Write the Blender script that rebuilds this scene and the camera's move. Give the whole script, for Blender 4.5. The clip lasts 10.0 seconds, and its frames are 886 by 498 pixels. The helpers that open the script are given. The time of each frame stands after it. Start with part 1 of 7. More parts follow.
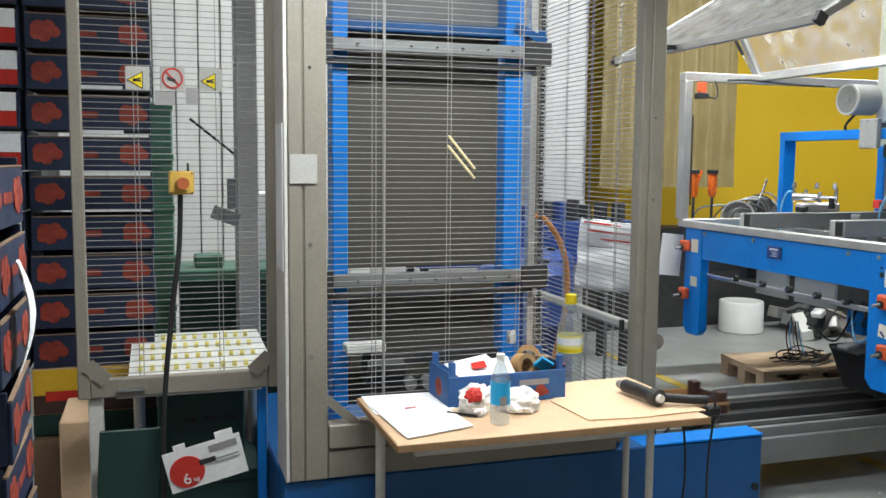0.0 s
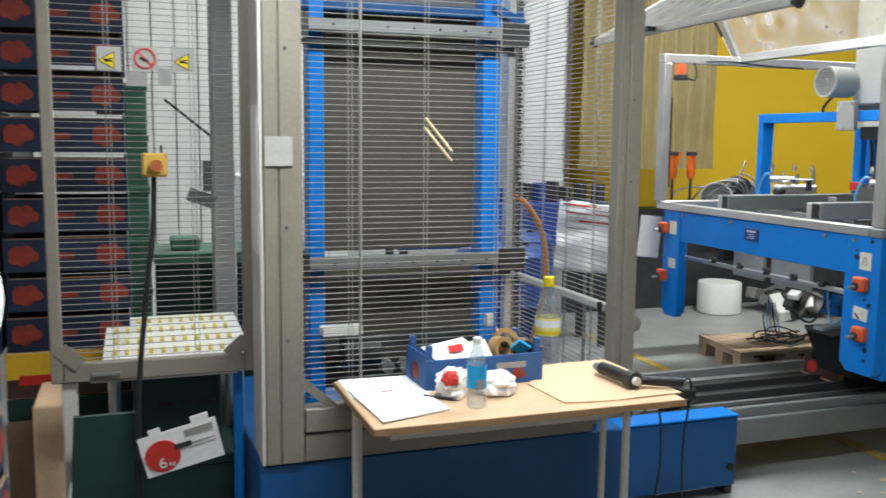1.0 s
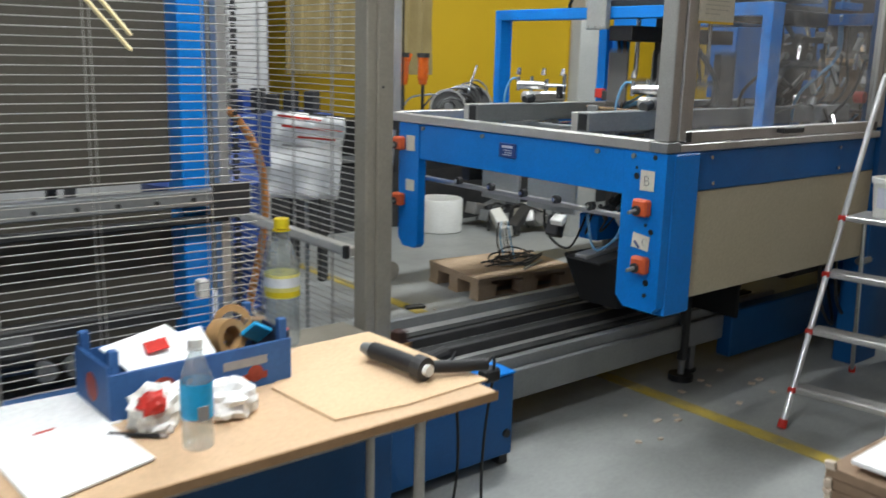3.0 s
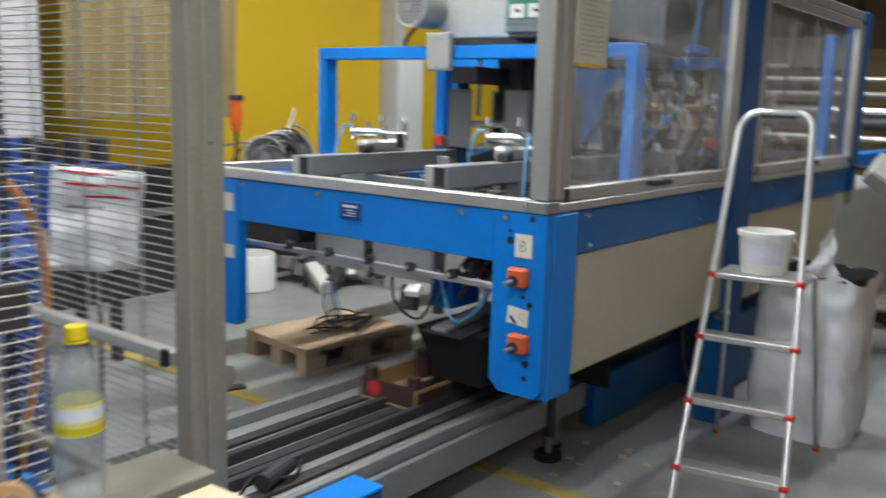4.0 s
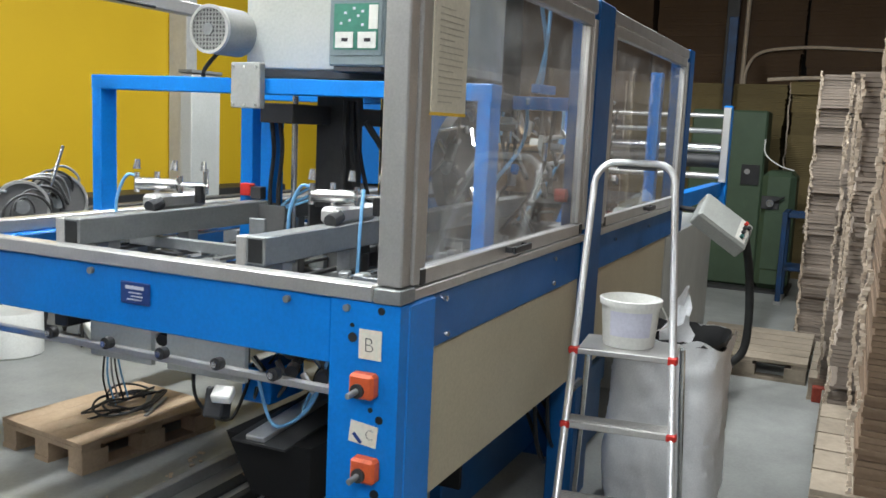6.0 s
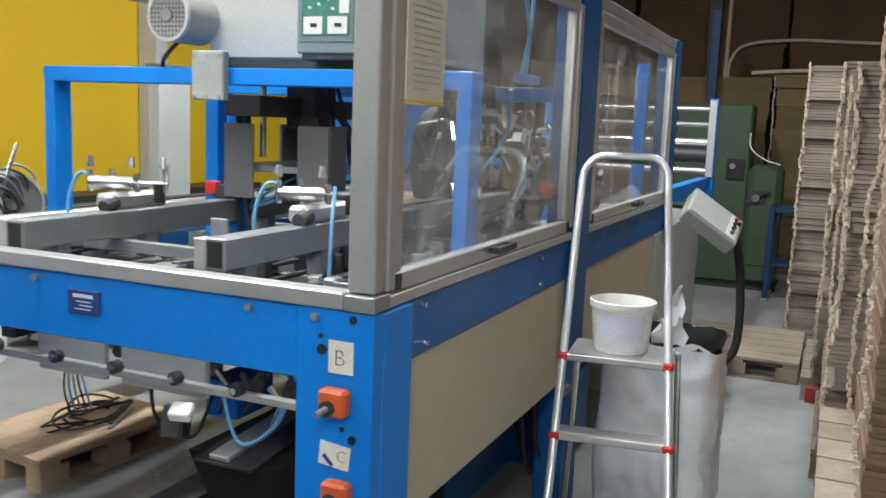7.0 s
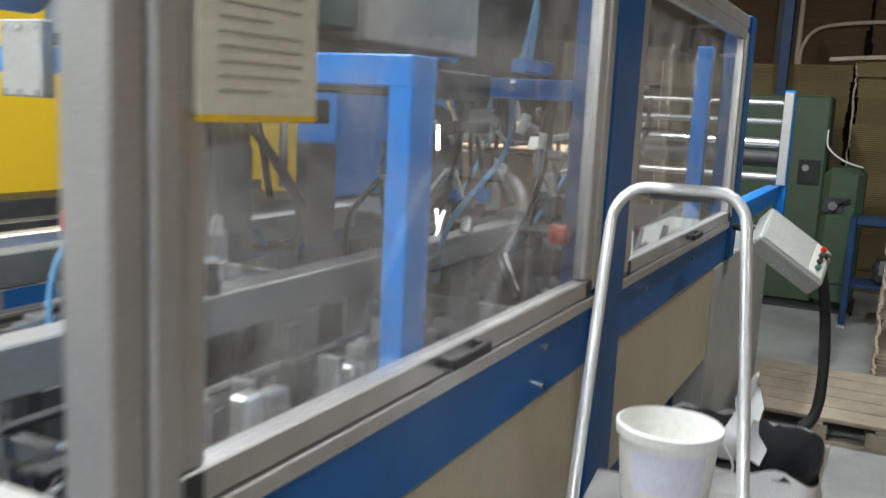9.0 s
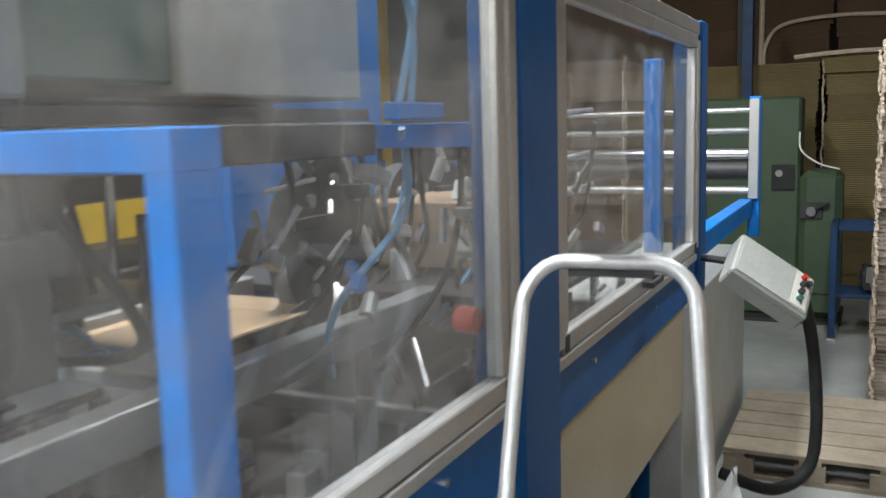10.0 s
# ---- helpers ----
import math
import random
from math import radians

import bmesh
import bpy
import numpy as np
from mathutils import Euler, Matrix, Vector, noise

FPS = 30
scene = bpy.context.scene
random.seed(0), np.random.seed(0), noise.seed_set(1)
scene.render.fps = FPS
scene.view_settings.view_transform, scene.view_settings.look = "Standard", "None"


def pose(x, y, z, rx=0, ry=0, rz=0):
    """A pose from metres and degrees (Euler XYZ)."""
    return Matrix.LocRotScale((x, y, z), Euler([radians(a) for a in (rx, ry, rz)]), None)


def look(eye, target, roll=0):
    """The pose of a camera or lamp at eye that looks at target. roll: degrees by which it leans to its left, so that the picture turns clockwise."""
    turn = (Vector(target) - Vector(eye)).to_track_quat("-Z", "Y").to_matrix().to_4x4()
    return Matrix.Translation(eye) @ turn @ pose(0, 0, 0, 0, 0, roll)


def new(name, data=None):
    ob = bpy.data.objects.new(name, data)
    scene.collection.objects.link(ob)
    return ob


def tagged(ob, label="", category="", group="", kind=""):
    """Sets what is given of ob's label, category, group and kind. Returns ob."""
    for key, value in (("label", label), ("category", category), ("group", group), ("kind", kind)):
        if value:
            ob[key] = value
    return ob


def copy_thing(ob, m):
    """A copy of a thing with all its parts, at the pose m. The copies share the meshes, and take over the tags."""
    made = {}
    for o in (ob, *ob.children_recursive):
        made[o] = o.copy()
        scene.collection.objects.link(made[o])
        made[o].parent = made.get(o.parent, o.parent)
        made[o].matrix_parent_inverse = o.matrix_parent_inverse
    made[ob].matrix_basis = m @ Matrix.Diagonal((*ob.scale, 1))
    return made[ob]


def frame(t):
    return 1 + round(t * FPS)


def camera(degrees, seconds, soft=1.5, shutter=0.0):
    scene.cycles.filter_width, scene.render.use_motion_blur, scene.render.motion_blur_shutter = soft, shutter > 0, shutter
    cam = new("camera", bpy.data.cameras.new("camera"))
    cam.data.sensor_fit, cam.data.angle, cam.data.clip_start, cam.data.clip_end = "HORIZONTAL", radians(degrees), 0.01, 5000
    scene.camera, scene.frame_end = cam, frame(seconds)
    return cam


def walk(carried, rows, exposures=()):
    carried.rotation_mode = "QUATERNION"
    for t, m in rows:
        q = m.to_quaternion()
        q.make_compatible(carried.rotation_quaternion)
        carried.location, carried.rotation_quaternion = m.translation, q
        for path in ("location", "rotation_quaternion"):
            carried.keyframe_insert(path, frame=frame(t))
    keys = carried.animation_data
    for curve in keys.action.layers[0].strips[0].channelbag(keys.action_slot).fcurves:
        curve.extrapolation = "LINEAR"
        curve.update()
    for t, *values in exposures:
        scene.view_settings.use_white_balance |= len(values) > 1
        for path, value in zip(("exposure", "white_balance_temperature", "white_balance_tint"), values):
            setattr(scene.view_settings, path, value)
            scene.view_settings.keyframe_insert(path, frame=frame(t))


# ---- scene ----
cam = camera(52.8, 10.0, shutter=0.7)
PATH = [
    (0, (0.249, -0.121, 1.561), (0.858, 1.773, 1.364), 0.5),
    (0.5, (0.253, -0.117, 1.567), (0.866, 1.775, 1.36), 0.8),
    (1, (0.269, -0.112, 1.568), (0.916, 1.765, 1.328), 0.6),
    (1.5, (0.356, 0.059, 1.558), (1.08, 1.907, 1.314), 1.3),
    (2, (0.462, 0.233, 1.551), (1.232, 2.053, 1.245), 2.5),
    (2.5, (0.522, 0.543, 1.52), (1.585, 2.201, 1.168), 1.2),
    (2.7, (0.542, 0.672, 1.512), (1.691, 2.258, 1.104), 0.7),
    (3.8, (0.819, 1.31, 1.503), (2.283, 2.633, 1.175), 3.6),
    (4, (0.875, 1.434, 1.525), (2.436, 2.639, 1.194), 1.7),
    (4.5, (0.984, 1.637, 1.533), (2.612, 2.737, 1.16), 1.6),
    (5, (1.201, 1.757, 1.54), (2.897, 2.765, 1.219), 2.5),
    (5.5, (1.355, 1.859, 1.595), (3.116, 2.751, 1.279), 3.1),
    (6, (1.374, 1.907, 1.623), (3.176, 2.731, 1.347), 2.6),
    (6.2, (1.397, 1.909, 1.626), (3.191, 2.748, 1.351), 1.8),
    (7.3, (1.679, 2.001, 1.566), (3.501, 2.775, 1.283), 2.4),
    (7.5, (1.769, 1.997, 1.541), (3.59, 2.77, 1.252), 2.5),
    (8, (2.06, 2.132, 1.57), (3.838, 2.966, 1.191), 1.6),
    (8.5, (2.347, 2.223, 1.619), (4.13, 3.043, 1.232), 0.2),
    (9, (2.712, 2.237, 1.676), (4.477, 3.121, 1.358), 2.8),
    (9.5, (2.999, 2.267, 1.729), (4.781, 3.122, 1.422), 1.1),
    (10, (3.283, 2.267, 1.751), (5.068, 3.126, 1.479), -1.6),
]
walk(cam, [(t, look(eye, target, roll)) for t, eye, target, roll in PATH],
     ((0, 0.18), (1.5, 0.10), (2.5, -0.14), (4, 0.1), (4.5, 0.2), (6, 0.28), (8, 0.32), (9, 0.40), (10, 0.44)))

# ---- world and light ----
world = bpy.data.worlds.new("world")
scene.world = world
world.use_nodes = True
sky = world.node_tree.nodes.new("ShaderNodeTexSky")
sky.sky_type, sky.sun_disc, sky.sun_elevation, sky.sun_rotation = "NISHITA", False, radians(38), radians(250)
world.node_tree.links.new(sky.outputs[0], world.node_tree.nodes["Background"].inputs[0])
world.node_tree.nodes["Background"].inputs[1].default_value = 0.12
day = bpy.data.lights.new("window_daylight", "AREA")
day.shape, day.size, day.size_y, day.energy, day.color = "RECTANGLE", 5.4, 2.2, 48, (0.98, 0.985, 1.0)
window_light = new("window_daylight", day)
window_light.matrix_basis = look((-5.9, 0.3, 3.8), (3.0, 2.2, 1.2))
scene.view_settings.exposure = 0.35


# ---- materials ----
def mat(name, colour, rough=0.5, metal=0.0, second=None, scale=6.0, amount=0.5, bump=0.1, fine=90.0, spread=0.0):
    """A surface with stains at one scale, grain at a finer one, and slight relief. spread: difference from piece to piece."""
    m = bpy.data.materials.new(name)
    m.use_nodes = True
    n, l = m.node_tree.nodes, m.node_tree.links
    b = n["Principled BSDF"]
    b.inputs["Roughness"].default_value, b.inputs["Metallic"].default_value = rough, metal
    b.inputs["Specular IOR Level"].default_value = 0.35 if not metal else 0.5
    second = second or tuple(c * 0.72 for c in colour)
    co = n.new("ShaderNodeTexCoord")
    big = n.new("ShaderNodeTexNoise")
    big.inputs["Scale"].default_value, big.inputs["Detail"].default_value, big.inputs["Roughness"].default_value = scale, 6, 0.65
    l.new(co.outputs["Object"], big.inputs["Vector"])
    small = n.new("ShaderNodeTexNoise")
    small.inputs["Scale"].default_value, small.inputs["Detail"].default_value = fine, 4
    l.new(co.outputs["Object"], small.inputs["Vector"])
    ramp = n.new("ShaderNodeValToRGB")
    ramp.color_ramp.elements[0].position, ramp.color_ramp.elements[1].position = 0.38, 0.68
    l.new(big.outputs["Fac"], ramp.inputs["Fac"])
    lo = n.new("ShaderNodeMath")
    lo.operation = "MULTIPLY"
    lo.inputs[1].default_value = amount
    l.new(ramp.outputs["Color"], lo.inputs[0])
    mix = n.new("ShaderNodeMix")
    mix.data_type = "RGBA"
    mix.inputs["A"].default_value, mix.inputs["B"].default_value = (*colour, 1), (*second, 1)
    l.new(lo.outputs[0], mix.inputs["Factor"])
    grain = n.new("ShaderNodeMapRange")
    grain.inputs["To Min"].default_value, grain.inputs["To Max"].default_value = 0.82, 1.14
    l.new(small.outputs["Fac"], grain.inputs["Value"])
    hsv = n.new("ShaderNodeHueSaturation")
    l.new(mix.outputs["Result"], hsv.inputs["Color"])
    value = grain.outputs["Result"]
    if spread:
        info = n.new("ShaderNodeObjectInfo")
        r = n.new("ShaderNodeMapRange")
        r.inputs["To Min"].default_value, r.inputs["To Max"].default_value = 1 - spread, 1 + spread
        l.new(info.outputs["Random"], r.inputs["Value"])
        mu = n.new("ShaderNodeMath")
        mu.operation = "MULTIPLY"
        l.new(value, mu.inputs[0])
        l.new(r.outputs["Result"], mu.inputs[1])
        value = mu.outputs[0]
    l.new(value, hsv.inputs["Value"])
    l.new(hsv.outputs["Color"], b.inputs["Base Color"])
    rr = n.new("ShaderNodeMapRange")
    rr.inputs["To Min"].default_value, rr.inputs["To Max"].default_value = max(0.03, rough - 0.1), min(1, rough + 0.14)
    l.new(big.outputs["Fac"], rr.inputs["Value"])
    l.new(rr.outputs["Result"], b.inputs["Roughness"])
    if bump:
        bp = n.new("ShaderNodeBump")
        bp.inputs["Strength"].default_value, bp.inputs["Distance"].default_value = bump, 0.004
        l.new(small.outputs["Fac"], bp.inputs["Height"])
        l.new(bp.outputs["Normal"], b.inputs["Normal"])
    return m


def plexi(name, tint=(0.93, 0.94, 0.94), haze=0.10, rough=0.03, dirt=9.0, milky=False, gloss=(0.03, 0.55)):
    """Clear sheet with dust and wiping marks on it."""
    m = bpy.data.materials.new(name)
    m.use_nodes = True
    n, l = m.node_tree.nodes, m.node_tree.links
    n.remove(n["Principled BSDF"])
    out = n["Material Output"]
    tr, gl, df = n.new("ShaderNodeBsdfTransparent"), n.new("ShaderNodeBsdfGlossy"), n.new("ShaderNodeBsdfTranslucent" if milky else "ShaderNodeBsdfDiffuse")
    tr.inputs["Color"].default_value = (*tint, 1)
    gl.inputs["Roughness"].default_value = rough
    df.inputs["Color"].default_value = (0.92, 0.92, 0.90, 1) if milky else (0.78, 0.78, 0.77, 1)
    co, no = n.new("ShaderNodeTexCoord"), n.new("ShaderNodeTexNoise")
    no.inputs["Scale"].default_value, no.inputs["Detail"].default_value = dirt, 8
    l.new(co.outputs["Object"], no.inputs["Vector"])
    mr = n.new("ShaderNodeMapRange")
    mr.inputs["From Min"].default_value, mr.inputs["From Max"].default_value = 0.35, 0.75
    mr.inputs["To Min"].default_value, mr.inputs["To Max"].default_value = haze * 0.5, haze * 2.2
    l.new(no.outputs["Fac"], mr.inputs["Value"])
    m1, m2, lw = n.new("ShaderNodeMixShader"), n.new("ShaderNodeMixShader"), n.new("ShaderNodeLayerWeight")
    lw.inputs["Blend"].default_value = 0.5
    pw, fr = n.new("ShaderNodeMath"), n.new("ShaderNodeMapRange")
    pw.operation = "POWER"
    pw.inputs[1].default_value = 4.0
    l.new(lw.outputs["Facing"], pw.inputs[0])
    l.new(pw.outputs[0], fr.inputs["Value"])
    fr.inputs["To Min"].default_value, fr.inputs["To Max"].default_value = gloss
    l.new(mr.outputs["Result"], m1.inputs["Fac"])
    l.new(tr.outputs[0], m1.inputs[1])
    l.new(df.outputs[0], m1.inputs[2])
    l.new(fr.outputs[0], m2.inputs["Fac"])
    l.new(m1.outputs[0], m2.inputs[1])
    l.new(gl.outputs[0], m2.inputs[2])
    l.new(m2.outputs[0], out.inputs["Surface"])
    return m


def glow(name, colour, strength):
    m = bpy.data.materials.new(name)
    m.use_nodes = True
    b = m.node_tree.nodes["Principled BSDF"]
    b.inputs["Base Color"].default_value = (0.9, 0.9, 0.9, 1)
    b.inputs["Emission Color"].default_value, b.inputs["Emission Strength"].default_value = (*colour, 1), strength
    return m


M = dict(
    taupe=mat("taupe_paint", (0.26, 0.235, 0.19), 0.45, 0, (0.20, 0.18, 0.145), 3, 0.6, 0.05),
    pale=mat("pale_grey_paint", (0.62, 0.60, 0.55), 0.4, 0, (0.50, 0.48, 0.43), 3),
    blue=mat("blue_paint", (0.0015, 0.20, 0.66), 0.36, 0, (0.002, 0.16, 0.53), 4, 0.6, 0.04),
    # the machine blue again, darkened to hold the shade of aisle-side faces
    blueshaded=mat("blue_paint_shaded", (0.003, 0.115, 0.37), 0.38, 0, (0.003, 0.085, 0.28), 4, 0.6, 0.04),
    sticker=mat("cream_sticker", (0.72, 0.68, 0.58), 0.6, 0, (0.62, 0.57, 0.46), 14, 0.6, 0.03),
    paleplate=mat("pale_grey_sheet", (0.42, 0.41, 0.38), 0.6, 0, (0.36, 0.35, 0.32), 9, 0.5, 0.03),
    rustred=mat("faded_red_plastic", (0.42, 0.11, 0.035), 0.5, 0, (0.33, 0.09, 0.03), 14),
    enamel=mat("grey_enamel", (0.30, 0.30, 0.285), 0.42, 0, (0.25, 0.25, 0.235), 5, 0.5, 0.04),
    panelgrey=mat("blue_grey_enamel", (0.20, 0.25, 0.265), 0.4, 0, (0.17, 0.215, 0.23), 5, 0.5, 0.03),
    pcbgreen=mat("green_print", (0.045, 0.20, 0.14), 0.35, 0, (0.06, 0.26, 0.19), 40, 0.7, 0),
    paleteal=mat("pale_teal_enamel", (0.10, 0.32, 0.285), 0.4, 0, (0.085, 0.27, 0.24), 4, 0.5, 0.03),
    chip=mat("pallet_board", (0.50, 0.37, 0.25), 0.8, 0, (0.40, 0.285, 0.185), 5, 0.7, 0.3, 60, 0.04),
    boxgrey=mat("warm_grey_enamel", (0.35, 0.36, 0.335), 0.45, 0, (0.29, 0.30, 0.28), 5, 0.6, 0.05),
    pitch=mat("matt_black_rubber", (0.006, 0.006, 0.0065), 0.8, 0, (0.012, 0.012, 0.012), 9, 0.5, 0.15),
    # same blue with deep shade put into the colour, for parts out of the light
    bluedeepshade=mat("blue_paint_deep_shade", (0.005, 0.085, 0.26), 0.38, 0, (0.005, 0.06, 0.19), 4, 0.6, 0.04),
    alu=mat("aluminium", (0.60, 0.59, 0.57), 0.36, 0.75, (0.46, 0.45, 0.43), 5, 0.6, 0.05, 140),
    steel=mat("grey_steel", (0.28, 0.288, 0.288), 0.42, 0.45, (0.22, 0.23, 0.23), 5, 0.7, 0.08),
    chrome=mat("bright_steel", (0.75, 0.75, 0.74), 0.18, 0.95, (0.5, 0.5, 0.5), 14, 0.6, 0.05),
    ladder=mat("ladder_aluminium", (0.80, 0.80, 0.80), 0.30, 0.6, (0.62, 0.62, 0.62), 8, 0.6, 0.05),
    wire=mat("wire", (0.40, 0.39, 0.365), 0.40, 0.55, (0.36, 0.35, 0.32), 9, 0.5, 0),
    dark=mat("dark_steel", (0.035, 0.036, 0.038), 0.5, 0.3, (0.065, 0.062, 0.06), 9, 0.7, 0.15),
    black=mat("black_plastic", (0.015, 0.015, 0.016), 0.45, 0, (0.04, 0.04, 0.04), 8, 0.5, 0.1),
    rubber=mat("black_rubber", (0.02, 0.021, 0.021), 0.7, 0, (0.05, 0.05, 0.048), 10, 0.6, 0.2),
    yellow=mat("yellow_wall_paint", (0.70, 0.455, 0.018), 0.6, 0, (0.64, 0.405, 0.015), 0.7, 0.5, 0.02, 120),
    white=mat("white_wall_paint", (0.50, 0.50, 0.485), 0.6, 0, (0.40, 0.40, 0.385), 0.8, 0.6, 0.1, 30),
    roof=mat("roof_sheet", (0.13, 0.13, 0.13), 0.6, 0, (0.09, 0.09, 0.09), 1.2),
    greywall=mat("grey_wall_paint", (0.36, 0.36, 0.35), 0.6, 0, (0.28, 0.28, 0.27), 0.8),
    floor=mat("concrete", (0.33, 0.34, 0.325), 0.40, 0, (0.21, 0.215, 0.205), 1.6, 0.75, 0.12, 55),
    line=mat("floor_line_paint", (0.55, 0.40, 0.05), 0.55, 0, (0.30, 0.27, 0.16), 9, 0.8, 0.15),
    board=mat("taupe_board", (0.088, 0.080, 0.064), 0.42, 0, (0.068, 0.061, 0.049), 2, 0.6, 0.06),
    wood=mat("beech_laminate", (0.62, 0.43, 0.27), 0.42, 0, (0.54, 0.36, 0.21), 5, 0.5, 0.04),
    edge=mat("table_edge", (0.40, 0.24, 0.12), 0.5, 0, (0.30, 0.17, 0.08), 9),
    card=mat("corrugated_card", (0.25, 0.17, 0.11), 0.85, 0, (0.19, 0.125, 0.08), 4, 0.6, 0.25, 60, 0.18),
    cardpale=mat("pale_card", (0.68, 0.48, 0.30), 0.8, 0, (0.60, 0.41, 0.25), 4, 0.5, 0.15),
    cardgrey=mat("grey_card_layers", (0.30, 0.245, 0.20), 0.85, 0, (0.22, 0.18, 0.145), 5, 0.7, 0.3, 40, 0.2),
    cardedge=mat("torn_card_edge", (0.66, 0.55, 0.43), 0.9, 0, (0.42, 0.33, 0.245), 9, 0.6, 0.3),
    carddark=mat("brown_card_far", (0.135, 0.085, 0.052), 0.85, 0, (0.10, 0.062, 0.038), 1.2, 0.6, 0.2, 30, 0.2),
    cardolive=mat("olive_card", (0.20, 0.152, 0.068), 0.85, 0, (0.15, 0.115, 0.052), 3, 0.6, 0.2, 30, 0.15),
    pallet=mat("pallet_wood", (0.48, 0.335, 0.21), 0.8, 0, (0.33, 0.225, 0.14), 7, 0.7, 0.35, 45, 0.16),
    greywood=mat("grey_wood", (0.32, 0.265, 0.20), 0.85, 0, (0.21, 0.175, 0.135), 7, 0.7, 0.35, 45, 0.16),
    notice_ink=mat("faded_ink", (0.42, 0.375, 0.29), 0.6, 0, (0.47, 0.42, 0.33), 12, 0.4, 0),
    notice=mat("yellowed_paper", (0.66, 0.60, 0.48), 0.6, 0, (0.60, 0.54, 0.42), 12, 0.4, 0.03),
    paper=mat("white_paper", (0.86, 0.86, 0.85), 0.7, 0, (0.80, 0.80, 0.79), 12, 0.4, 0.03),
    cream=mat("cream_panel", (0.50, 0.44, 0.31), 0.38, 0, (0.44, 0.385, 0.27), 1.6, 0.7, 0.03),
    grey=mat("light_grey_enamel", (0.47, 0.48, 0.455), 0.4, 0, (0.40, 0.41, 0.385), 4, 0.5, 0.04),
    green=mat("machine_green", (0.062, 0.098, 0.058), 0.5, 0, (0.045, 0.07, 0.042), 3, 0.7, 0.1),
    teal=mat("dark_teal_enamel", (0.035, 0.13, 0.115), 0.4, 0, (0.03, 0.10, 0.09), 3),
    crategreen=mat("green_plastic", (0.09, 0.22, 0.155), 0.45, 0, (0.06, 0.16, 0.11), 6),
    cratedark=mat("dark_green_plastic", (0.012, 0.042, 0.034), 0.5, 0, (0.008, 0.028, 0.024), 6),
    navy=mat("navy_print_card", (0.020, 0.032, 0.070), 0.5, 0, (0.014, 0.020, 0.042), 9, 0.6, 0.1, 60, 0.15),
    bluecard=mat("blue_print_card", (0.035, 0.115, 0.30), 0.5, 0, (0.025, 0.075, 0.21), 9, 0.6, 0.1),
    tomato=mat("tomato_print", (0.34, 0.055, 0.030), 0.5, 0, (0.17, 0.022, 0.016), 16, 0.8, 0, 60),
    red=mat("red_plastic", (0.60, 0.035, 0.025), 0.4, 0, (0.45, 0.03, 0.02), 12),
    orange=mat("orange_switch", (0.66, 0.115, 0.035), 0.42, 0, (0.50, 0.08, 0.03), 16, 0.6),
    amber=mat("amber_bowl", (0.80, 0.16, 0.02), 0.25, 0, (0.6, 0.10, 0.02), 12),
    yplastic=mat("yellow_plastic", (0.80, 0.62, 0.02), 0.4, 0, (0.7, 0.5, 0.02), 12),
    ybox=mat("ochre_box", (0.62, 0.40, 0.08), 0.45, 0, (0.5, 0.32, 0.07), 12),
    ylabel=mat("yellow_label", (0.78, 0.48, 0.03), 0.55, 0, (0.7, 0.40, 0.03), 12),
    roller=mat("yellow_wheel", (0.86, 0.78, 0.25), 0.4, 0, (0.78, 0.66, 0.15), 12),
    plastic=mat("white_plastic", (0.78, 0.78, 0.74), 0.35, 0, (0.70, 0.69, 0.64), 8, 0.5, 0.03),
    lilac=mat("pale_lilac_label", (0.66, 0.66, 0.76), 0.5, 0, (0.6, 0.6, 0.7), 12),
    sack=mat("woven_sack", (0.88, 0.89, 0.90), 0.30, 0, (0.80, 0.81, 0.82), 9, 0.6, 0.15, 160),
    tape=mat("brown_tape", (0.42, 0.25, 0.11), 0.35, 0, (0.33, 0.19, 0.08), 12),
    cyan=mat("cyan_label", (0.02, 0.42, 0.78), 0.4, 0, (0.03, 0.34, 0.64), 20, 0.6),
    ink=mat("ink", (0.03, 0.03, 0.035), 0.6, 0, (0.05, 0.05, 0.05), 12, 0.3, 0),
    greyink=mat("grey_ink", (0.30, 0.29, 0.28), 0.6, 0, (0.36, 0.35, 0.34), 12, 0.3, 0),
    stick=mat("pale_stick", (0.86, 0.74, 0.44), 0.5, 0, (0.80, 0.66, 0.36), 12),
    hoseorange=mat("orange_hose", (0.66, 0.27, 0.08), 0.4, 0, (0.5, 0.2, 0.06), 12),
    hoseblue=mat("blue_hose", (0.16, 0.38, 0.62), 0.35, 0, (0.12, 0.30, 0.5), 12),
    drum=mat("blue_drum_plastic", (0.02, 0.055, 0.22), 0.4, 0, (0.015, 0.04, 0.15), 6),
    traydark=mat("dark_brown_print", (0.055, 0.030, 0.026), 0.55, 0, (0.09, 0.04, 0.03), 14, 0.7, 0.1),
    plate=mat("dull_grey_plate", (0.135, 0.135, 0.132), 0.45, 0.2, (0.10, 0.10, 0.098), 6, 0.6, 0.05),
    navyframe=mat("worn_navy_paint", (0.008, 0.045, 0.13), 0.5, 0, (0.02, 0.03, 0.05), 7, 0.8, 0.1),
    lamp=glow("tube_glow", (0.93, 0.985, 1.0), 14.0),
    plexi=plexi("plexi_dusty", (0.97, 0.975, 0.975), haze=0.095, gloss=(0.05, 0.6)),
    plexiclear=plexi("plexi_lid", (0.9, 0.87, 0.78), 0.16, 0.12),
    plexiwhite=plexi("plexi_frosted", (0.9, 0.9, 0.9), 0.75, 0.2, 9.0, True),
    curtain=mat("yellow_brown_film", (0.30, 0.235, 0.105), 0.4, 0, (0.22, 0.165, 0.065), 4, 0.7, 0.2),
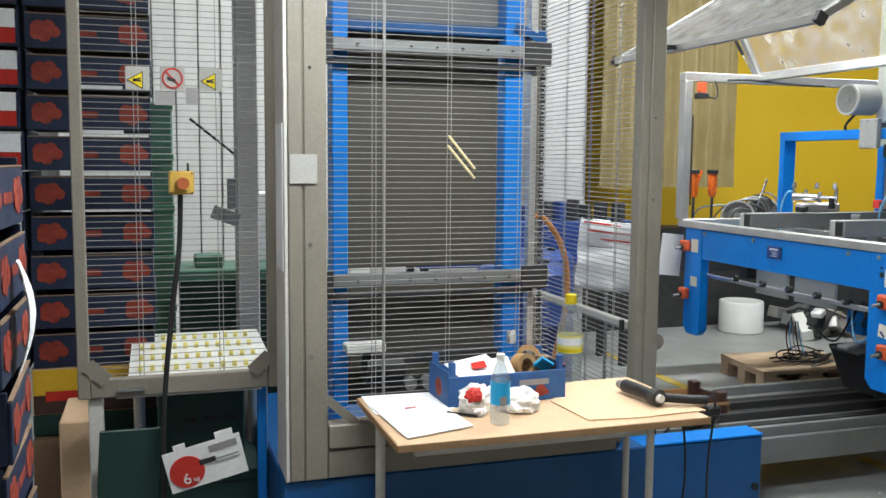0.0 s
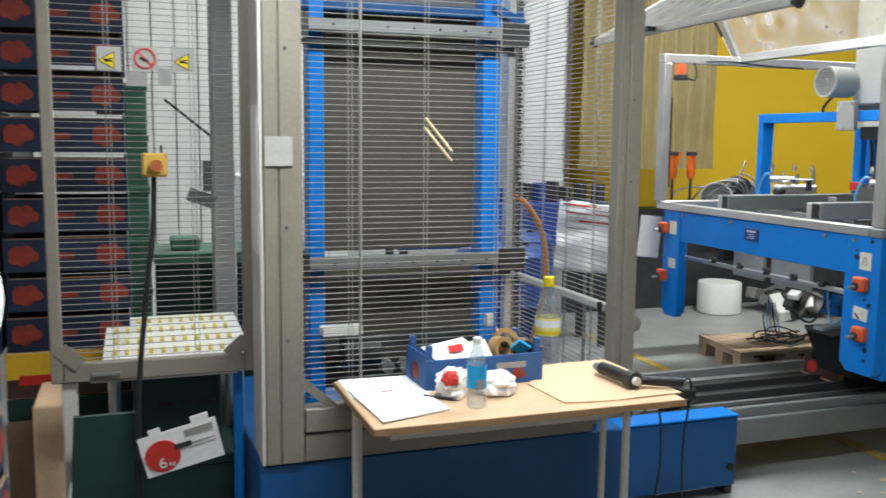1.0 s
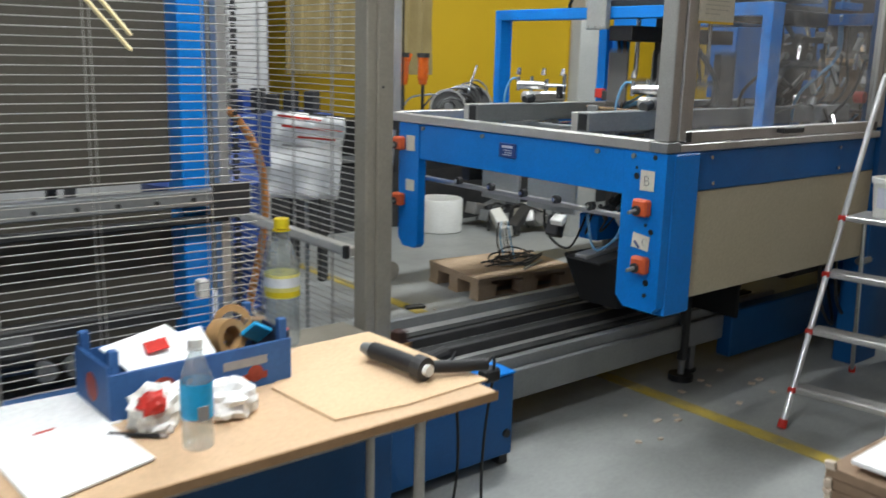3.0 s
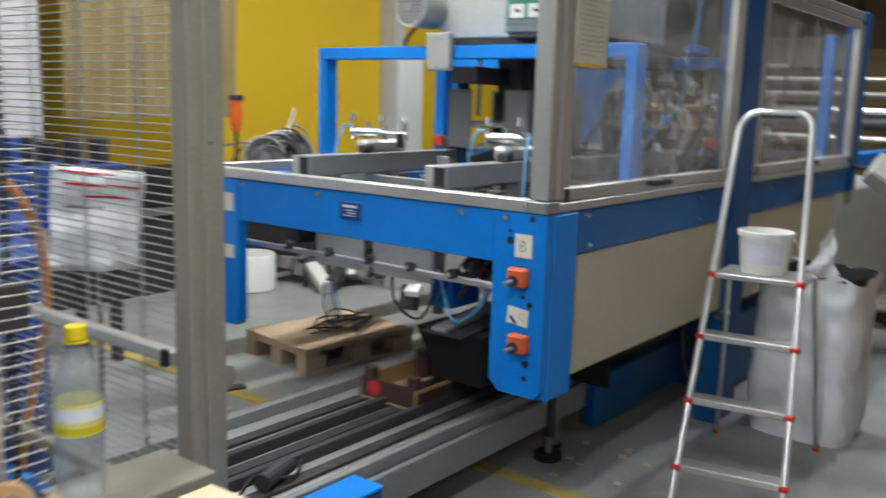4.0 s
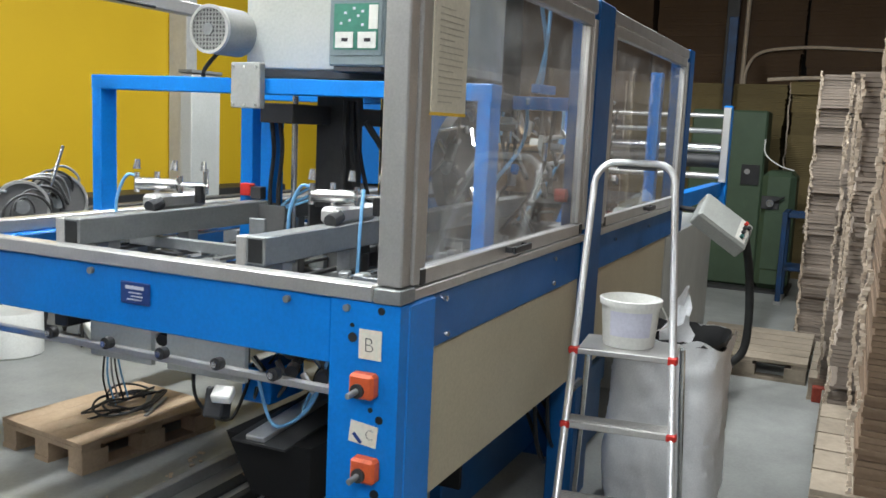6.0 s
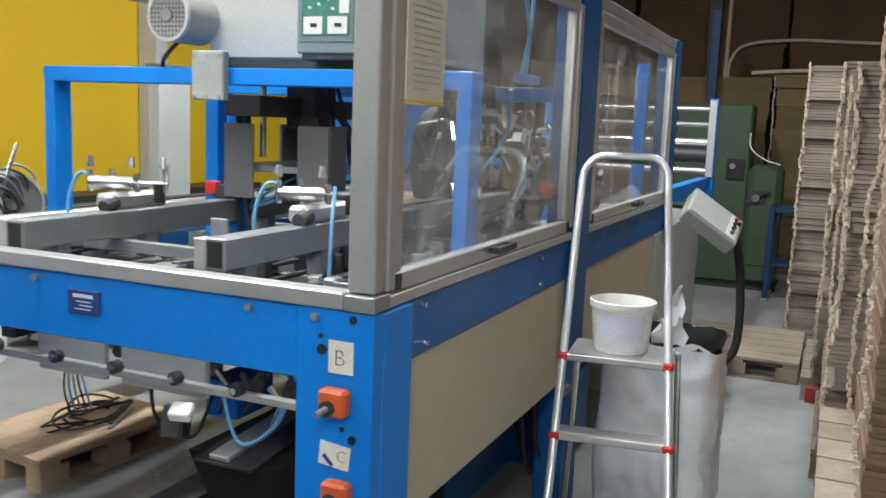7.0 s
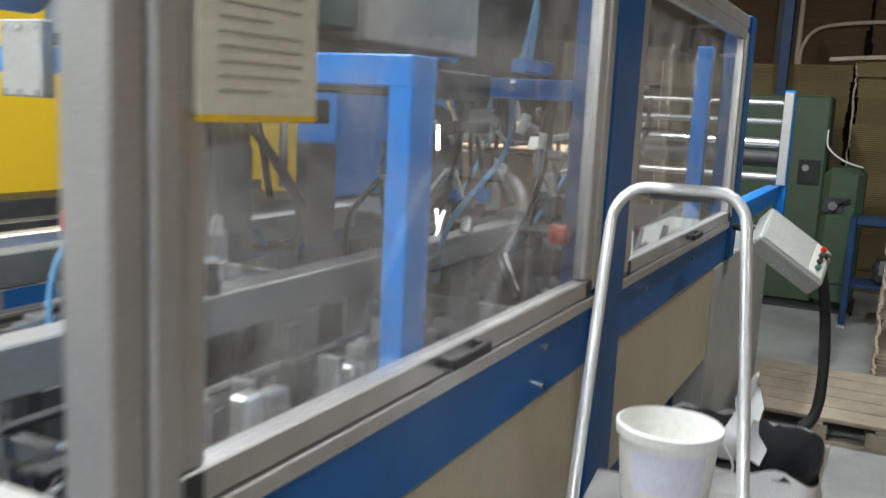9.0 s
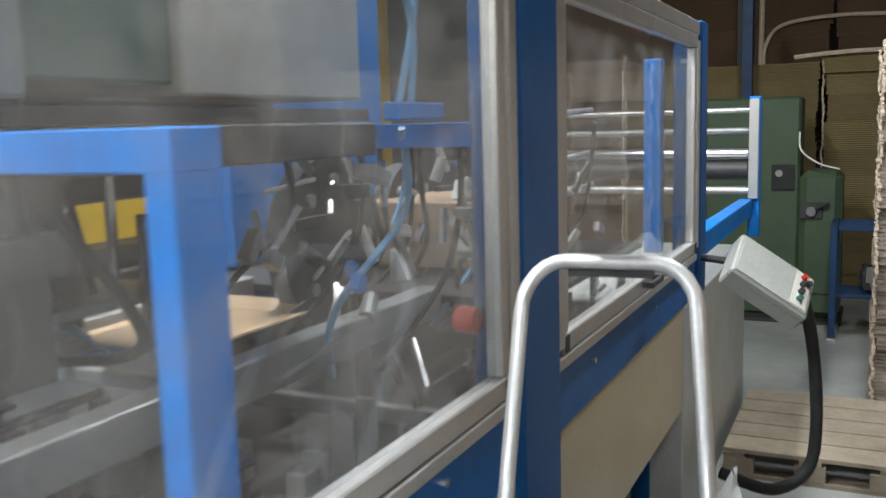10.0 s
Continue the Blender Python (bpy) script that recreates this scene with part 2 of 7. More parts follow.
    bottle=plexi("clear_bottle", (0.80, 0.85, 0.86), 0.16, 0.05, 20, False, (0.08, 0.85)),
)


# ---- building helpers ----
def bx(bm, c, s, r=(0, 0, 0), bevel=0.0):
    """A box by its centre, size and turn, with worn edges where bevel is given."""
    m = pose(*c, *r) @ Matrix.Diagonal((*s, 1))
    geo = bmesh.ops.create_cube(bm, size=1, matrix=m)
    if bevel:
        edges = list({e for v in geo["verts"] for e in v.link_edges})
        bmesh.ops.bevel(bm, geom=edges, offset=min(bevel, min(s) * 0.45), segments=1, affect="EDGES")
    return bm


def span(bm, a, b, bevel=0.0):
    """A box between two opposite corners."""
    return bx(bm, [(p + q) / 2 for p, q in zip(a, b)], [abs(q - p) for p, q in zip(a, b)], bevel=bevel)


def rod(bm, a, b, r, seg=10, r2=None):
    a, b = Vector(a), Vector(b)
    d = b - a
    m = Matrix.Translation((a + b) / 2) @ d.to_track_quat("Z", "Y").to_matrix().to_4x4()
    bmesh.ops.create_cone(bm, cap_ends=True, segments=seg, radius1=r, radius2=r if r2 is None else r2, depth=d.length, matrix=m)
    return bm


def bar(bm, a, b, w, h, up=(0, 0, 1), bevel=0.0):
    """A rectangular bar from a to b: w across, h along up."""
    a, b = Vector(a), Vector(b)
    d = (b - a).normalized()
    side = d.cross(Vector(up)).normalized()
    u = side.cross(d)
    m = Matrix((side, d, u)).transposed().to_4x4()
    m.translation = (a + b) / 2
    geo = bmesh.ops.create_cube(bm, size=1, matrix=m @ Matrix.Diagonal((w, (b - a).length, h, 1)))
    if bevel:
        edges = list({e for v in geo["verts"] for e in v.link_edges})
        bmesh.ops.bevel(bm, geom=edges, offset=bevel, segments=1, affect="EDGES")
    return bm


def smooth_line(points, steps=6):
    pts = [Vector(p) for p in points]
    out = []
    for i in range(len(pts) - 1):
        p0, p1, p2, p3 = pts[max(i - 1, 0)], pts[i], pts[i + 1], pts[min(i + 2, len(pts) - 1)]
        for k in range(steps):
            t = k / steps
            out.append(0.5 * (2 * p1 + (p2 - p0) * t + (2 * p0 - 5 * p1 + 4 * p2 - p3) * t * t + (3 * p1 - p0 - 3 * p2 + p3) * t ** 3))
    return out + [pts[-1]]


def tube(bm, points, r, seg=8, steps=6):
    """A hose or bent tube through points."""
    line = smooth_line(points, steps) if steps else [Vector(p) for p in points]
    rings, up = [], Vector((0.13, 0.21, 0.97)).normalized()
    for i, p in enumerate(line):
        d = (line[min(i + 1, len(line) - 1)] - line[max(i - 1, 0)]).normalized()
        s = d.cross(up)
        s = s.normalized() if s.length > 0.05 else d.cross(Vector((1, 0, 0))).normalized()
        u = s.cross(d)
        rings.append([bm.verts.new(p + r * (math.cos(a) * s + math.sin(a) * u)) for a in (2 * math.pi * k / seg for k in range(seg))])
    for a, b in zip(rings, rings[1:]):
        for k in range(seg):
            bm.faces.new((a[k], a[(k + 1) % seg], b[(k + 1) % seg], b[k]))
    bm.faces.new(rings[0][::-1])
    bm.faces.new(rings[-1])
    return bm


def lathe(bm, profile, at, seg=20, caps=True):
    """A turned body from (radius, height) pairs."""
    rings = []
    for r, z in profile:
        rings.append([bm.verts.new((at[0] + r * math.cos(2 * math.pi * k / seg), at[1] + r * math.sin(2 * math.pi * k / seg), at[2] + z)) for k in range(seg)])
    for a, b in zip(rings, rings[1:]):
        for k in range(seg):
            bm.faces.new((a[k], a[(k + 1) % seg], b[(k + 1) % seg], b[k]))
    if caps:
        bm.faces.new(rings[0][::-1])
        bm.faces.new(rings[-1])
    return bm


def B():
    return bmesh.new()


def mesh(name, bm, material, smooth=False):
    bmesh.ops.recalc_face_normals(bm, faces=bm.faces)
    me = bpy.data.meshes.new(name)
    bm.to_mesh(me)
    bm.free()
    me.materials.append(M[material])
    if smooth:
        me.shade_smooth()
        me.set_sharp_from_angle(angle=radians(40))
    return new(name, me)


def part(name, bm, material, parent, label="", smooth=False):
    ob = mesh(name, bm, material, smooth)
    ob.parent = parent
    ob.matrix_parent_inverse = parent.matrix_basis.inverted()
    return tagged(ob, label)


def thing(name, label, category, at=(0, 0, 0), group=""):
    e = new(name)
    e.matrix_basis = pose(*at)
    return tagged(e, label, category, group)


def solid(name, bm, material, label, category, group="", kind="", smooth=False):
    return tagged(mesh(name, bm, material, smooth), label, category, group, kind)


def structure(name, bm, material, label, category):
    return tagged(mesh(name, bm, material), label, category, "", "structure")


# ---- the hall ----
bm = B()
bmesh.ops.create_grid(bm, x_segments=24, y_segments=16, size=1, matrix=Matrix.Translation((9, 0.4, 0)) @ Matrix.Diagonal((15, 7.5, 1, 1)))
structure("floor", bm, "floor", "worn grey concrete factory floor", "floor")
structure("wall_north", span(B(), (3.75, 7.6, 0), (13.0, 7.8, 6)), "yellow", "yellow painted hall wall", "wall")
structure("wall_northwest", span(B(), (-6, 6.8, 0), (3.747, 7.0, 6)), "white", "white painted hall wall", "wall")
structure("wall_northeast", span(B(), (13.003, 7.6, 0), (24, 7.8, 6)), "roof", "grey hall wall", "wall")
structure("wall_return", span(B(), (3.55, 7.003, 0), (3.747, 7.8, 6)), "white", "white painted wall return", "wall")
structure("wall_south", span(B(), (-6, -7.1, 0), (24, -6.9, 6)), "greywall", "pale hall wall", "wall")
bm = span(B(), (-6.2, -7.1, 0), (-6.0, -2.5, 6))
span(bm, (-6.2, 3.1, 0), (-6.0, 7.0, 6))
span(bm, (-6.2, -2.5, 5.0), (-6.0, 3.1, 6))
span(bm, (-6.2, -2.5, 0), (-6.0, 3.1, 2.6))
structure("wall_west", bm, "greywall", "pale hall wall with a high window band", "wall")
structure("wall_east", span(B(), (24, -7.1, 0), (24.2, 7.8, 6)), "roof", "grey hall wall", "wall")
structure("ceiling", span(B(), (-6.2, -7.1, 6.0), (24.2, 7.8, 6.2)), "roof", "grey sheet roof", "ceiling")
structure("floor_line", span(B(), (3.775, 2.2, 0.0), (3.855, 3.60, 0.004)), "line", "worn yellow floor marking", "floor marking")
structure("floor_line", span(B(), (3.695, 4.1, 0.0), (3.775, 6.4, 0.004)), "line", "worn yellow floor marking", "floor marking")


def ceiling_lamp(x, y, z, turn, power, length=1.5):
    t = thing("ceiling_lamp", "white twin-tube lamp hung from the roof", "lamp", (x, y, z), "hall lamps")
    c, s = math.cos(radians(turn)), math.sin(radians(turn))
    a, b = Vector((x - c * length / 2, y - s * length / 2, z)), Vector((x + c * length / 2, y + s * length / 2, z))
    part("housing", bar(B(), a + Vector((0, 0, 0.05)), b + Vector((0, 0, 0.05)), 0.16, 0.05), "plastic", t)
    for k in (-0.045, 0.045):
        o = Vector((-s * k, c * k, 0))
        part("tube", rod(B(), a + o, b + o, 0.016, 10), "lamp", t)
    for p in (a, b):
        part("hanger", rod(B(), p + Vector((0, 0, 0.07)), (p[0], p[1], 5.99), 0.004, 6), "steel", t)
    d = bpy.data.lights.new("lamp_light", "AREA")
    d.shape, d.size, d.size_y, d.energy, d.color = "RECTANGLE", length, 0.2, power, (0.93, 0.975, 1.0)
    o = new("lamp_light", d)
    o.matrix_basis = pose(x, y, z - 0.03, 0, 0, turn)


for x, y, z, turn, power in (
    (1.15, 2.05, 2.6, 0, 46), (2.0, 4.8, 4.2, 0, 62), (0.4, 5.8, 4.2, 0, 4), (4.1, 4.1, 4.4, 0, 150), (2.4, -1.5, 4.4, 0, 24),
    (6.7, 4.1, 4.4, 0, 100), (7.6, 2.2, 4.5, 0, 85), (15.2, -0.6, 3.15, 0, 45)):
    ceiling_lamp(x, y, z, turn, power)


# ---- the palletiser cage ----
def wires(bm, axis, fixed, a0, a1, z0, z1, pitch=0.02, pairs=0.27, r=0.0015):
    """Horizontal wires and pairs of uprights in one plane."""
    def p(u, z, d=0.0):
        return (u, fixed + d, z) if axis == "x" else (fixed + d, u, z)
    z = z0 + pitch / 2
    while z < z1:
        rod(bm, p(a0, z), p(a1, z), r, 5)
        z += pitch
    u = a0 + pairs * 0.6
    while u < a1:
        for k in (0, 0.014):
            if u + k < a1:
                rod(bm, p(u + k, z0, 0.004), p(u + k, z1, 0.004), r, 5)
        u += pairs
    return bm


def groove_post(bm, x0, x1, y0, y1, z0, z1):
    """Profile post with a groove down its face."""
    m = x0 + (x1 - x0) * 0.38
    span(bm, (x0, y0, z0), (m - 0.003, y1, z1), 0.004)
    span(bm, (m + 0.003, y0, z0), (x1, y1, z1), 0.004)
    span(bm, (m - 0.004, y0 + 0.008, z0), (m + 0.004, y1 - 0.002, z1))
    return bm


cage = thing("machine_guard", "taupe steel guard cage with wire mesh on a blue plinth", "guard cage", (1.3, 3.0, 0.48))
part("post", groove_post(B(), 0.662, 0.79, 2.83, 2.93, 0.468, 2.75), "taupe", cage)
# paler than the taupe posts: light on this west face is in its colour
part("side_panel", span(B(), (0.648, 2.832, 0.468), (0.660, 3.05, 2.75), 0.002), "pale", cage, "side plate with light put into its pale colour")
part("post", groove_post(B(), 2.226, 2.335, 3.272, 3.345, 0.0, 2.9), "taupe", cage)
part("bottom_rail", span(B(), (0.792, 2.835, 0.468), (1.903, 2.92, 0.565), 0.004), "taupe", cage)
part("door_rail", span(B(), (0.794, 2.828, 0.572), (1.90, 2.90, 0.655), 0.004), "taupe", cage)
part("top_rail", span(B(), (0.787, 2.835, 2.6), (1.903, 2.92, 2.75), 0.004), "taupe", cage)
bm = B()
bx(bm, (0.84, 2.842, 0.70), (0.15, 0.006, 0.03), (0, 42, 0))
part("corner_brace", bm, "taupe", cage)
part("wire_mesh", wires(B(), "x", 2.87, 0.792, 1.625, 0.655, 2.6), "wire", cage, "fine grey wire mesh")
part("wire_mesh", wires(B(), "y", 2.245, 3.35, 4.4, 0.44, 2.85, 0.0225, r=0.0021), "wire", cage, "fine grey wire mesh")
part("side_rail", span(B(), (2.217, 3.35, 0.825), (2.253, 4.4, 0.858), 0.004), "alu", cage)
part("rail_cap", span(B(), (2.197, 3.352, 0.82), (2.215, 3.372, 0.865), 0.002), "black", cage)
part("side_rail", span(B(), (2.217, 3.35, 0.40), (2.253, 4.4, 0.44), 0.004), "taupe", cage)
part("sill_ledge", span(B(), (1.66, 3.14, 0.565), (2.195, 3.36, 0.60), 0.004), "taupe", cage, "narrow steel ledge inside the cage")
part("ledge_leg", span(B(), (1.70, 3.2, 0.466), (1.74, 3.24, 0.563)), "taupe", cage)
part("ledge_leg", span(B(), (1.98, 3.2, 0.466), (2.02, 3.24, 0.563)), "taupe", cage)
part("return_rail", bar(B(), (1.91, 2.88, 0.523), (2.20, 3.29, 0.523), 0.06, 0.08, bevel=0.004), "taupe", cage)
part("rear_post", span(B(), (2.205, 4.402, 0.0), (2.265, 4.46, 2.9), 0.004), "taupe", cage)
bm = B()
lathe(bm, [(0.0, 0), (0.036, 0.0), (0.036, 0.006), (0.012, 0.010), (0.0, 0.012)], (0, 0, 0), 14)
bmesh.ops.transform(bm, matrix=pose(2.345, 3.30, 0.77, 90, 0, 0), verts=bm.verts)
part("hinge_disc", bm, "taupe", cage)
for z in (1.86, 1.28, 0.90, 2.1):
    part("bolt", rod(B(), (0.735, 2.826, z), (0.735, 2.834, z), 0.006, 8), "chrome", cage)
for z in (1.6, 1.95):
    part("bolt", rod(B(), (2.29, 3.268, z - 0.2), (2.29, 3.276, z - 0.2), 0.004, 8), "dark", cage)
# plinth in the blue that has its shade mixed into the colour
part("plinth", span(B(), (0.64, 2.845, 0.0), (2.04, 4.05, 0.464), 0.006), "bluedeepshade", cage, "blue painted steel plinth")
solid("paper_notice", span(B(), (0.667, 2.8235, 1.482), (0.757, 2.8275, 1.578)), "paleplate", "blank pale grey sheet stuck on the cage post", "notice")
solid("paper_notice", span(B(), (0.6435, 2.84, 1.19), (0.6465, 3.0, 1.68)), "paper", "white printed sheet stuck on the cage side", "notice")

box_blue = thing("drive_box", "blue painted steel drive box beside the cage", "machine box", (2.4, 3.2, 0))
part("body", span(B(), (2.05, 3.10, 0.05), (2.775, 3.22, 0.365), 0.006), "bluedeepshade", box_blue)
part("lid", span(B(), (2.047, 3.096, 0.367), (2.778, 3.223, 0.377), 0.003), "blue", box_blue)
for x in (2.12, 2.74):
    part("foot", span(B(), (x, 3.13, 0.0), (x + 0.04, 3.2, 0.05)), "dark", box_blue)
part("knob", rod(B(), (2.74, 3.09, 0.14), (2.74, 3.10, 0.14), 0.016, 12), "black", box_blue)

# lift inside the cage
lift = thing("layer_lift", "blue and grey pallet lift frame with a taupe shutter panel", "lift", (1.2, 3.3, 0.49))
part("shutter", span(B(), (0.928, 3.2, 1.15), (1.538, 3.215, 2.08), 0.002), "board", lift, "plain taupe shutter panel")
part("shutter_apron", span(B(), (0.928, 3.2, 0.62), (1.535, 3.215, 1.085)), "board", lift)
for x0, x1 in ((0.868, 0.926), (1.545, 1.622)):
    part("upright", span(B(), (x0, 3.14, 0.488), (x1, 3.24, 2.75), 0.004), "blue", lift)
part("upright", span(B(), (1.648, 3.13, 0.488), (1.676, 3.17, 2.75), 0.003), "alu", lift)
part("upright", span(B(), (0.800, 3.15, 0.488), (0.815, 3.19, 2.75), 0.003), "alu", lift)
bm = B()
for k in range(150):
    bx(bm, (1.712, 3.16, 0.50 + k * 0.0149), (0.018 if k % 2 else 0.010, 0.010, 0.011))
part("chain", bm, "dark", lift, "dark roller chain")
for z in (1.955, 1.095):
    part("crossbar", span(B(), (0.815, 3.085, z), (1.72, 3.13, z + 0.044), 0.004), "steel", lift)
    part("crossbar", span(B(), (0.80, 3.10, z - 0.05), (1.66, 3.125, z - 0.03), 0.004), "dark", lift)
    part("bracket", span(B(), (1.60, 3.075, z - 0.03), (1.71, 3.083, z + 0.06), 0.002), "dark", lift)
    part("bracket", span(B(), (0.80, 3.075, z - 0.03), (0.86, 3.083, z + 0.06), 0.002), "dark", lift)
    for k in range(7):
        part("bolt", rod(B(), (0.95 + k * 0.1, 3.078, z + 0.02), (0.95 + k * 0.1, 3.086, z + 0.02), 0.006, 8), "dark", lift)
part("crossbeam", span(B(), (0.80, 3.15, 2.035), (1.72, 3.25, 2.075), 0.004), "bluedeepshade", lift)
part("top_plate", span(B(), (0.925, 3.21, 2.085), (1.538, 3.23, 2.7)), "plate", lift)
part("gusset", bx(B(), (1.64, 3.12, 2.05), (0.14, 0.01, 0.03), (0, 25, 0)), "bluedeepshade", lift)
part("tie_rod", rod(B(), (1.015, 2.95, 0.7), (1.015, 2.95, 2.7), 0.006, 8), "wire", lift)
part("cable_tray", span(B(), (1.0, 3.06, 0.80), (1.5, 3.12, 0.84), 0.004), "dark", lift)
part("motor", rod(B(), (0.98, 3.10, 0.78), (1.12, 3.10, 0.78), 0.06, 16), "dark", lift)
part("terminal_box", span(B(), (0.90, 3.05, 0.85), (1.05, 3.12, 0.885), 0.004), "plastic", lift)
part("terminal_box", span(B(), (1.53, 3.02, 0.86), (1.56, 3.05, 0.91), 0.004), "plastic", lift)
for k in range(6):
    part("pulley", rod(B(), (1.15 + k * 0.07, 3.06, 0.72), (1.15 + k * 0.07, 3.10, 0.72), 0.025, 12), "steel", lift)

sticks = thing("wooden_sticks", "two pale slanted sticks stuck in the wire mesh", "sticks", (1.3, 2.86, 1.55))
for dx, dz in ((0, 0), (-0.004, -0.033)):
    part("stick", bar(B(), (1.225 + dx, 2.862, 1.648 + dz), (1.324 + dx * 0.2, 2.862, 1.532 + dz), 0.008, 0.012, (0, 1, 0), 0.003), "stick", sticks)

# mesh door with warning signs
gate = thing("mesh_door", "grey framed wire mesh door with warning signs", "guard door", (0.3, 3.09, 0.74))
part("stile", span(B(), (-0.018, 3.06, 0.745), (0.020, 3.10, 2.75), 0.004), "taupe", gate)
part("stile", span(B(), (0.618, 3.06, 0.745), (0.658, 3.10, 2.75), 0.004), "taupe", gate)
part("rail", span(B(), (0.022, 3.062, 0.745), (0.616, 3.098, 0.81), 0.004), "taupe", gate)
part("wire_mesh", wires(B(), "x", 3.085, 0.02, 0.618, 0.81, 2.7, 0.021), "wire", gate, "fine grey wire mesh")
for x, a in ((0.045, -42), (0.592, 42)):
    part("corner_plate", bx(B(), (x, 3.058, 0.835), (0.085, 0.005, 0.05), (0, -a, 0)), "taupe", gate)
part("handle_plate", span(B(), (0.11, 3.052, 0.765), (0.20, 3.060, 0.775)), "steel", gate)


def sign(x0, x1, z0, z1, kind):
    s = thing("warning_sign", "square warning sign on grey plate" if kind == "tri" else "square no-reaching sign on grey plate", "warning sign", ((x0 + x1) / 2, 3.07, z0), "warning signs")
    part("plate", span(B(), (x0, 3.066, z0), (x1, 3.069, z1), 0.001), "paleplate", s)
    cx, cz, r = (x0 + x1) / 2, (z0 + z1) / 2, (x1 - x0) * 0.40
    if kind == "tri":
        for rr, y, m in ((r * 1.12, 3.065, "ink"), (r * 0.95, 3.0635, "yplastic")):
            bm = B()
            bmesh.ops.create_cone(bm, cap_ends=True, segments=3, radius1=rr, radius2=rr, depth=0.002, matrix=pose(cx, y, cz - r * 0.2, 90, 0, 0) @ pose(0, 0, 0, 0, 0, 90))
            part("triangle", bm, m, s)
        bm = B()
        bx(bm, (cx, 3.0615, cz - r * 0.25), (r * 0.75, 0.002, r * 0.16), (0, 8, 0))
        bx(bm, (cx + r * 0.12, 3.0615, cz - r * 0.05), (r * 0.45, 0.002, r * 0.14), (0, -14, 0))
        rod(bm, (cx - r * 0.3, 3.0605, cz - r * 0.2), (cx - r * 0.3, 3.0625, cz - r * 0.2), r * 0.18, 10)
        part("symbol", bm, "ink", s)
    else:
        bm = B()
        n = 24
        for k in range(n):
            a = 2 * math.pi * k / n
            bx(bm, (cx + r * math.cos(a), 3.064, cz + r * math.sin(a)), (r * 0.17, 0.002, r * 0.30), (0, -math.degrees(a), 0))
        bx(bm, (cx, 3.0635, cz), (r * 0.15, 0.002, r * 2.0), (0, -45, 0))
        part("ring", bm, "red", s)
        bm = B()
        bx(bm, (cx - r * 0.1, 3.0625, cz - r * 0.1), (r * 0.9, 0.002, r * 0.25), (0, 20, 0))
        part("symbol", bm, "ink", s)


sign(0.159, 0.236, 1.787, 1.865, "tri")
sign(0.270, 0.349, 1.790, 1.869, "ring")
sign(0.396, 0.472, 1.792, 1.866, "tri")
solid("paper_notice", span(B(), (0.25, 3.0665, 1.739), (0.317, 3.069, 1.785)), "greyink", "small grey sheet on the mesh door", "notice")
solid("paper_notice", span(B(), (0.352, 3.0665, 1.742), (0.394, 3.069, 1.80)), "greyink", "small grey sheet on the mesh door", "notice")

stop = thing("emergency_stop", "ochre emergency-stop box with red button on a black pole", "stop switch", (0.32, 3.0, 0))
part("box", span(B(), (0.289, 2.99, 1.44), (0.371, 3.045, 1.519), 0.006), "ybox", stop)
part("button_base", rod(B(), (0.335, 2.984, 1.478), (0.335, 2.99, 1.478), 0.025, 18), "ybox", stop)
part("button", rod(B(), (0.335, 2.962, 1.478), (0.335, 2.984, 1.478), 0.020, 16), "rustred", stop, "faded red mushroom button")
for x, z in ((0.296, 1.447), (0.364, 1.447), (0.296, 1.512), (0.364, 1.512)):
    part("screw", rod(B(), (x, 2.987, z), (x, 2.991, z), 0.003, 8), "dark", stop)
part("stud", rod(B(), (0.352, 3.01, 1.519), (0.352, 3.01, 1.545), 0.004, 8), "dark", stop)
part("pole", tube(B(), [(0.327, 3.02, 1.44), (0.318, 3.015, 1.25), (0.290, 3.0, 1.03), (0.256, 2.985, 0.65), (0.25, 2.97, 0.0)], 0.009, 8), "black", stop)

# ---- things left of the cage ----
_tomato_card = {}


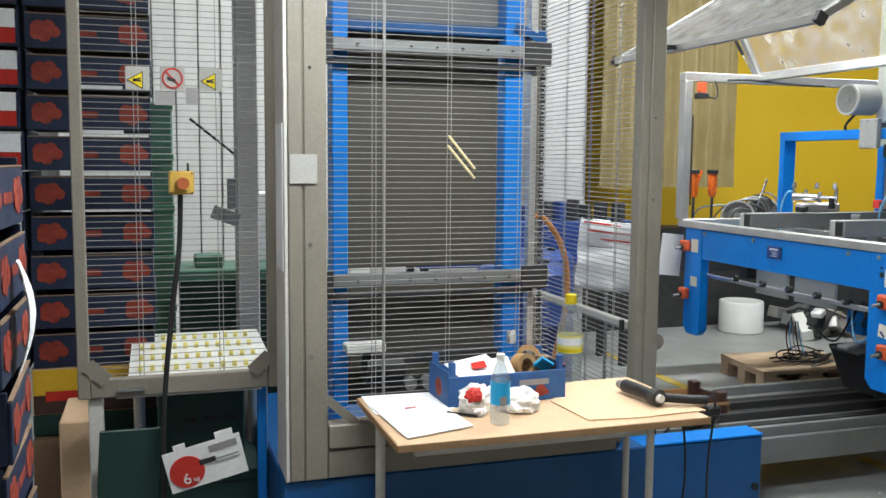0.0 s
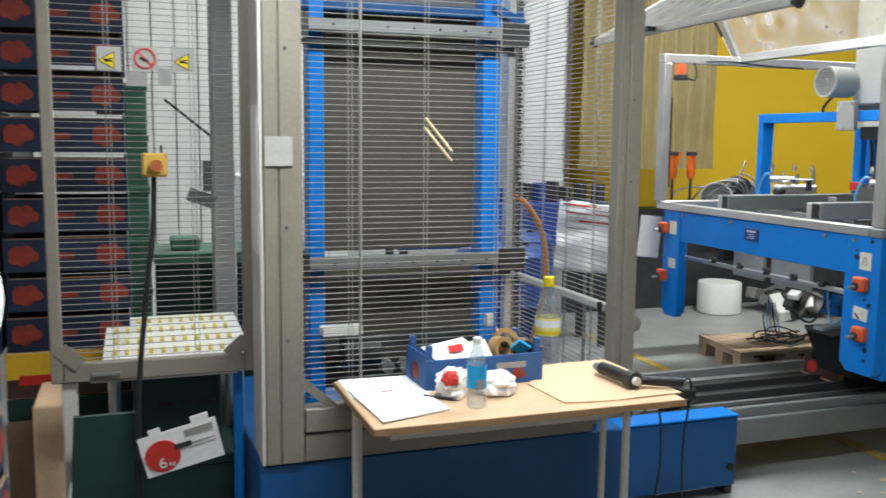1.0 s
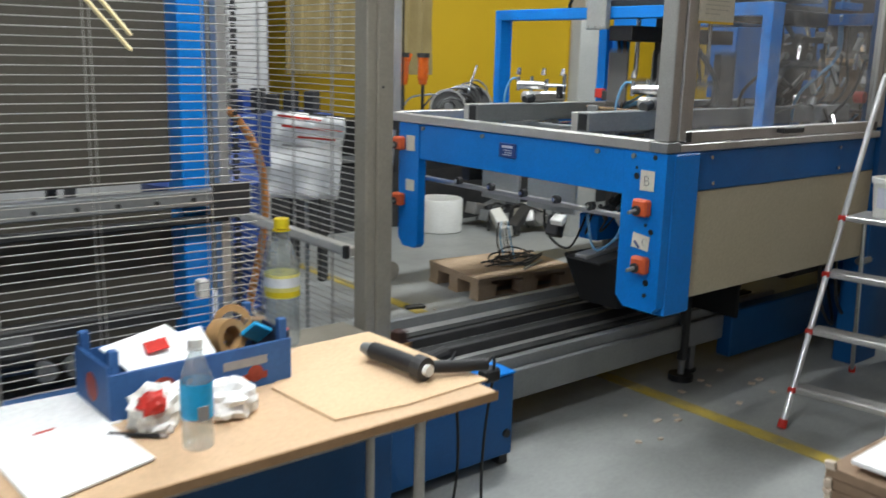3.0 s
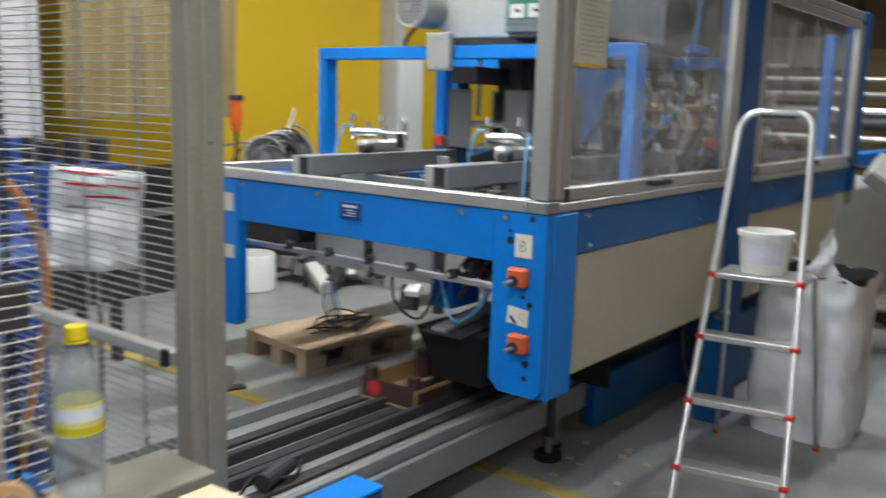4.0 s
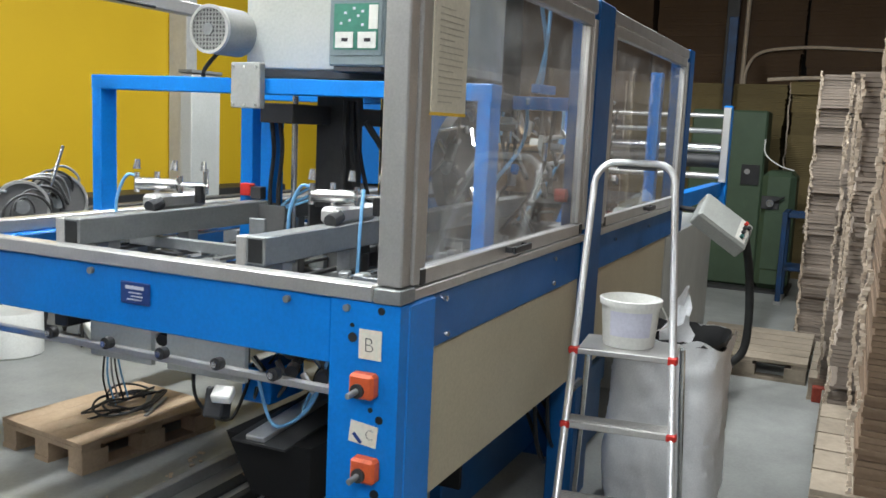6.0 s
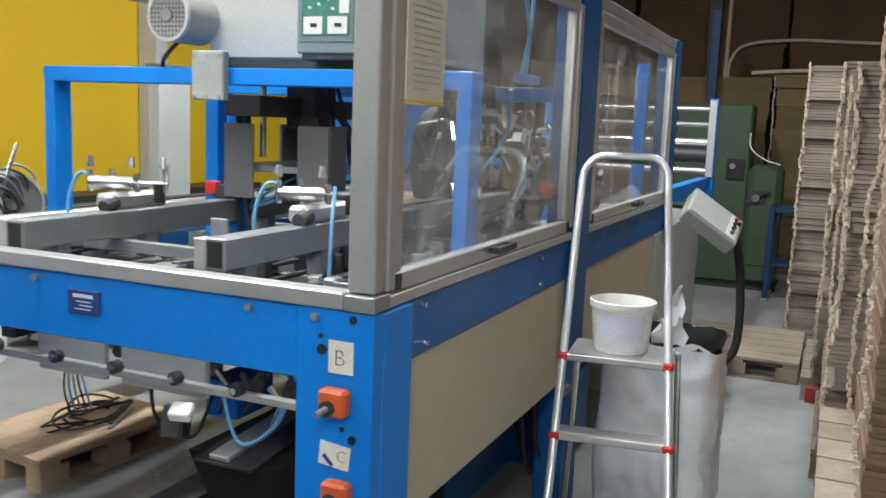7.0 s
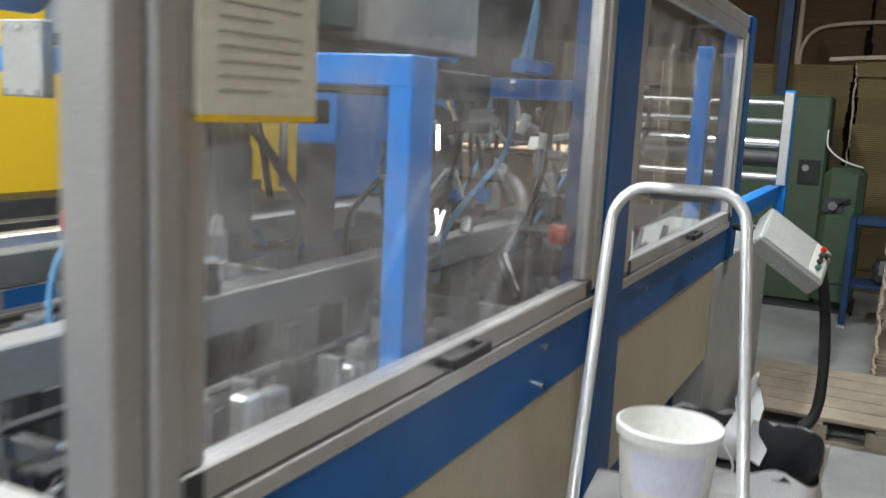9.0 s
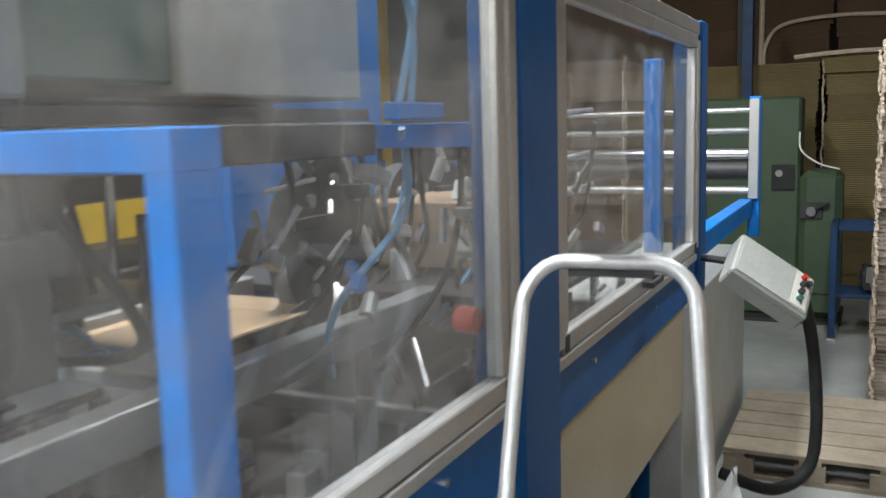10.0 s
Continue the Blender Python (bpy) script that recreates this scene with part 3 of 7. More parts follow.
def fruit_crate(name, at, turn=0, w=0.46, d=0.36, h=0.152, body="navy", top="navy", group="stacked fruit crates", label="dark printed cardboard fruit crate with red tomatoes"):
    """A printed cardboard crate: walls, corner posts, tomatoes printed on the ends."""
    t = thing(name, label, "crate", (0, 0, 0), group)
    k = 0.008
    part("wall", span(B(), (-w / 2, -d / 2, 0), (w / 2, -d / 2 + k, h * 0.86), 0.002), body, t)
    part("wall", span(B(), (-w / 2, d / 2 - k, 0), (w / 2, d / 2, h * 0.86), 0.002), body, t)
    part("wall", span(B(), (-w / 2, -d / 2 + k, 0), (-w / 2 + k, d / 2 - k, h), 0.002), body, t)
    part("wall", span(B(), (w / 2 - k, -d / 2 + k, 0), (w / 2, d / 2 - k, h), 0.002), body, t)
    part("base", span(B(), (-w / 2 + k, -d / 2 + k, 0), (w / 2 - k, d / 2 - k, k)), "card", t)
    for sx in (-1, 1):
        bm = B()
        x = sx * (w / 2 - 0.07)
        for q, (dx, dz, r) in enumerate(((-0.02, 0.012, 0.030), (0.016, 0.020, 0.025), (0.0, -0.016, 0.025), (0.038, 0.0, 0.022), (-0.03, -0.012, 0.020))):
            rod(bm, (x + dx, -d / 2 - 0.0015 - q * 0.0005, h * 0.42 + dz), (x + dx, -d / 2 + 0.001, h * 0.42 + dz), r, 12)
        part("tomato_print", bm, "tomato", t)
    part("caption", span(B(), (-w / 2 + 0.16, -d / 2 - 0.001, h * 0.34), (-w / 2 + 0.26, -d / 2, h * 0.50)), "tomato", t, "faded print on the crate")
    part("edge", span(B(), (-w / 2 + 0.004, -d / 2 - 0.002, h * 0.86), (w / 2 - 0.004, -d / 2 + k, h * 0.885)), "card", t, "raw card edge")
    t.matrix_basis = pose(*at, 0, 0, turn)
    return t


first = fruit_crate("fruit_crate", (0.0, 3.88, 0.722), 0)
for k in range(1, 11):
    copy_thing(first, pose(0.005 + random.uniform(-0.006, 0.006), 3.88 + random.uniform(-0.004, 0.004), 0.722 + k * 0.1575, 0, 0, random.uniform(-0.8, 0.8)))
for k in range(5):
    z = 0.845 + 0.26 + k * 0.175 * 1.0
    if k in (0, 1, 3):
        solid("price_strip", span(B(), (-0.06, 3.694, z - 0.30 + 0.85), (0.13, 3.697, z - 0.285 + 0.85)), "paper", "thin white strip label on a fruit crate", "label", "strip labels")
other = fruit_crate("fruit_crate", (-0.475, 3.86, 0.722), 0, label="white and red printed cardboard fruit crate", body="navy")
for z0, z1, m, lb in ((0.07, 0.14, "paper", "white printed band"), (0.012, 0.068, "red", "red printed band")):
    part("band", span(B(), (-0.22, -0.1835, z0), (0.22, -0.181, z1)), m, other, lb).matrix_parent_inverse = Matrix.Identity(4)
for k in range(1, 10):
    copy_thing(other, pose(-0.47 + random.uniform(-0.006, 0.006), 3.86, 0.722 + k * 0.1575, 0, 0, random.uniform(-0.8, 0.8)))
low = thing("carton", "carton with yellow band under the crate stack", "carton", (0.0, 3.88, 0.53))
part("body", span(B(), (-0.24, 3.70, 0.53), (0.235, 4.06, 0.718), 0.003), "cardpale", low)
part("band", span(B(), (-0.235, 3.696, 0.61), (0.23, 3.699, 0.713)), "ylabel", low, "yellow printed band")
part("lower_band", span(B(), (-0.235, 3.696, 0.535), (0.23, 3.699, 0.609)), "traydark", low, "dark printed band")
part("caption", span(B(), (-0.19, 3.694, 0.585), (0.02, 3.6955, 0.625)), "red", low)
solid("green_crate", span(B(), (-0.24, 3.70, 0.44), (0.235, 4.06, 0.528), 0.006), "cratedark", "dark green plastic crate under a carton", "crate")
bm = span(B(), (-0.24, 3.66, 0.0), (0.04, 4.06, 0.438), 0.004)
solid("cardboard_box", bm, "card", "plain brown cardboard box on the floor", "box")
bm = span(B(), (-0.10, 3.25, 0.0), (0.02, 3.60, 0.62), 0.006)
solid("cardboard_box", bm, "cardpale", "tall pale brown cardboard box on the floor", "box")

# near stack, its sides towards the aisle
side = fruit_crate("fruit_crate", (-0.235, 2.02, 0.144), 90, w=0.40, d=0.36, label="dark printed fruit crate with torn paper labels")
for k in range(1, 9):
    copy_thing(side, pose(-0.235 + random.uniform(-0.012, 0.012), 2.02 + random.uniform(-0.01, 0.01), 0.144 + k * 0.158, 0, 0, 90 + random.uniform(-2.5, 2.5)))
bm = B()
edge_l, edge_r = [], []
for k in range(13):
    a = k / 12
    hw = 0.05 * math.sin(math.pi * (0.12 + 0.8 * a)) + 0.004 * math.sin(k * 2.3)
    x, z = -0.045 + 0.03 * math.sin(a * 3), 1.09 + 0.25 * a
    edge_l.append([bm.verts.new((x + o, 1.98 - hw, z)) for o in (0, 0.003)])
    edge_r.append([bm.verts.new((x + o, 1.98 + hw, z)) for o in (0, 0.003)])
for k in range(12):
    for o in (0, 1):
        bm.faces.new((edge_l[k][o], edge_r[k][o], edge_r[k + 1][o], edge_l[k + 1][o]))
solid("paper_label", bm, "paper", "curled white paper label on a crate stack", "label")


def pallet(name, x0, y0, x1, y1, z, material, label, group="", long_x=True, gap=0.008):
    """A wooden pallet: top boards, stringer boards, blocks, bottom boards."""
    t = thing(name, label, "pallet", ((x0 + x1) / 2, (y0 + y1) / 2, z), group)
    n = 5
    if long_x:
        w = (y1 - y0) / n
        for k in range(n):
            part("board", span(B(), (x0, y0 + k * w + gap, z + 0.122), (x1, y0 + (k + 1) * w - gap, z + 0.144), 0.002), material, t)
        for x in (x0, (x0 + x1) / 2 - 0.05, x1 - 0.10):
            part("stringer", span(B(), (x, y0 + 0.004, z + 0.10), (x + 0.1, y1 - 0.004, z + 0.1205)), material, t)
        for x in (x0 + 0.003, (x0 + x1) / 2 - 0.07, x1 - 0.143):
            for y in (y0 + 0.004, (y0 + y1) / 2 - 0.05, y1 - 0.104):
                part("block", span(B(), (x, y, z + 0.022), (x + 0.14, y + 0.1, z + 0.0995), 0.002), material, t)
        for y in (y0 + 0.002, (y0 + y1) / 2 - 0.05, y1 - 0.102):
            part("runner", span(B(), (x0, y, z), (x1, y + 0.1, z + 0.0215)), material, t)
    else:
        w = (x1 - x0) / n
        for k in range(n):
            part("board", span(B(), (x0 + k * w + 0.008, y0, z + 0.122), (x0 + (k + 1) * w - 0.008, y1, z + 0.144), 0.002), material, t)
        for y in (y0, (y0 + y1) / 2 - 0.05, y1 - 0.10):
            part("stringer", span(B(), (x0 + 0.004, y, z + 0.10), (x1 - 0.004, y + 0.1, z + 0.1205)), material, t)
        for y in (y0 + 0.003, (y0 + y1) / 2 - 0.07, y1 - 0.143):
            for x in (x0 + 0.004, (x0 + x1) / 2 - 0.05, x1 - 0.104):
                part("block", span(B(), (x, y, z + 0.022), (x + 0.1, y + 0.14, z + 0.0995), 0.002), material, t)
        for x in (x0 + 0.002, (x0 + x1) / 2 - 0.05, x1 - 0.102):
            part("runner", span(B(), (x, y0, z), (x + 0.1, y1, z + 0.0215)), material, t)
    return t


pallet("wooden_pallet", -0.6, 1.8, 0.0, 2.45, 0.0, "greywood", "grey wooden pallet under fruit crates")

# behind the mesh door
conv = thing("wheel_conveyor", "white skate-wheel conveyor with yellow wheels", "conveyor", (0.4, 3.5, 0))
part("bed", bx(B(), (0.40, 3.50, 0.79), (0.52, 0.72, 0.012), (2, 0, 0)), "plastic", conv)
part("lip", span(B(), (0.10, 3.115, 0.725), (0.60, 3.131, 0.785), 0.003), "plastic", conv)
wheel = None
for r in range(4):
    for k in range(11):
        x, y = 0.18 + k * 0.042, 3.26 + r * 0.16
        z = 0.79 + (y - 3.50) * math.tan(radians(2)) + 0.014
        if wheel is None:
            wheel = part("wheel", rod(B(), (-0.008, 0, 0), (0.008, 0, 0), 0.014, 12), "roller", conv)
            wheel.matrix_basis = pose(x, y, z)
            wheel.matrix_parent_inverse = conv.matrix_basis.inverted()
        else:
            o = wheel.copy()
            scene.collection.objects.link(o)
            o.matrix_basis = pose(x, y, z)
for x in (0.17, 0.62):
    for y in (3.27, 3.66):
        part("leg", rod(B(), (x, y, 0.0), (x, y, 0.76), 0.018, 10), "alu", conv)
gc = None
for k in range(7):
    z = k * 0.264
    if gc is None:
        gc = thing("green_crate", "green plastic crate in a tall stack", "crate", (0.5, 4.9, 0), "stacked green crates")
        part("body", span(B(), (0.225, 4.75, 0.0), (0.335, 5.05, 0.26), 0.008), "crategreen", gc)
        part("rim", span(B(), (0.22, 4.74, 0.225), (0.34, 5.06, 0.262), 0.004), "crategreen", gc)
    else:
        copy_thing(gc, pose(0.5, 4.9, z))
tub = thing("green_crate", "low dark green plastic crates behind the mesh", "crate", (0.75, 4.5, 0))
part("body", span(B(), (0.35, 4.3, 0.0), (1.15, 4.7, 1.02), 0.01), "cratedark", tub)
part("rim", span(B(), (0.34, 4.29, 0.97), (1.16, 4.71, 1.025), 0.006), "crategreen", tub)
solid("plastic_tray", span(B(), (0.42, 4.35, 1.026), (0.56, 4.5, 1.09), 0.01), "crategreen", "small pale green tray on dark crates", "tray")
plate = thing("machine_column", "white machine column behind the mesh door", "machine column", (0.75, 4.0, 0))
part("column", span(B(), (0.60, 4.06, 0.0), (0.70, 4.2, 2.7), 0.006), "pale", plate)
part("arm", rod(B(), (0.40, 4.1, 1.74), (0.66, 4.1, 1.53), 0.006, 8), "dark", plate)
part("bracket", span(B(), (0.56, 4.05, 1.33), (0.60, 4.12, 1.47), 0.004), "steel", plate)
part("bracket", bx(B(), (0.55, 4.08, 1.30), (0.12, 0.06, 0.06), (0, 20, 0)), "steel", plate)
bm = B()
for k in range(14):
    span(bm, (-0.4 + k * 0.16, 6.70, 0.0), (-0.245 + k * 0.16, 6.705, 4.2))
    span(bm, (-0.4 + k * 0.16, 6.70, 0.0), (-0.395 + k * 0.16, 6.72, 4.2))
door = structure("door_1", bm, "plastic", "white ribbed sliding hall door", "door")
solid("wrapped_stack", span(B(), (0.75, 5.2, 0.0), (1.25, 5.7, 1.36), 0.004), "paper", "tall white wrapped stack behind the mesh", "stack")

dark = thing("dark_crate", "dark green plastic crates under the mesh door", "crate", (0.4, 3.5, 0))
part("body", span(B(), (0.16, 3.30, 0.0), (0.62, 3.62, 0.36), 0.008), "cratedark", dark)
part("rim", span(B(), (0.15, 3.29, 0.33), (0.625, 3.63, 0.37), 0.004), "cratedark", dark)
part("upper_body", span(B(), (0.24, 3.36, 0.371), (0.56, 3.60, 0.70), 0.008), "cratedark", dark)
for k in range(3):
    part("grip", span(B(), (0.33 + k * 0.08, 3.352, 0.55), (0.38 + k * 0.08, 3.36, 0.57), 0.004), "black", dark)
post = thing("blue_post", "narrow blue machine upright beside the crates", "machine post", (0.6, 3.4, 0))
part("upright", span(B(), (0.585, 3.12, 0.0), (0.618, 3.16, 0.74), 0.004), "blue", post)
film = thing("torn_film", "torn dark plastic film with pale edge", "plastic film", (0.1, 3.0, 0))
bm = B()
bx(bm, (0.13, 3.02, 0.33), (0.20, 0.012, 0.64), (4, 3, 10), 0.004)
part("sheet", bm, "cratedark", film)
bm = B()
tube(bm, [(0.005, 3.0, 0.0), (0.03, 3.0, 0.36), (0.05, 3.0, 0.45), (0.11, 3.0, 0.56)], 0.005, 6)
part("edge", bm, "plastic", film, "pale torn edge")
solid("door_post", span(B(), (0.012, 3.08, 0.0), (0.06, 3.13, 0.743), 0.004), "pale", "pale steel post under the mesh door", "post")
lab = thing("carton_label", "torn white carton flap with a red tomato print", "carton flap", (0.4, 2.95, 0.5))
R = pose(0.39, 2.93, 0.53, 8, -13, 0)
for nm, a, b, m in (("card", (-0.13, 0, -0.075), (0.13, 0.003, 0.075), "paper"), ("tab", (-0.09, 0, 0.075), (-0.05, 0.003, 0.095), "paper"), ("tab", (0.05, 0, 0.075), (0.11, 0.003, 0.10), "paper"),
                    ("caption", (0.02, -0.002, 0.035), (0.115, 0.0, 0.06), "greyink"), ("caption", (0.03, -0.002, 0.005), (0.115, 0.0, 0.009), "greyink"), ("caption", (0.03, -0.002, -0.008), (0.115, 0.0, -0.004), "greyink"),
                    ("stalk", (-0.02, -0.0035, 0.0), (0.035, -0.001, 0.018), "ink")):
    bm = span(B(), a, b)
    bmesh.ops.transform(bm, matrix=R, verts=bm.verts)
    part(nm, bm, m, lab)
bm = rod(B(), (-0.065, -0.003, -0.01), (-0.065, 0, -0.01), 0.058, 24)
bmesh.ops.transform(bm, matrix=R, verts=bm.verts)
part("tomato_print", bm, "red", lab)


def writing(text, size, m, material, parent, name="lettering", thin=0.0):
    """Raised lettering from the built-in font, as a mesh part."""
    cu = bpy.data.curves.new(name, "FONT")
    cu.body, cu.size, cu.extrude, cu.offset = text, size, 0.0006, thin
    tmp = new("tmp", cu)
    me = bpy.data.meshes.new_from_object(tmp.evaluated_get(bpy.context.evaluated_depsgraph_get()))
    bpy.data.objects.remove(tmp)
    me.materials.clear()
    me.materials.append(M[material])
    o = new(name, me)
    o.parent = parent
    o.matrix_parent_inverse = parent.matrix_basis.inverted()
    o.matrix_basis = m
    return o


writing("6", 0.055, R @ pose(-0.085, -0.0045, -0.052, 90, 0, 0), "paper", lab)
writing("kg", 0.022, R @ pose(-0.052, -0.0045, -0.05, 90, 0, 0), "paper", lab)

# ---- the work table ----
table = thing("work_table", "work table with pale wood top and grey tube legs", "table", (1.42, 2.6, 0))
part("top", span(B(), (0.893, 2.285, 0.728), (1.93, 2.822, 0.748), 0.003), "wood", table)
bm = span(B(), (0.891, 2.281, 0.726), (1.932, 2.285, 0.7475), 0.001)
span(bm, (0.889, 2.285, 0.726), (0.893, 2.822, 0.7475), 0.001)
part("edge_band", bm, "edge", table, "worn brown edge band")
part("apron", span(B(), (0.96, 2.34, 0.69), (1.74, 2.36, 0.727)), "pale", table)
for x, y in ((0.893, 2.56), (0.953, 2.77), (1.733, 2.335), (1.895, 2.77)):
    part("leg", rod(B(), (x + 0.012, y, 0.0), (x + 0.012, y, 0.727), 0.0125, 12), "pale", table, smooth=True)
part("clamp", span(B(), (1.745, 2.335, 0.69), (1.765, 2.37, 0.727)), "dark", table)


def sheet(name, pts, z, t, material, label, category):
    bm = B()
    lo = [bm.verts.new((x, y, z)) for x, y in pts]
    hi = [bm.verts.new((x, y, z + t)) for x, y in pts]
    bm.faces.new(lo[::-1])
    bm.faces.new(hi)
    for k in range(len(pts)):
        bm.faces.new((lo[k], lo[(k + 1) % len(pts)], hi[(k + 1) % len(pts)], hi[k]))
    return solid(name, bm, material, label, category)


sheet("paper_sheet", [(0.90, 2.60), (1.17, 2.60), (1.19, 2.815), (0.905, 2.825)], 0.7485, 0.003, "paper", "white paper sheets on the table corner", "paper")
sheet("paper_sheet", [(0.93, 2.32), (1.158, 2.387), (1.14, 2.63), (0.905, 2.68)], 0.752, 0.004, "paper", "white paper pile on the work table", "paper")
sheet("paper_strip", [(1.005, 2.618), (1.045, 2.625), (1.045, 2.632), (1.005, 2.625)], 0.7565, 0.001, "red", "small red strip on white paper", "paper strip")
sheet("card_sheet", [(1.51, 2.59), (1.53, 2.35), (1.70, 2.33), (1.955, 2.345), (1.93, 2.815), (1.70, 2.81)], 0.749, 0.004, "cardpale", "pale brown card sheet on the table", "card sheet")

tray = thing("fruit_crate", "blue printed cardboard fruit tray holding papers and tape", "crate", (1.37, 2.74, 0.749))
R = pose(1.362, 2.715, 0.749, 0, 0, 2)
w, d, h, k = 0.43, 0.20, 0.138, 0.007


def tray_part(name, a, b, material, label="", bevel=0.002):
    bm = span(B(), a, b, bevel)
    bmesh.ops.transform(bm, matrix=R, verts=bm.verts)
    return part(name, bm, material, tray, label)


tray_part("wall", (-w / 2, -d / 2, 0), (w / 2, -d / 2 + k, h * 0.74), "bluecard")
tray_part("wall", (-w / 2, d / 2 - k, 0), (w / 2, d / 2, h * 0.74), "bluecard")
tray_part("wall", (-w / 2, -d / 2 + k, 0), (-w / 2 + k, d / 2 - k, h * 0.85), "bluecard")
tray_part("wall", (w / 2 - k, -d / 2 + k, 0), (w / 2, d / 2 - k, h * 0.85), "navy")
tray_part("base", (-w / 2 + k, -d / 2 + k, 0.001), (w / 2 - k, d / 2 - k, 0.008), "card")
for sx in (-1, 1):
    for sy in (-1, 1):
        tray_part("corner_post", (sx * (w / 2 - k) - 0.02 * (sx > 0), sy * (d / 2 - k) - 0.02 * (sy > 0), 0.009), (sx * (w / 2 - k) + 0.02 * (sx < 0), sy * (d / 2 - k) + 0.02 * (sy < 0), h * 1.08), "bluecard")
for x, z, r in ((-0.10, 0.045, 0.030), (-0.07, 0.035, 0.022), (0.12, 0.035, 0.02)):
    bm = rod(B(), (x, -d / 2 - 0.001, z), (x, -d / 2 + 0.001, z), r, 16)
    bmesh.ops.transform(bm, matrix=R, verts=bm.verts)
    part("tomato_print", bm, "tomato", tray)
tray_part("caption", (0.04, -d / 2 - 0.001, 0.055), (0.15, -d / 2, 0.075), "greyink", "", 0)
tray_part("caption", (0.02, -d / 2 - 0.001, 0.02), (0.15, -d / 2, 0.036), "tomato", "", 0)
bm = rod(B(), (-w / 2 - 0.001, 0.0, 0.05), (-w / 2 + 0.001, 0.0, 0.05), 0.032, 16)
bmesh.ops.transform(bm, matrix=R, verts=bm.verts)
part("tomato_print", bm, "tomato", tray)
solid("paper_sheet", bx(B(), (1.285, 2.715, 0.85), (0.17, 0.15, 0.003), (14, -6, 12)), "paper", "white papers lying in the fruit tray", "paper")
solid("paper_sheet", bx(B(), (1.33, 2.69, 0.848), (0.15, 0.10, 0.003), (30, -8, -4)), "paper", "white form lying in the fruit tray", "paper")
solid("paper_strip", bx(B(), (1.29, 2.705, 0.864), (0.05, 0.032, 0.002), (30, -8, -4)), "red", "red sticker on white paper", "sticker")


def ring(x, y, z, rx, ry, rz, r0=0.028, r1=0.045, w=0.045):
    bm = B()
    n = 24
    rows = []
    for rr, zz in ((r0, -w / 2), (r1, -w / 2), (r1, w / 2), (r0, w / 2)):
        rows.append([bm.verts.new((rr * math.cos(2 * math.pi * k / n), rr * math.sin(2 * math.pi * k / n), zz)) for k in range(n)])
    for a, b in zip(rows, rows[1:] + rows[:1]):
        for k in range(n):
            bm.faces.new((a[k], a[(k + 1) % n], b[(k + 1) % n], b[k]))
    bmesh.ops.transform(bm, matrix=pose(x, y, z, rx, ry, rz), verts=bm.verts)
    return bm


solid("tape_roll", ring(1.468, 2.735, 0.842, 80, 0, 20), "tape", "brown packing tape roll in the tray", "tape", "tape rolls", smooth=True)
solid("tape_roll", ring(1.505, 2.775, 0.862, 75, 12, -30), "tape", "brown packing tape roll leaning in the tray", "tape", "tape rolls", smooth=True)
solid("card_piece", bx(B(), (1.545, 2.76, 0.845), (0.07, 0.02, 0.06), (20, 14, 10), 0.003), "card", "folded brown card piece in the tray", "card")
solid("blue_packet", bx(B(), (1.535, 2.71, 0.85), (0.06, 0.012, 0.05), (40, 30, 10), 0.003), "cyan", "small blue packet in the tray", "packet")
solid("marker_pen", rod(B(), (1.585, 2.668, 0.749), (1.588, 2.668, 0.86), 0.009, 10), "red", "red marker standing beside the tray", "pen")


def bottle(name, x, y, z, h, r, cap, liquid, label_mat, label, z0, z1):
    t = thing(name, label, "bottle", (x, y, z))
    prof = [(r * 0.75, 0), (r * 0.96, h * 0.02), (r, h * 0.10), (r * 0.96, h * 0.22), (r, h * 0.34), (r, h * 0.60), (r * 0.92, h * 0.68), (r * 0.55, h * 0.82), (r * 0.36, h * 0.89), (r * 0.36, h * 0.93)]
    o = part("body", lathe(B(), prof, (x, y, z)), "bottle", t, "clear plastic", True)
    o.visible_shadow = False
    part("cap", lathe(B(), [(r * 0.44, h * 0.925), (r * 0.44, h * 0.995), (r * 0.40, h)], (x, y, z)), cap, t, "screw cap", True)
    part("collar", lathe(B(), [(r * 0.50, h * 0.905), (r * 0.50, h * 0.918)], (x, y, z)), cap, t)
    part("label", lathe(B(), [(r * 1.012, h * z0), (r * 1.012, h * z1)], (x, y, z), 24, False), label_mat, t, "printed wrap label", True)
    return t


bt = bottle("water_bottle", 1.25, 2.40, 0.748, 0.222, 0.031, "plastic", None, "cyan", "small clear water bottle with a blue label", 0.30, 0.62)
part("print", bx(B(), (1.248, 2.3675, 0.828), (0.022, 0.002, 0.03)), "greyink", bt)
BX, BY = 1.90, 3.25
bt = bottle("drink_bottle", BX, BY, 0.602, 0.405, 0.054, "yplastic", None, "roller", "large clear bottle with yellow cap and label", 0.40, 0.58)
part("band", lathe(B(), [(0.0552, 0.196), (0.0552, 0.226)], (BX, BY, 0.602), 24, False), "paper", bt, "white label band", True)
part("band", lathe(B(), [(0.0552, 0.166), (0.0552, 0.182)], (BX, BY, 0.602), 24, False), "yplastic", bt, "yellow label band", True)
random.seed(4)


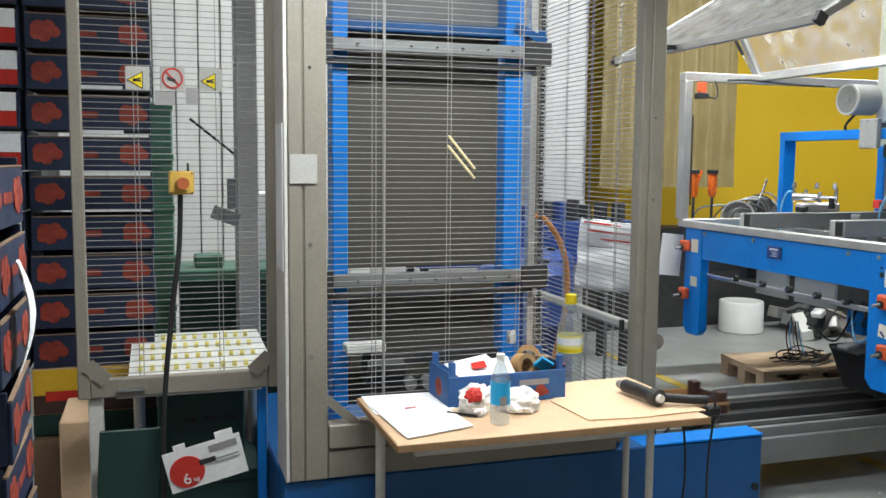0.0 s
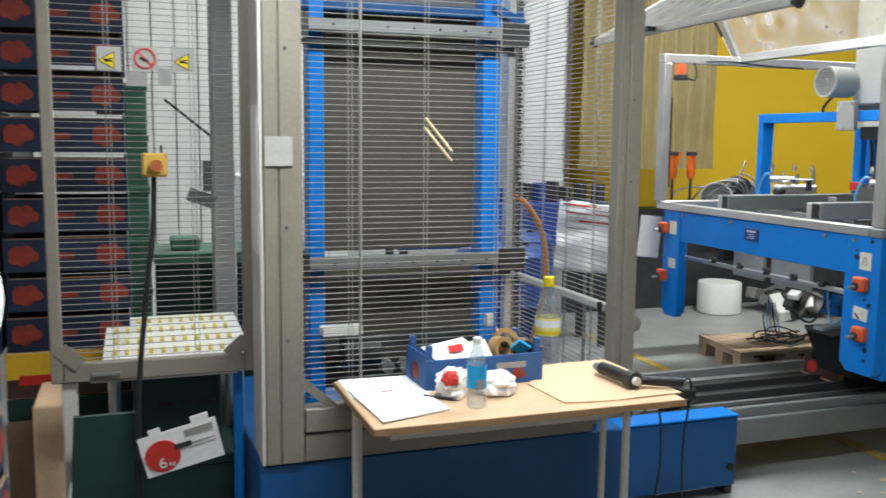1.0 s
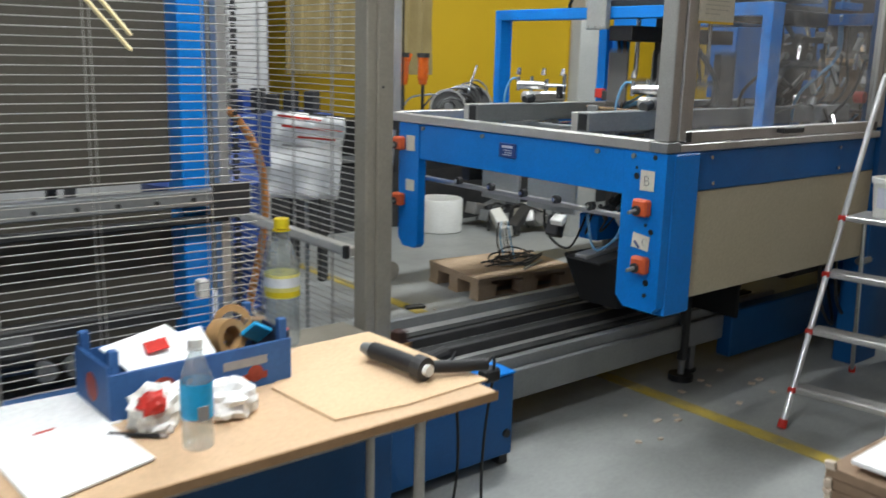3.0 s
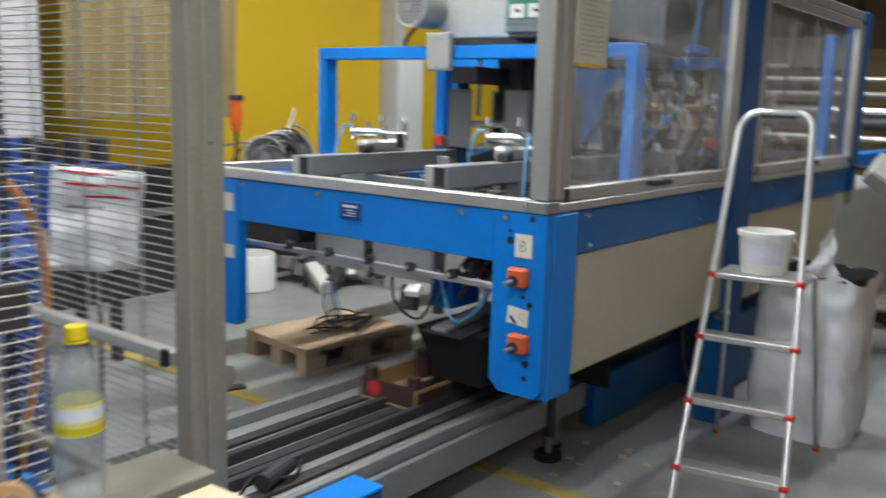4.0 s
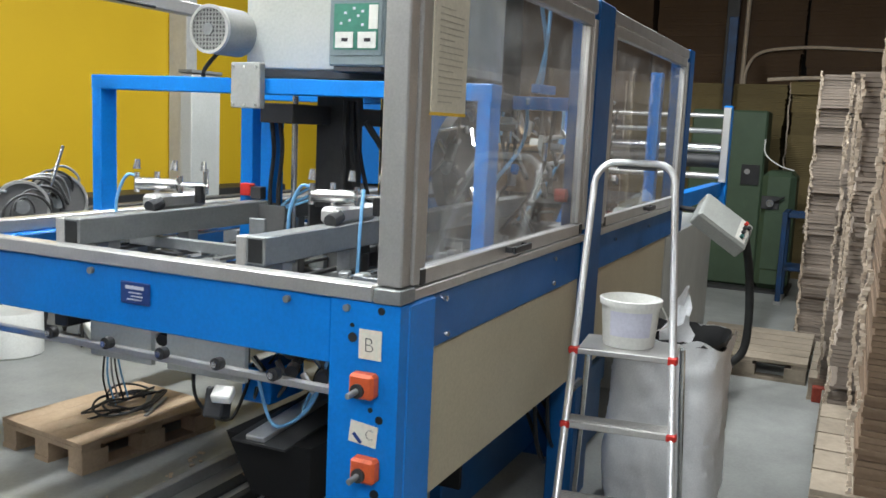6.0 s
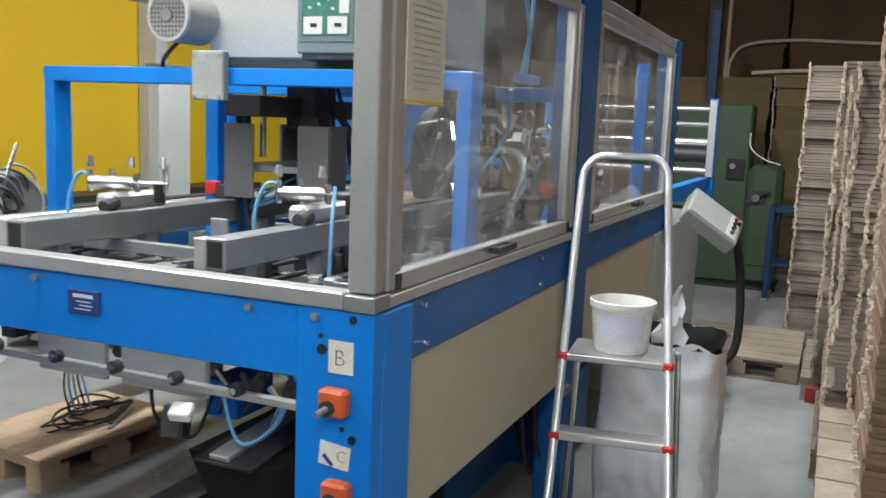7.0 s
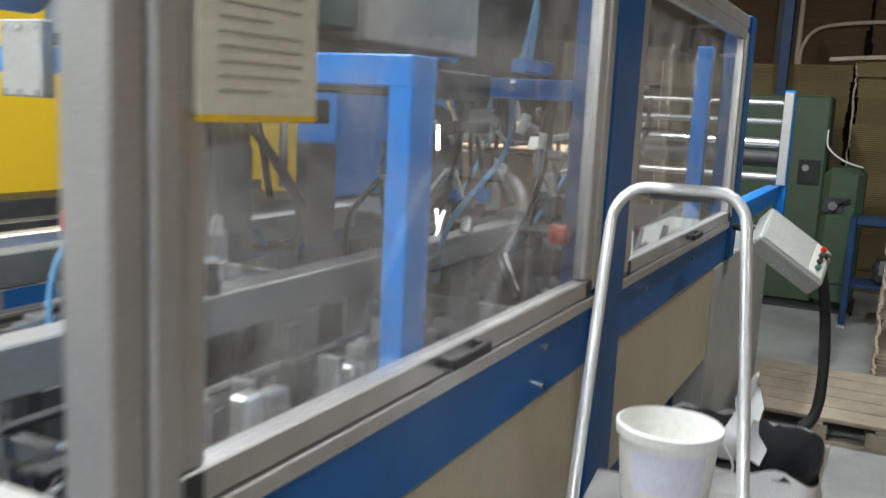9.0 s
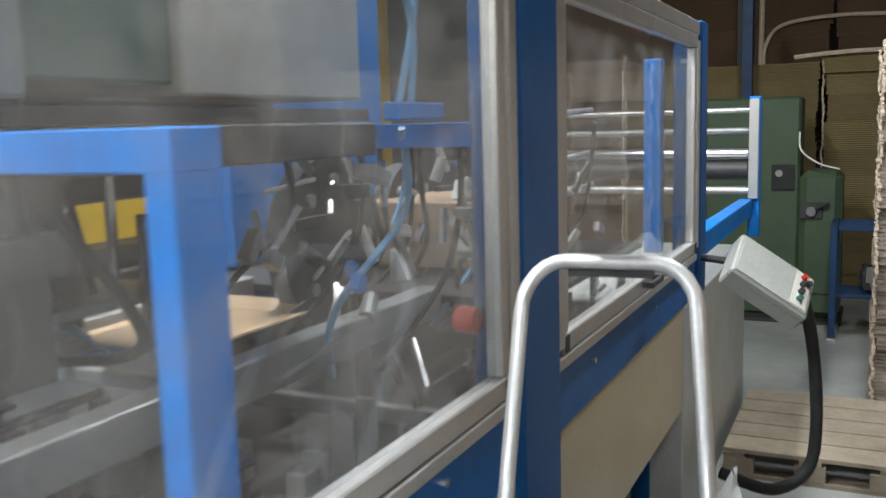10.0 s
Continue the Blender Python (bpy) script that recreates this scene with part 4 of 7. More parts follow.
def crumple(x, y, z, sx, sy, sz, material, label, name, seed):
    random.seed(seed)
    bm = B()
    bmesh.ops.create_icosphere(bm, subdivisions=3, radius=1)
    for v in bm.verts:
        v.co *= 0.72 + 0.5 * random.random() * abs(noise.noise(v.co * 2.3 + Vector((seed, 0, 0)))) + 0.18 * random.random()
        v.co.z = max(v.co.z, -0.62)
    bmesh.ops.transform(bm, matrix=pose(x, y, z) @ Matrix.Diagonal((sx, sy, sz, 1)), verts=bm.verts)
    return solid(name, bm, material, label, "wrapper")


crumple(1.215, 2.53, 0.790, 0.062, 0.052, 0.066, "plastic", "crumpled white wrapper on the table", "crumpled_wrapper", 1)
crumple(1.215, 2.505, 0.766, 0.035, 0.030, 0.028, "paper", "crumpled white paper on the table", "crumpled_wrapper", 2)
crumple(1.20, 2.50, 0.815, 0.034, 0.028, 0.03, "red", "crumpled red wrapper on white foil", "crumpled_wrapper", 3)
crumple(1.365, 2.52, 0.781, 0.078, 0.06, 0.052, "paper", "crumpled white foil on the table", "crumpled_wrapper", 5)
crumple(1.275, 2.56, 0.80, 0.04, 0.03, 0.03, "paper", "crumpled white foil behind the bottle", "crumpled_wrapper", 6)
pen = thing("ballpoint_pen", "dark ballpoint pen on the table", "pen", (1.17, 2.5, 0.75))
part("barrel", rod(B(), (1.125, 2.545, 0.755), (1.205, 2.478, 0.754), 0.005, 8), "black", pen)
part("tip", rod(B(), (1.205, 2.478, 0.754), (1.218, 2.467, 0.753), 0.004, 8, 0.001), "greyink", pen)

gun = thing("heat_gun", "black handheld heat gun with cable on card", "heat gun", (1.85, 2.460, 0.755))
part("body", tube(B(), [(1.800, 2.600, 0.782), (1.808, 2.520, 0.784), (1.818, 2.435, 0.782)], 0.023, 12), "black", gun, "", True)
part("nozzle", rod(B(), (1.797, 2.640, 0.780), (1.800, 2.600, 0.782), 0.014, 12, 0.020), "steel", gun, "grey metal nozzle")
part("collar", rod(B(), (1.816, 2.445, 0.785), (1.821, 2.415, 0.783), 0.030, 14), "dark", gun)
part("vent", rod(B(), (1.821, 2.415, 0.783), (1.823, 2.402, 0.783), 0.014, 12), "plastic", gun)
part("handle", tube(B(), [(1.822, 2.450, 0.780), (1.90, 2.415, 0.776), (1.985, 2.385, 0.773)], 0.016, 10), "black", gun, "", True)
part("cable", tube(B(), [(1.985, 2.385, 0.773), (2.02, 2.40, 0.78), (2.05, 2.43, 0.72), (2.045, 2.45, 0.55), (2.06, 2.47, 0.35), (2.10, 2.48, 0.16), (2.12, 2.46, 0.006)], 0.004, 6), "black", gun)
part("cable", tube(B(), [(1.90, 2.44, 0.70), (1.93, 2.43, 0.66), (1.945, 2.44, 0.45), (1.94, 2.5, 0.2), (1.95, 2.55, 0.006)], 0.004, 6), "black", gun)
part("plug", span(B(), (2.02, 2.42, 0.70), (2.07, 2.46, 0.735), 0.006), "black", gun)

# ---- the tray forming machine ----
ZT = 1.165
mach = thing("forming_machine", "long blue tray-forming machine with clear guard panels", "machine", (5.2, 3.8, 0))
# front beam with its two legs
part("front_beam", span(B(), (3.33, 3.114, 0.99), (3.37, 4.433, ZT), 0.004), "blue", mach)


def leg_plate(y0, y1, z0, chamfer):
    bm = B()
    pts = [(y0 + chamfer * 0.6, z0), (y1 - chamfer, z0), (y1, z0 + chamfer), (y1, ZT), (y0, ZT), (y0, z0 + chamfer * 0.6)]
    a = [bm.verts.new((3.326, y, z)) for y, z in pts]
    b = [bm.verts.new((3.372, y, z)) for y, z in pts]
    bm.faces.new(a)
    bm.faces.new(b[::-1])
    for k in range(len(pts)):
        bm.faces.new((a[k], a[(k + 1) % len(pts)], b[(k + 1) % len(pts)], b[k]))
    return bm


part("leg_plate", leg_plate(2.908, 3.112, 0.545, 0.04), "blue", mach)
part("leg_plate", leg_plate(4.435, 4.60, 0.525, 0.04), "blue", mach)
part("corner_post", span(B(), (3.374, 2.908, 0.525), (3.538, 2.985, ZT), 0.008), "blue", mach)
part("corner_post", span(B(), (3.374, 4.54, 0.525), (3.46, 4.60, ZT), 0.008), "blue", mach)
part("front_sill", span(B(), (3.322, 2.99, ZT + 0.003), (3.378, 4.65, 1.21), 0.004), "alu", mach)
part("sill_corner", span(B(), (3.318, 2.905, ZT + 0.003), (3.40, 2.985, 1.207), 0.003), "steel", mach)
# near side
# these beams carry their shade in a darker blue than the front
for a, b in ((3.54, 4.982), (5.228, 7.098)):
    part("side_beam", span(B(), (a, 2.925, 1.008), (b, 2.985, ZT), 0.004), "blueshaded", mach)
bm = span(B(), (3.545, 2.930, 0.575), (6.86, 2.945, 1.006), 0.003)
part("side_panel", bm, "cream", mach, "cream steel side panel")
for a, b in ((3.405, 4.98), (5.23, 7.065)):
    part("side_sill", span(B(), (a, 2.91, ZT + 0.003), (b, 2.97, 1.198), 0.003), "alu", mach)
part("guard_post", span(B(), (3.335, 2.915, 1.21), (3.385, 2.985, 2.088), 0.004), "alu", mach)
part("guard_post", span(B(), (3.388, 2.908, 1.21), (3.43, 2.975, 2.088), 0.004), "alu", mach)
# aisle-side posts: shade is part of their darker blue
part("blue_post", span(B(), (4.985, 2.905, 0.0), (5.225, 3.02, 2.15), 0.006), "bluedeepshade", mach)
part("end_post", span(B(), (7.10, 2.905, 1.01), (7.25, 3.02, 2.15), 0.006), "bluedeepshade", mach)
part("top_rail", span(B(), (3.335, 2.915, 2.09), (4.982, 2.98, 2.145), 0.004), "alu", mach)
part("top_rail", span(B(), (5.24, 2.915, 2.09), (7.25, 2.98, 2.145), 0.004), "alu", mach)


def guard_door(x0, x1, hx):
    f = part("guard_door", span(B(), (x0, 2.915, 1.201), (x1, 2.955, 1.246), 0.003), "alu", mach, "aluminium framed clear guard door")
    part("frame", span(B(), (x0, 2.915, 2.04), (x1, 2.955, 2.088), 0.003), "alu", f)
    part("frame", span(B(), (x0, 2.917, 1.248), (x0 + 0.042, 2.953, 2.038), 0.003), "alu", f)
    part("frame", span(B(), (x1 - 0.042, 2.917, 1.248), (x1, 2.953, 2.038), 0.003), "alu", f)
    p = part("pane", span(B(), (x0 + 0.043, 2.932, 1.248), (x1 - 0.043, 2.936, 2.038)), "plexi", f, "dusty clear plastic pane")
    p.visible_shadow = False
    bm = span(B(), (hx, 2.89, 1.222), (hx + 0.012, 2.913, 1.24))
    span(bm, (hx + 0.148, 2.89, 1.222), (hx + 0.16, 2.913, 1.24))
    span(bm, (hx, 2.878, 1.220), (hx + 0.16, 2.89, 1.242), 0.003)
    part("handle", bm, "dark", f, "dark pull handle")
    for x in (x0 + 0.004, x1 - 0.032):
        part("corner_cap", span(B(), (x, 2.9115, 1.205), (x + 0.03, 2.9145, 1.244)), "dark", f)


nt = thing("paper_notice", "yellowed printed notice taped on the guard pane", "notice", (3.56, 2.91, 1.68))
part("sheet", span(B(), (3.452, 2.908, 1.65), (3.668, 2.912, 1.965)), "notice", nt)
for k in range(16):
    part("text_line", span(B(), (3.485, 2.9065, 1.68 + 0.016 * k), (3.485 + (0.15 if k % 5 else 0.09), 2.9075, 1.6825 + 0.016 * k)), "notice_ink", nt)
part("tape_edge", span(B(), (3.452, 2.907, 1.646), (3.668, 2.9135, 1.654)), "ylabel", nt)
guard_door(3.435, 4.938, 4.06)
guard_door(5.285, 7.065, 6.09)
part("post_edge", span(B(), (4.941, 2.91, 1.218), (4.983, 2.96, 2.068), 0.003), "alu", mach)
part("post_edge", span(B(), (5.228, 2.91, 1.218), (5.282, 2.96, 2.068), 0.003), "alu", mach)
part("post_edge", span(B(), (7.067, 2.91, 1.218), (7.098, 2.96, 2.068), 0.003), "alu", mach)
# far side
part("side_beam", span(B(), (3.47, 4.62, 1.0), (7.25, 4.68, ZT), 0.004), "blue", mach)
part("side_sill", span(B(), (3.34, 4.652, ZT + 0.003), (7.25, 4.72, 1.215), 0.004), "alu", mach)
part("guard_post", span(B(), (3.325, 4.655, 1.216), (3.375, 4.725, 2.055), 0.004), "alu", mach)
part("top_rail", span(B(), (3.325, 4.66, 2.056), (5.2, 4.73, 2.11), 0.004), "alu", mach)
part("rail_cable", tube(B(), [(3.62, 4.655, 2.07), (3.8, 4.65, 2.075), (4.05, 4.64, 2.06), (4.3, 4.6, 2.05)], 0.006, 6), "black", mach)
part("limit_switch", span(B(), (3.40, 4.62, 1.985), (3.45, 4.655, 2.05), 0.003), "orange", mach)
part("limit_switch", span(B(), (3.385, 4.61, 1.95), (3.46, 4.655, 1.983), 0.003), "dark", mach)
part("switch_cable", tube(B(), [(3.46, 4.63, 1.965), (3.52, 4.63, 1.955), (3.54, 4.64, 2.0), (3.53, 4.655, 2.06)], 0.005, 6), "black", mach)
part("post_cable", rod(B(), (3.382, 4.655, 1.30), (3.382, 4.655, 1.85), 0.005, 6), "black", mach)
# raised hood: top facet and front facet, turned up round its hinge
ph = radians(60)
H = Vector((3.9, 0, 2.09))
J = H + Vector((-0.57 * math.cos(ph), 0, 0.57 * math.sin(ph)))
E_ = J + Vector((-0.84 * math.sin(ph), 0, -0.84 * math.cos(ph)))
hood = part("hood", span(B(), (3.87, 2.99, 2.075), (3.93, 4.74, 2.125), 0.004), "alu", mach, "raised clear hood with aluminium frame")


def facet(p, q, material, rails):
    for y0, y1, m, w in ((3.04, 4.69, material, 0.004),):
        bm = B()
        bar(bm, p + Vector((0, y0, 0)).lerp(Vector((0, y1, 0)), 0.5), q + Vector((0, (y0 + y1) / 2, 0)), w, y1 - y0, (0, 1, 0))
        o = part("pane", bm, m, hood)
        o.visible_shadow = False
    for y in (3.02, 4.71):
        part("frame", bar(B(), p + Vector((0, y, 0)), q + Vector((0, y, 0)), 0.035, 0.04, (0, 1, 0), 0.003), "alu", hood)
    part("frame", bar(B(), q + Vector((0, 3.0, 0)), q + Vector((0, 4.73, 0)), 0.035, 0.04, (0, 0, 1), 0.003), "alu", hood)


facet(H, J, "plexiclear", 1)
facet(J, E_, "plexiwhite", 1)
for y in (3.0, 4.735):
    part("corner_cap", bx(B(), E_ + Vector((0, y, 0)), (0.05, 0.03, 0.05), (0, 30, 0), 0.003), "dark", hood)
bm = span(B(), (E_.x - 0.05, 4.05, E_.z - 0.01), (E_.x - 0.016, 4.065, E_.z + 0.012))
span(bm, (E_.x - 0.05, 4.205, E_.z - 0.01), (E_.x - 0.016, 4.22, E_.z + 0.012))
span(bm, (E_.x - 0.064, 4.05, E_.z - 0.012), (E_.x - 0.05, 4.22, E_.z + 0.014), 0.003)
part("handle", bm, "dark", hood, "dark pull handle")
part("gas_strut", rod(B(), (3.82, 4.68, 2.115), (3.66, 4.68, 2.35), 0.006, 8), "chrome", hood)
part("gas_strut", rod(B(), (3.74, 4.68, 2.232), (3.64, 4.68, 2.38), 0.011, 8), "black", hood)
# plates, switches and stickers on the front
for y, z, sw_y, sw_z, w, tilt in ((2.991, 1.057, 2.996, 0.954, 0.066, 0), (3.003, 0.818, 2.985, 0.731, 0.082, 6), (4.50, 1.065, 4.575, 1.06, 0.07, 0), (4.50, 0.85, 4.575, 0.77, 0.07, 0)):
    part("sticker", bx(B(), (3.324, y, z), (0.002, w, 0.078 if z > 1 else 0.058), (tilt, 0, 0)), "sticker", mach, "cream letter sticker")
    s = part("switch", bx(B(), (3.306, sw_y, sw_z), (0.040, 0.072, 0.066), bevel=0.008), "orange", mach, "worn orange rotary switch")
    part("knob_base", rod(B(), (3.278, sw_y + 0.006, sw_z - 0.010), (3.287, sw_y + 0.006, sw_z - 0.010), 0.019, 14), "dark", s)
    part("knob", rod(B(), (3.245, sw_y + 0.012, sw_z - 0.016), (3.279, sw_y + 0.006, sw_z - 0.010), 0.008, 10), "steel", s)
writing("B", 0.056, pose(3.3225, 3.010, 1.037, 90, 0, -90), "ink", mach, thin=-0.0016)
writing("C", 0.040, pose(3.3225, 2.998, 0.805, 90, 0, -90), "ink", mach, thin=-0.0014)
part("pen_mark", bx(B(), (3.3225, 3.020, 0.805), (0.001, 0.010, 0.034), (-45, 0, 0)), "drum", mach)
plq = part("name_plate", span(B(), (3.322, 3.722, 1.063), (3.329, 3.834, 1.129), 0.003), "drum", mach, "small dark blue name plate")
for y0, y1, z, h_ in ((3.742, 3.812, 1.108, 0.010), (3.75, 3.80, 1.096, 0.003), (3.745, 3.79, 1.086, 0.003), (3.75, 3.805, 1.076, 0.003)):
    part("line", span(B(), (3.3205, y0, z), (3.3215, y1, z + h_)), "lilac", plq)
for y, z in ((3.062, 1.146), (3.248, 1.146), (3.95, 1.146), (4.40, 1.146)):
    part("bolt", rod(B(), (3.316, y, z), (3.329, y, z), 0.010, 8), "steel", mach)
for y, z, r in ((2.962, 1.148, 0.010), (3.044, 1.070, 0.013), (3.046, 1.102, 0.006), (2.958, 0.862, 0.011), (2.965, 0.66, 0.013), (2.985, 0.885, 0.007), (2.968, 0.61, 0.009)):
    part("hole", rod(B(), (3.3235, y, z), (3.327, y, z), r, 12), "black", mach)
for x, z in ((3.62, 1.14), (3.64, 1.035), (4.62, 1.135), (4.62, 1.04), (5.55, 1.12), (6.3, 1.12)):
    part("bolt", rod(B(), (x, 2.913, z), (x, 2.926, z), 0.008, 8), "chrome", mach)
# under the front beam
part("guide_bar", span(B(), (3.43, 3.06, 0.866), (3.455, 4.56, 0.888), 0.003), "alu", mach)
for y in (3.35, 3.55, 3.76, 3.98, 4.22):
    part("guide_roller", rod(B(), (3.405, y, 0.90), (3.43, y, 0.90), 0.019, 14), "dark", mach)
    part("roller_bolt", rod(B(), (3.395, y, 0.90), (3.405, y, 0.90), 0.010, 8), "chrome", mach)
part("bearing_plate", span(B(), (3.48, 3.50, 0.83), (3.50, 3.80, 0.99), 0.003), "grey", mach)
part("bearing_plate", span(B(), (3.48, 3.86, 0.83), (3.50, 4.12, 0.99), 0.003), "grey", mach)
part("cross_tube", span(B(), (3.55, 4.3, 0.88), (7.0, 4.36, 0.96), 0.004), "dark", mach)
for x, y, L in ((3.60, 3.30, 0.10), (3.62, 3.42, 0.12), (3.75, 3.2, 0.14), (3.8, 3.55, 0.16), (3.7, 4.0, 0.2)):
    part("air_cylinder", rod(B(), (x, y, 0.86), (x + L, y + 0.04, 0.90), 0.018, 12), "chrome", mach)
    part("cylinder_end", rod(B(), (x - 0.03, y - 0.01, 0.855), (x, y, 0.86), 0.022, 10), "dark", mach)
part("air_hose", tube(B(), [(3.62, 3.3, 0.9), (3.6, 3.35, 0.75), (3.63, 3.5, 0.66), (3.7, 3.62, 0.8)], 0.006, 6), "hoseblue", mach)
part("air_hose", tube(B(), [(3.55, 3.75, 0.88), (3.6, 3.78, 0.70), (3.7, 3.72, 0.62), (3.8, 3.7, 0.8)], 0.006, 6), "black", mach)
bm = span(B(), (3.60, 3.34, 0.40), (4.10, 3.66, 0.62))
for v in bm.verts:
    if v.co.z < 0.5:
        v.co.x += 0.06 if v.co.x < 3.8 else 0
        v.co.y += 0.04 if v.co.y < 3.5 else -0.06
part("chute", bm, "pitch", mach, "black rubber chute box")
part("chute_back", span(B(), (4.12, 3.06, 0.36), (4.14, 3.60, 0.97)), "pitch", mach)
part("valve_bank", span(B(), (3.78, 3.62, 0.66), (3.98, 3.74, 0.78), 0.004), "blue", mach)
for k in range(9):
    x, y = 3.55 + 0.05 * k, 3.2 + 0.13 * (k % 4)
    part("small_fitting", rod(B(), (x, y, 0.80), (x + 0.01, y + 0.05, 0.84 + 0.01 * (k % 3)), 0.011, 8), ("chrome", "alu", "dark")[k % 3], mach)
    part("air_hose", tube(B(), [(x, y, 0.80), (x + 0.02, y + 0.05, 0.70 + 0.02 * (k % 3)), (x + 0.12, y + 0.1, 0.74), (x + 0.2, y + 0.05, 0.86)], 0.005, 6), ("black", "hoseblue", "dark")[k % 3], mach)
part("chute_board", bx(B(), (3.80, 3.52, 0.652), (0.48, 0.07, 0.018), (0, -5, 0), 0.003), "alu", mach)
part("chute_board", bx(B(), (3.78, 3.50, 0.638), (0.46, 0.20, 0.008), (0, -5, 0)), "dark", mach)
sen = part("sensor", bx(B(), (3.42, 3.55, 0.78), (0.07, 0.06, 0.09), (0, 20, 15), 0.006), "dark", mach)
part("sensor_face", bx(B(), (3.405, 3.52, 0.815), (0.05, 0.06, 0.03), (0, -30, 15), 0.004), "plastic", sen)
for x, y, w_, m_ in ((4.08, 3.30, 0.02, "dark"), (5.9, 4.56, 0.04, "bluedeepshade"), (6.9, 3.1, 0.04, "bluedeepshade"), (6.9, 4.5, 0.04, "bluedeepshade")):
    part("support_leg", span(B(), (x - w_, y - w_, 0.10), (x + w_, y + w_, 1.0), 0.004), m_, mach)
    part("foot", rod(B(), (x, y, 0.0), (x, y, 0.03), 0.06, 16), "black", mach)
    part("foot_screw", rod(B(), (x, y, 0.03), (x, y, 0.10), 0.016, 10), "steel", mach)
# low drive frame under the machine
part("low_frame", span(B(), (4.4, 3.25, 0.06), (6.9, 3.33, 0.30), 0.006), "bluedeepshade", mach)
part("low_frame", span(B(), (5.5, 3.05, 0.0), (6.0, 3.4, 0.42), 0.006), "bluedeepshade", mach)
part("drive_motor", rod(B(), (4.9, 3.3, 0.48), (5.25, 3.3, 0.48), 0.09, 18), "dark", mach)
for k in range(5):
    part("cable", tube(B(), [(4.7 + k * 0.16, 3.0, 0.62), (4.75 + k * 0.15, 2.99, 0.35), (4.95 + k * 0.12, 3.02, 0.2 + 0.03 * k), (5.2 + k * 0.1, 3.2, 0.34)], 0.009, 6), "black", mach)
part("air_fitting", rod(B(), (5.0, 2.9, 0.56), (4.9, 2.9, 0.56), 0.02, 10), "chrome", mach)
# bed: rails, cross rails, clamps
part("bed_floor", span(B(), (3.6, 3.0, 0.98), (7.2, 4.6, 1.0)), "dark", mach)
for y0, x0, x1, z in ((4.10, 3.39, 5.6, 1.285), (3.425, 3.42, 5.6, 1.288)):
    r = part("bed_rail", span(B(), (x0, y0 - 0.034, z - 0.085), (x1, y0 + 0.034, z), 0.004), "steel", mach, "grey square bed rail")
    part("open_end", span(B(), (x0 - 0.002, y0 - 0.024, z - 0.076), (x0 + 0.001, y0 + 0.024, z - 0.009)), "black", r)
    part("end_plate", span(B(), (x0 + 0.004, y0 + 0.036, z - 0.20), (x0 + 0.05, y0 + 0.072, z - 0.004), 0.003), "alu", r)
    for x in (3.52, 3.9, 4.6, 5.2):
        part("stand", span(B(), (x, y0 - 0.024, 1.0), (x + 0.05, y0 + 0.024, z - 0.086)), "steel", r)
for x, y0, y1, z in ((3.62, 3.2, 4.4, 1.10), (3.78, 3.55, 4.5, 1.17), (3.95, 3.0, 4.6, 1.09), (5.0, 3.0, 4.6, 1.10)):
    part("cross_rail", span(B(), (x, y0, z - 0.02), (x + 0.03, y1, z + 0.02), 0.003), "steel", mach)
for x0, x1, y, z in ((3.5, 4.9, 3.82, 1.12), (3.55, 4.8, 3.92, 1.14), (3.55, 5.0, 4.25, 1.16), (3.6, 4.6, 3.32, 1.13), (3.7, 4.6, 3.12, 1.12)):
    part("guide_rod", rod(B(), (x0, y, z), (x1, y, z), 0.012, 10), "chrome", mach)
random.seed(11)
for k in range(64):
    x, y = 3.50 + 1.3 * random.random(), 3.08 + 1.4 * random.random()
    part("bracket", bx(B(), (x, y, 1.05 + 0.05 * random.random()), (0.04 + 0.05 * random.random(), 0.03 + 0.04 * random.random(), 0.07 + 0.06 * random.random()), (0, 0, random.choice((0, 90, 20))), 0.003), random.choice(("steel", "dark", "plate", "steel")), mach)
# added plate: darkens the far beam's inner face like shade inside the bed
part("inner_plate", span(B(), (3.48, 4.60, 1.0), (7.2, 4.617, 1.16)), "bluedeepshade", mach)
for k in range(8):
    x = 3.52 + 0.11 * k
    part("side_guide", span(B(), (x, 3.16 + 0.03 * (k % 3), 1.0), (x + 0.05, 3.20 + 0.03 * (k % 3), 1.15 + 0.025 * (k % 2)), 0.006), ("alu", "steel", "dark")[k % 3], mach)
    part("guide_finger", rod(B(), (x + 0.02, 3.26, 1.10 + 0.02 * (k % 2)), (x + 0.10, 3.28, 1.12), 0.009, 8), "chrome", mach)
part("hand_lever", rod(B(), (3.60, 3.60, 1.20), (3.72, 3.66, 1.24), 0.012, 8), "alu", mach)
part("lever_plate", span(B(), (3.70, 3.60, 1.10), (3.715, 3.66, 1.30), 0.003), "steel", mach)
for k in range(12):
    x, y, z = 3.48 + 0.5 * random.random(), 3.15 + 1.2 * random.random(), 1.11 + 0.07 * random.random()
    part("guide_strip", bar(B(), (x, y, z), (x + 0.3 + 0.4 * random.random(), y + random.uniform(-0.02, 0.02), z), 0.012 + 0.03 * random.random(), 0.012, bevel=0.002), random.choice(("dark", "steel", "plate", "dark")), mach)
for k in range(9):
    x, y = 3.62 + 0.16 * k, 3.14 + 0.04 * (k % 3)
    part("upright_plate", span(B(), (x, y, 1.0), (x + 0.012, y + 0.05, 1.17 + 0.02 * (k % 2)), 0.002), "steel", mach)


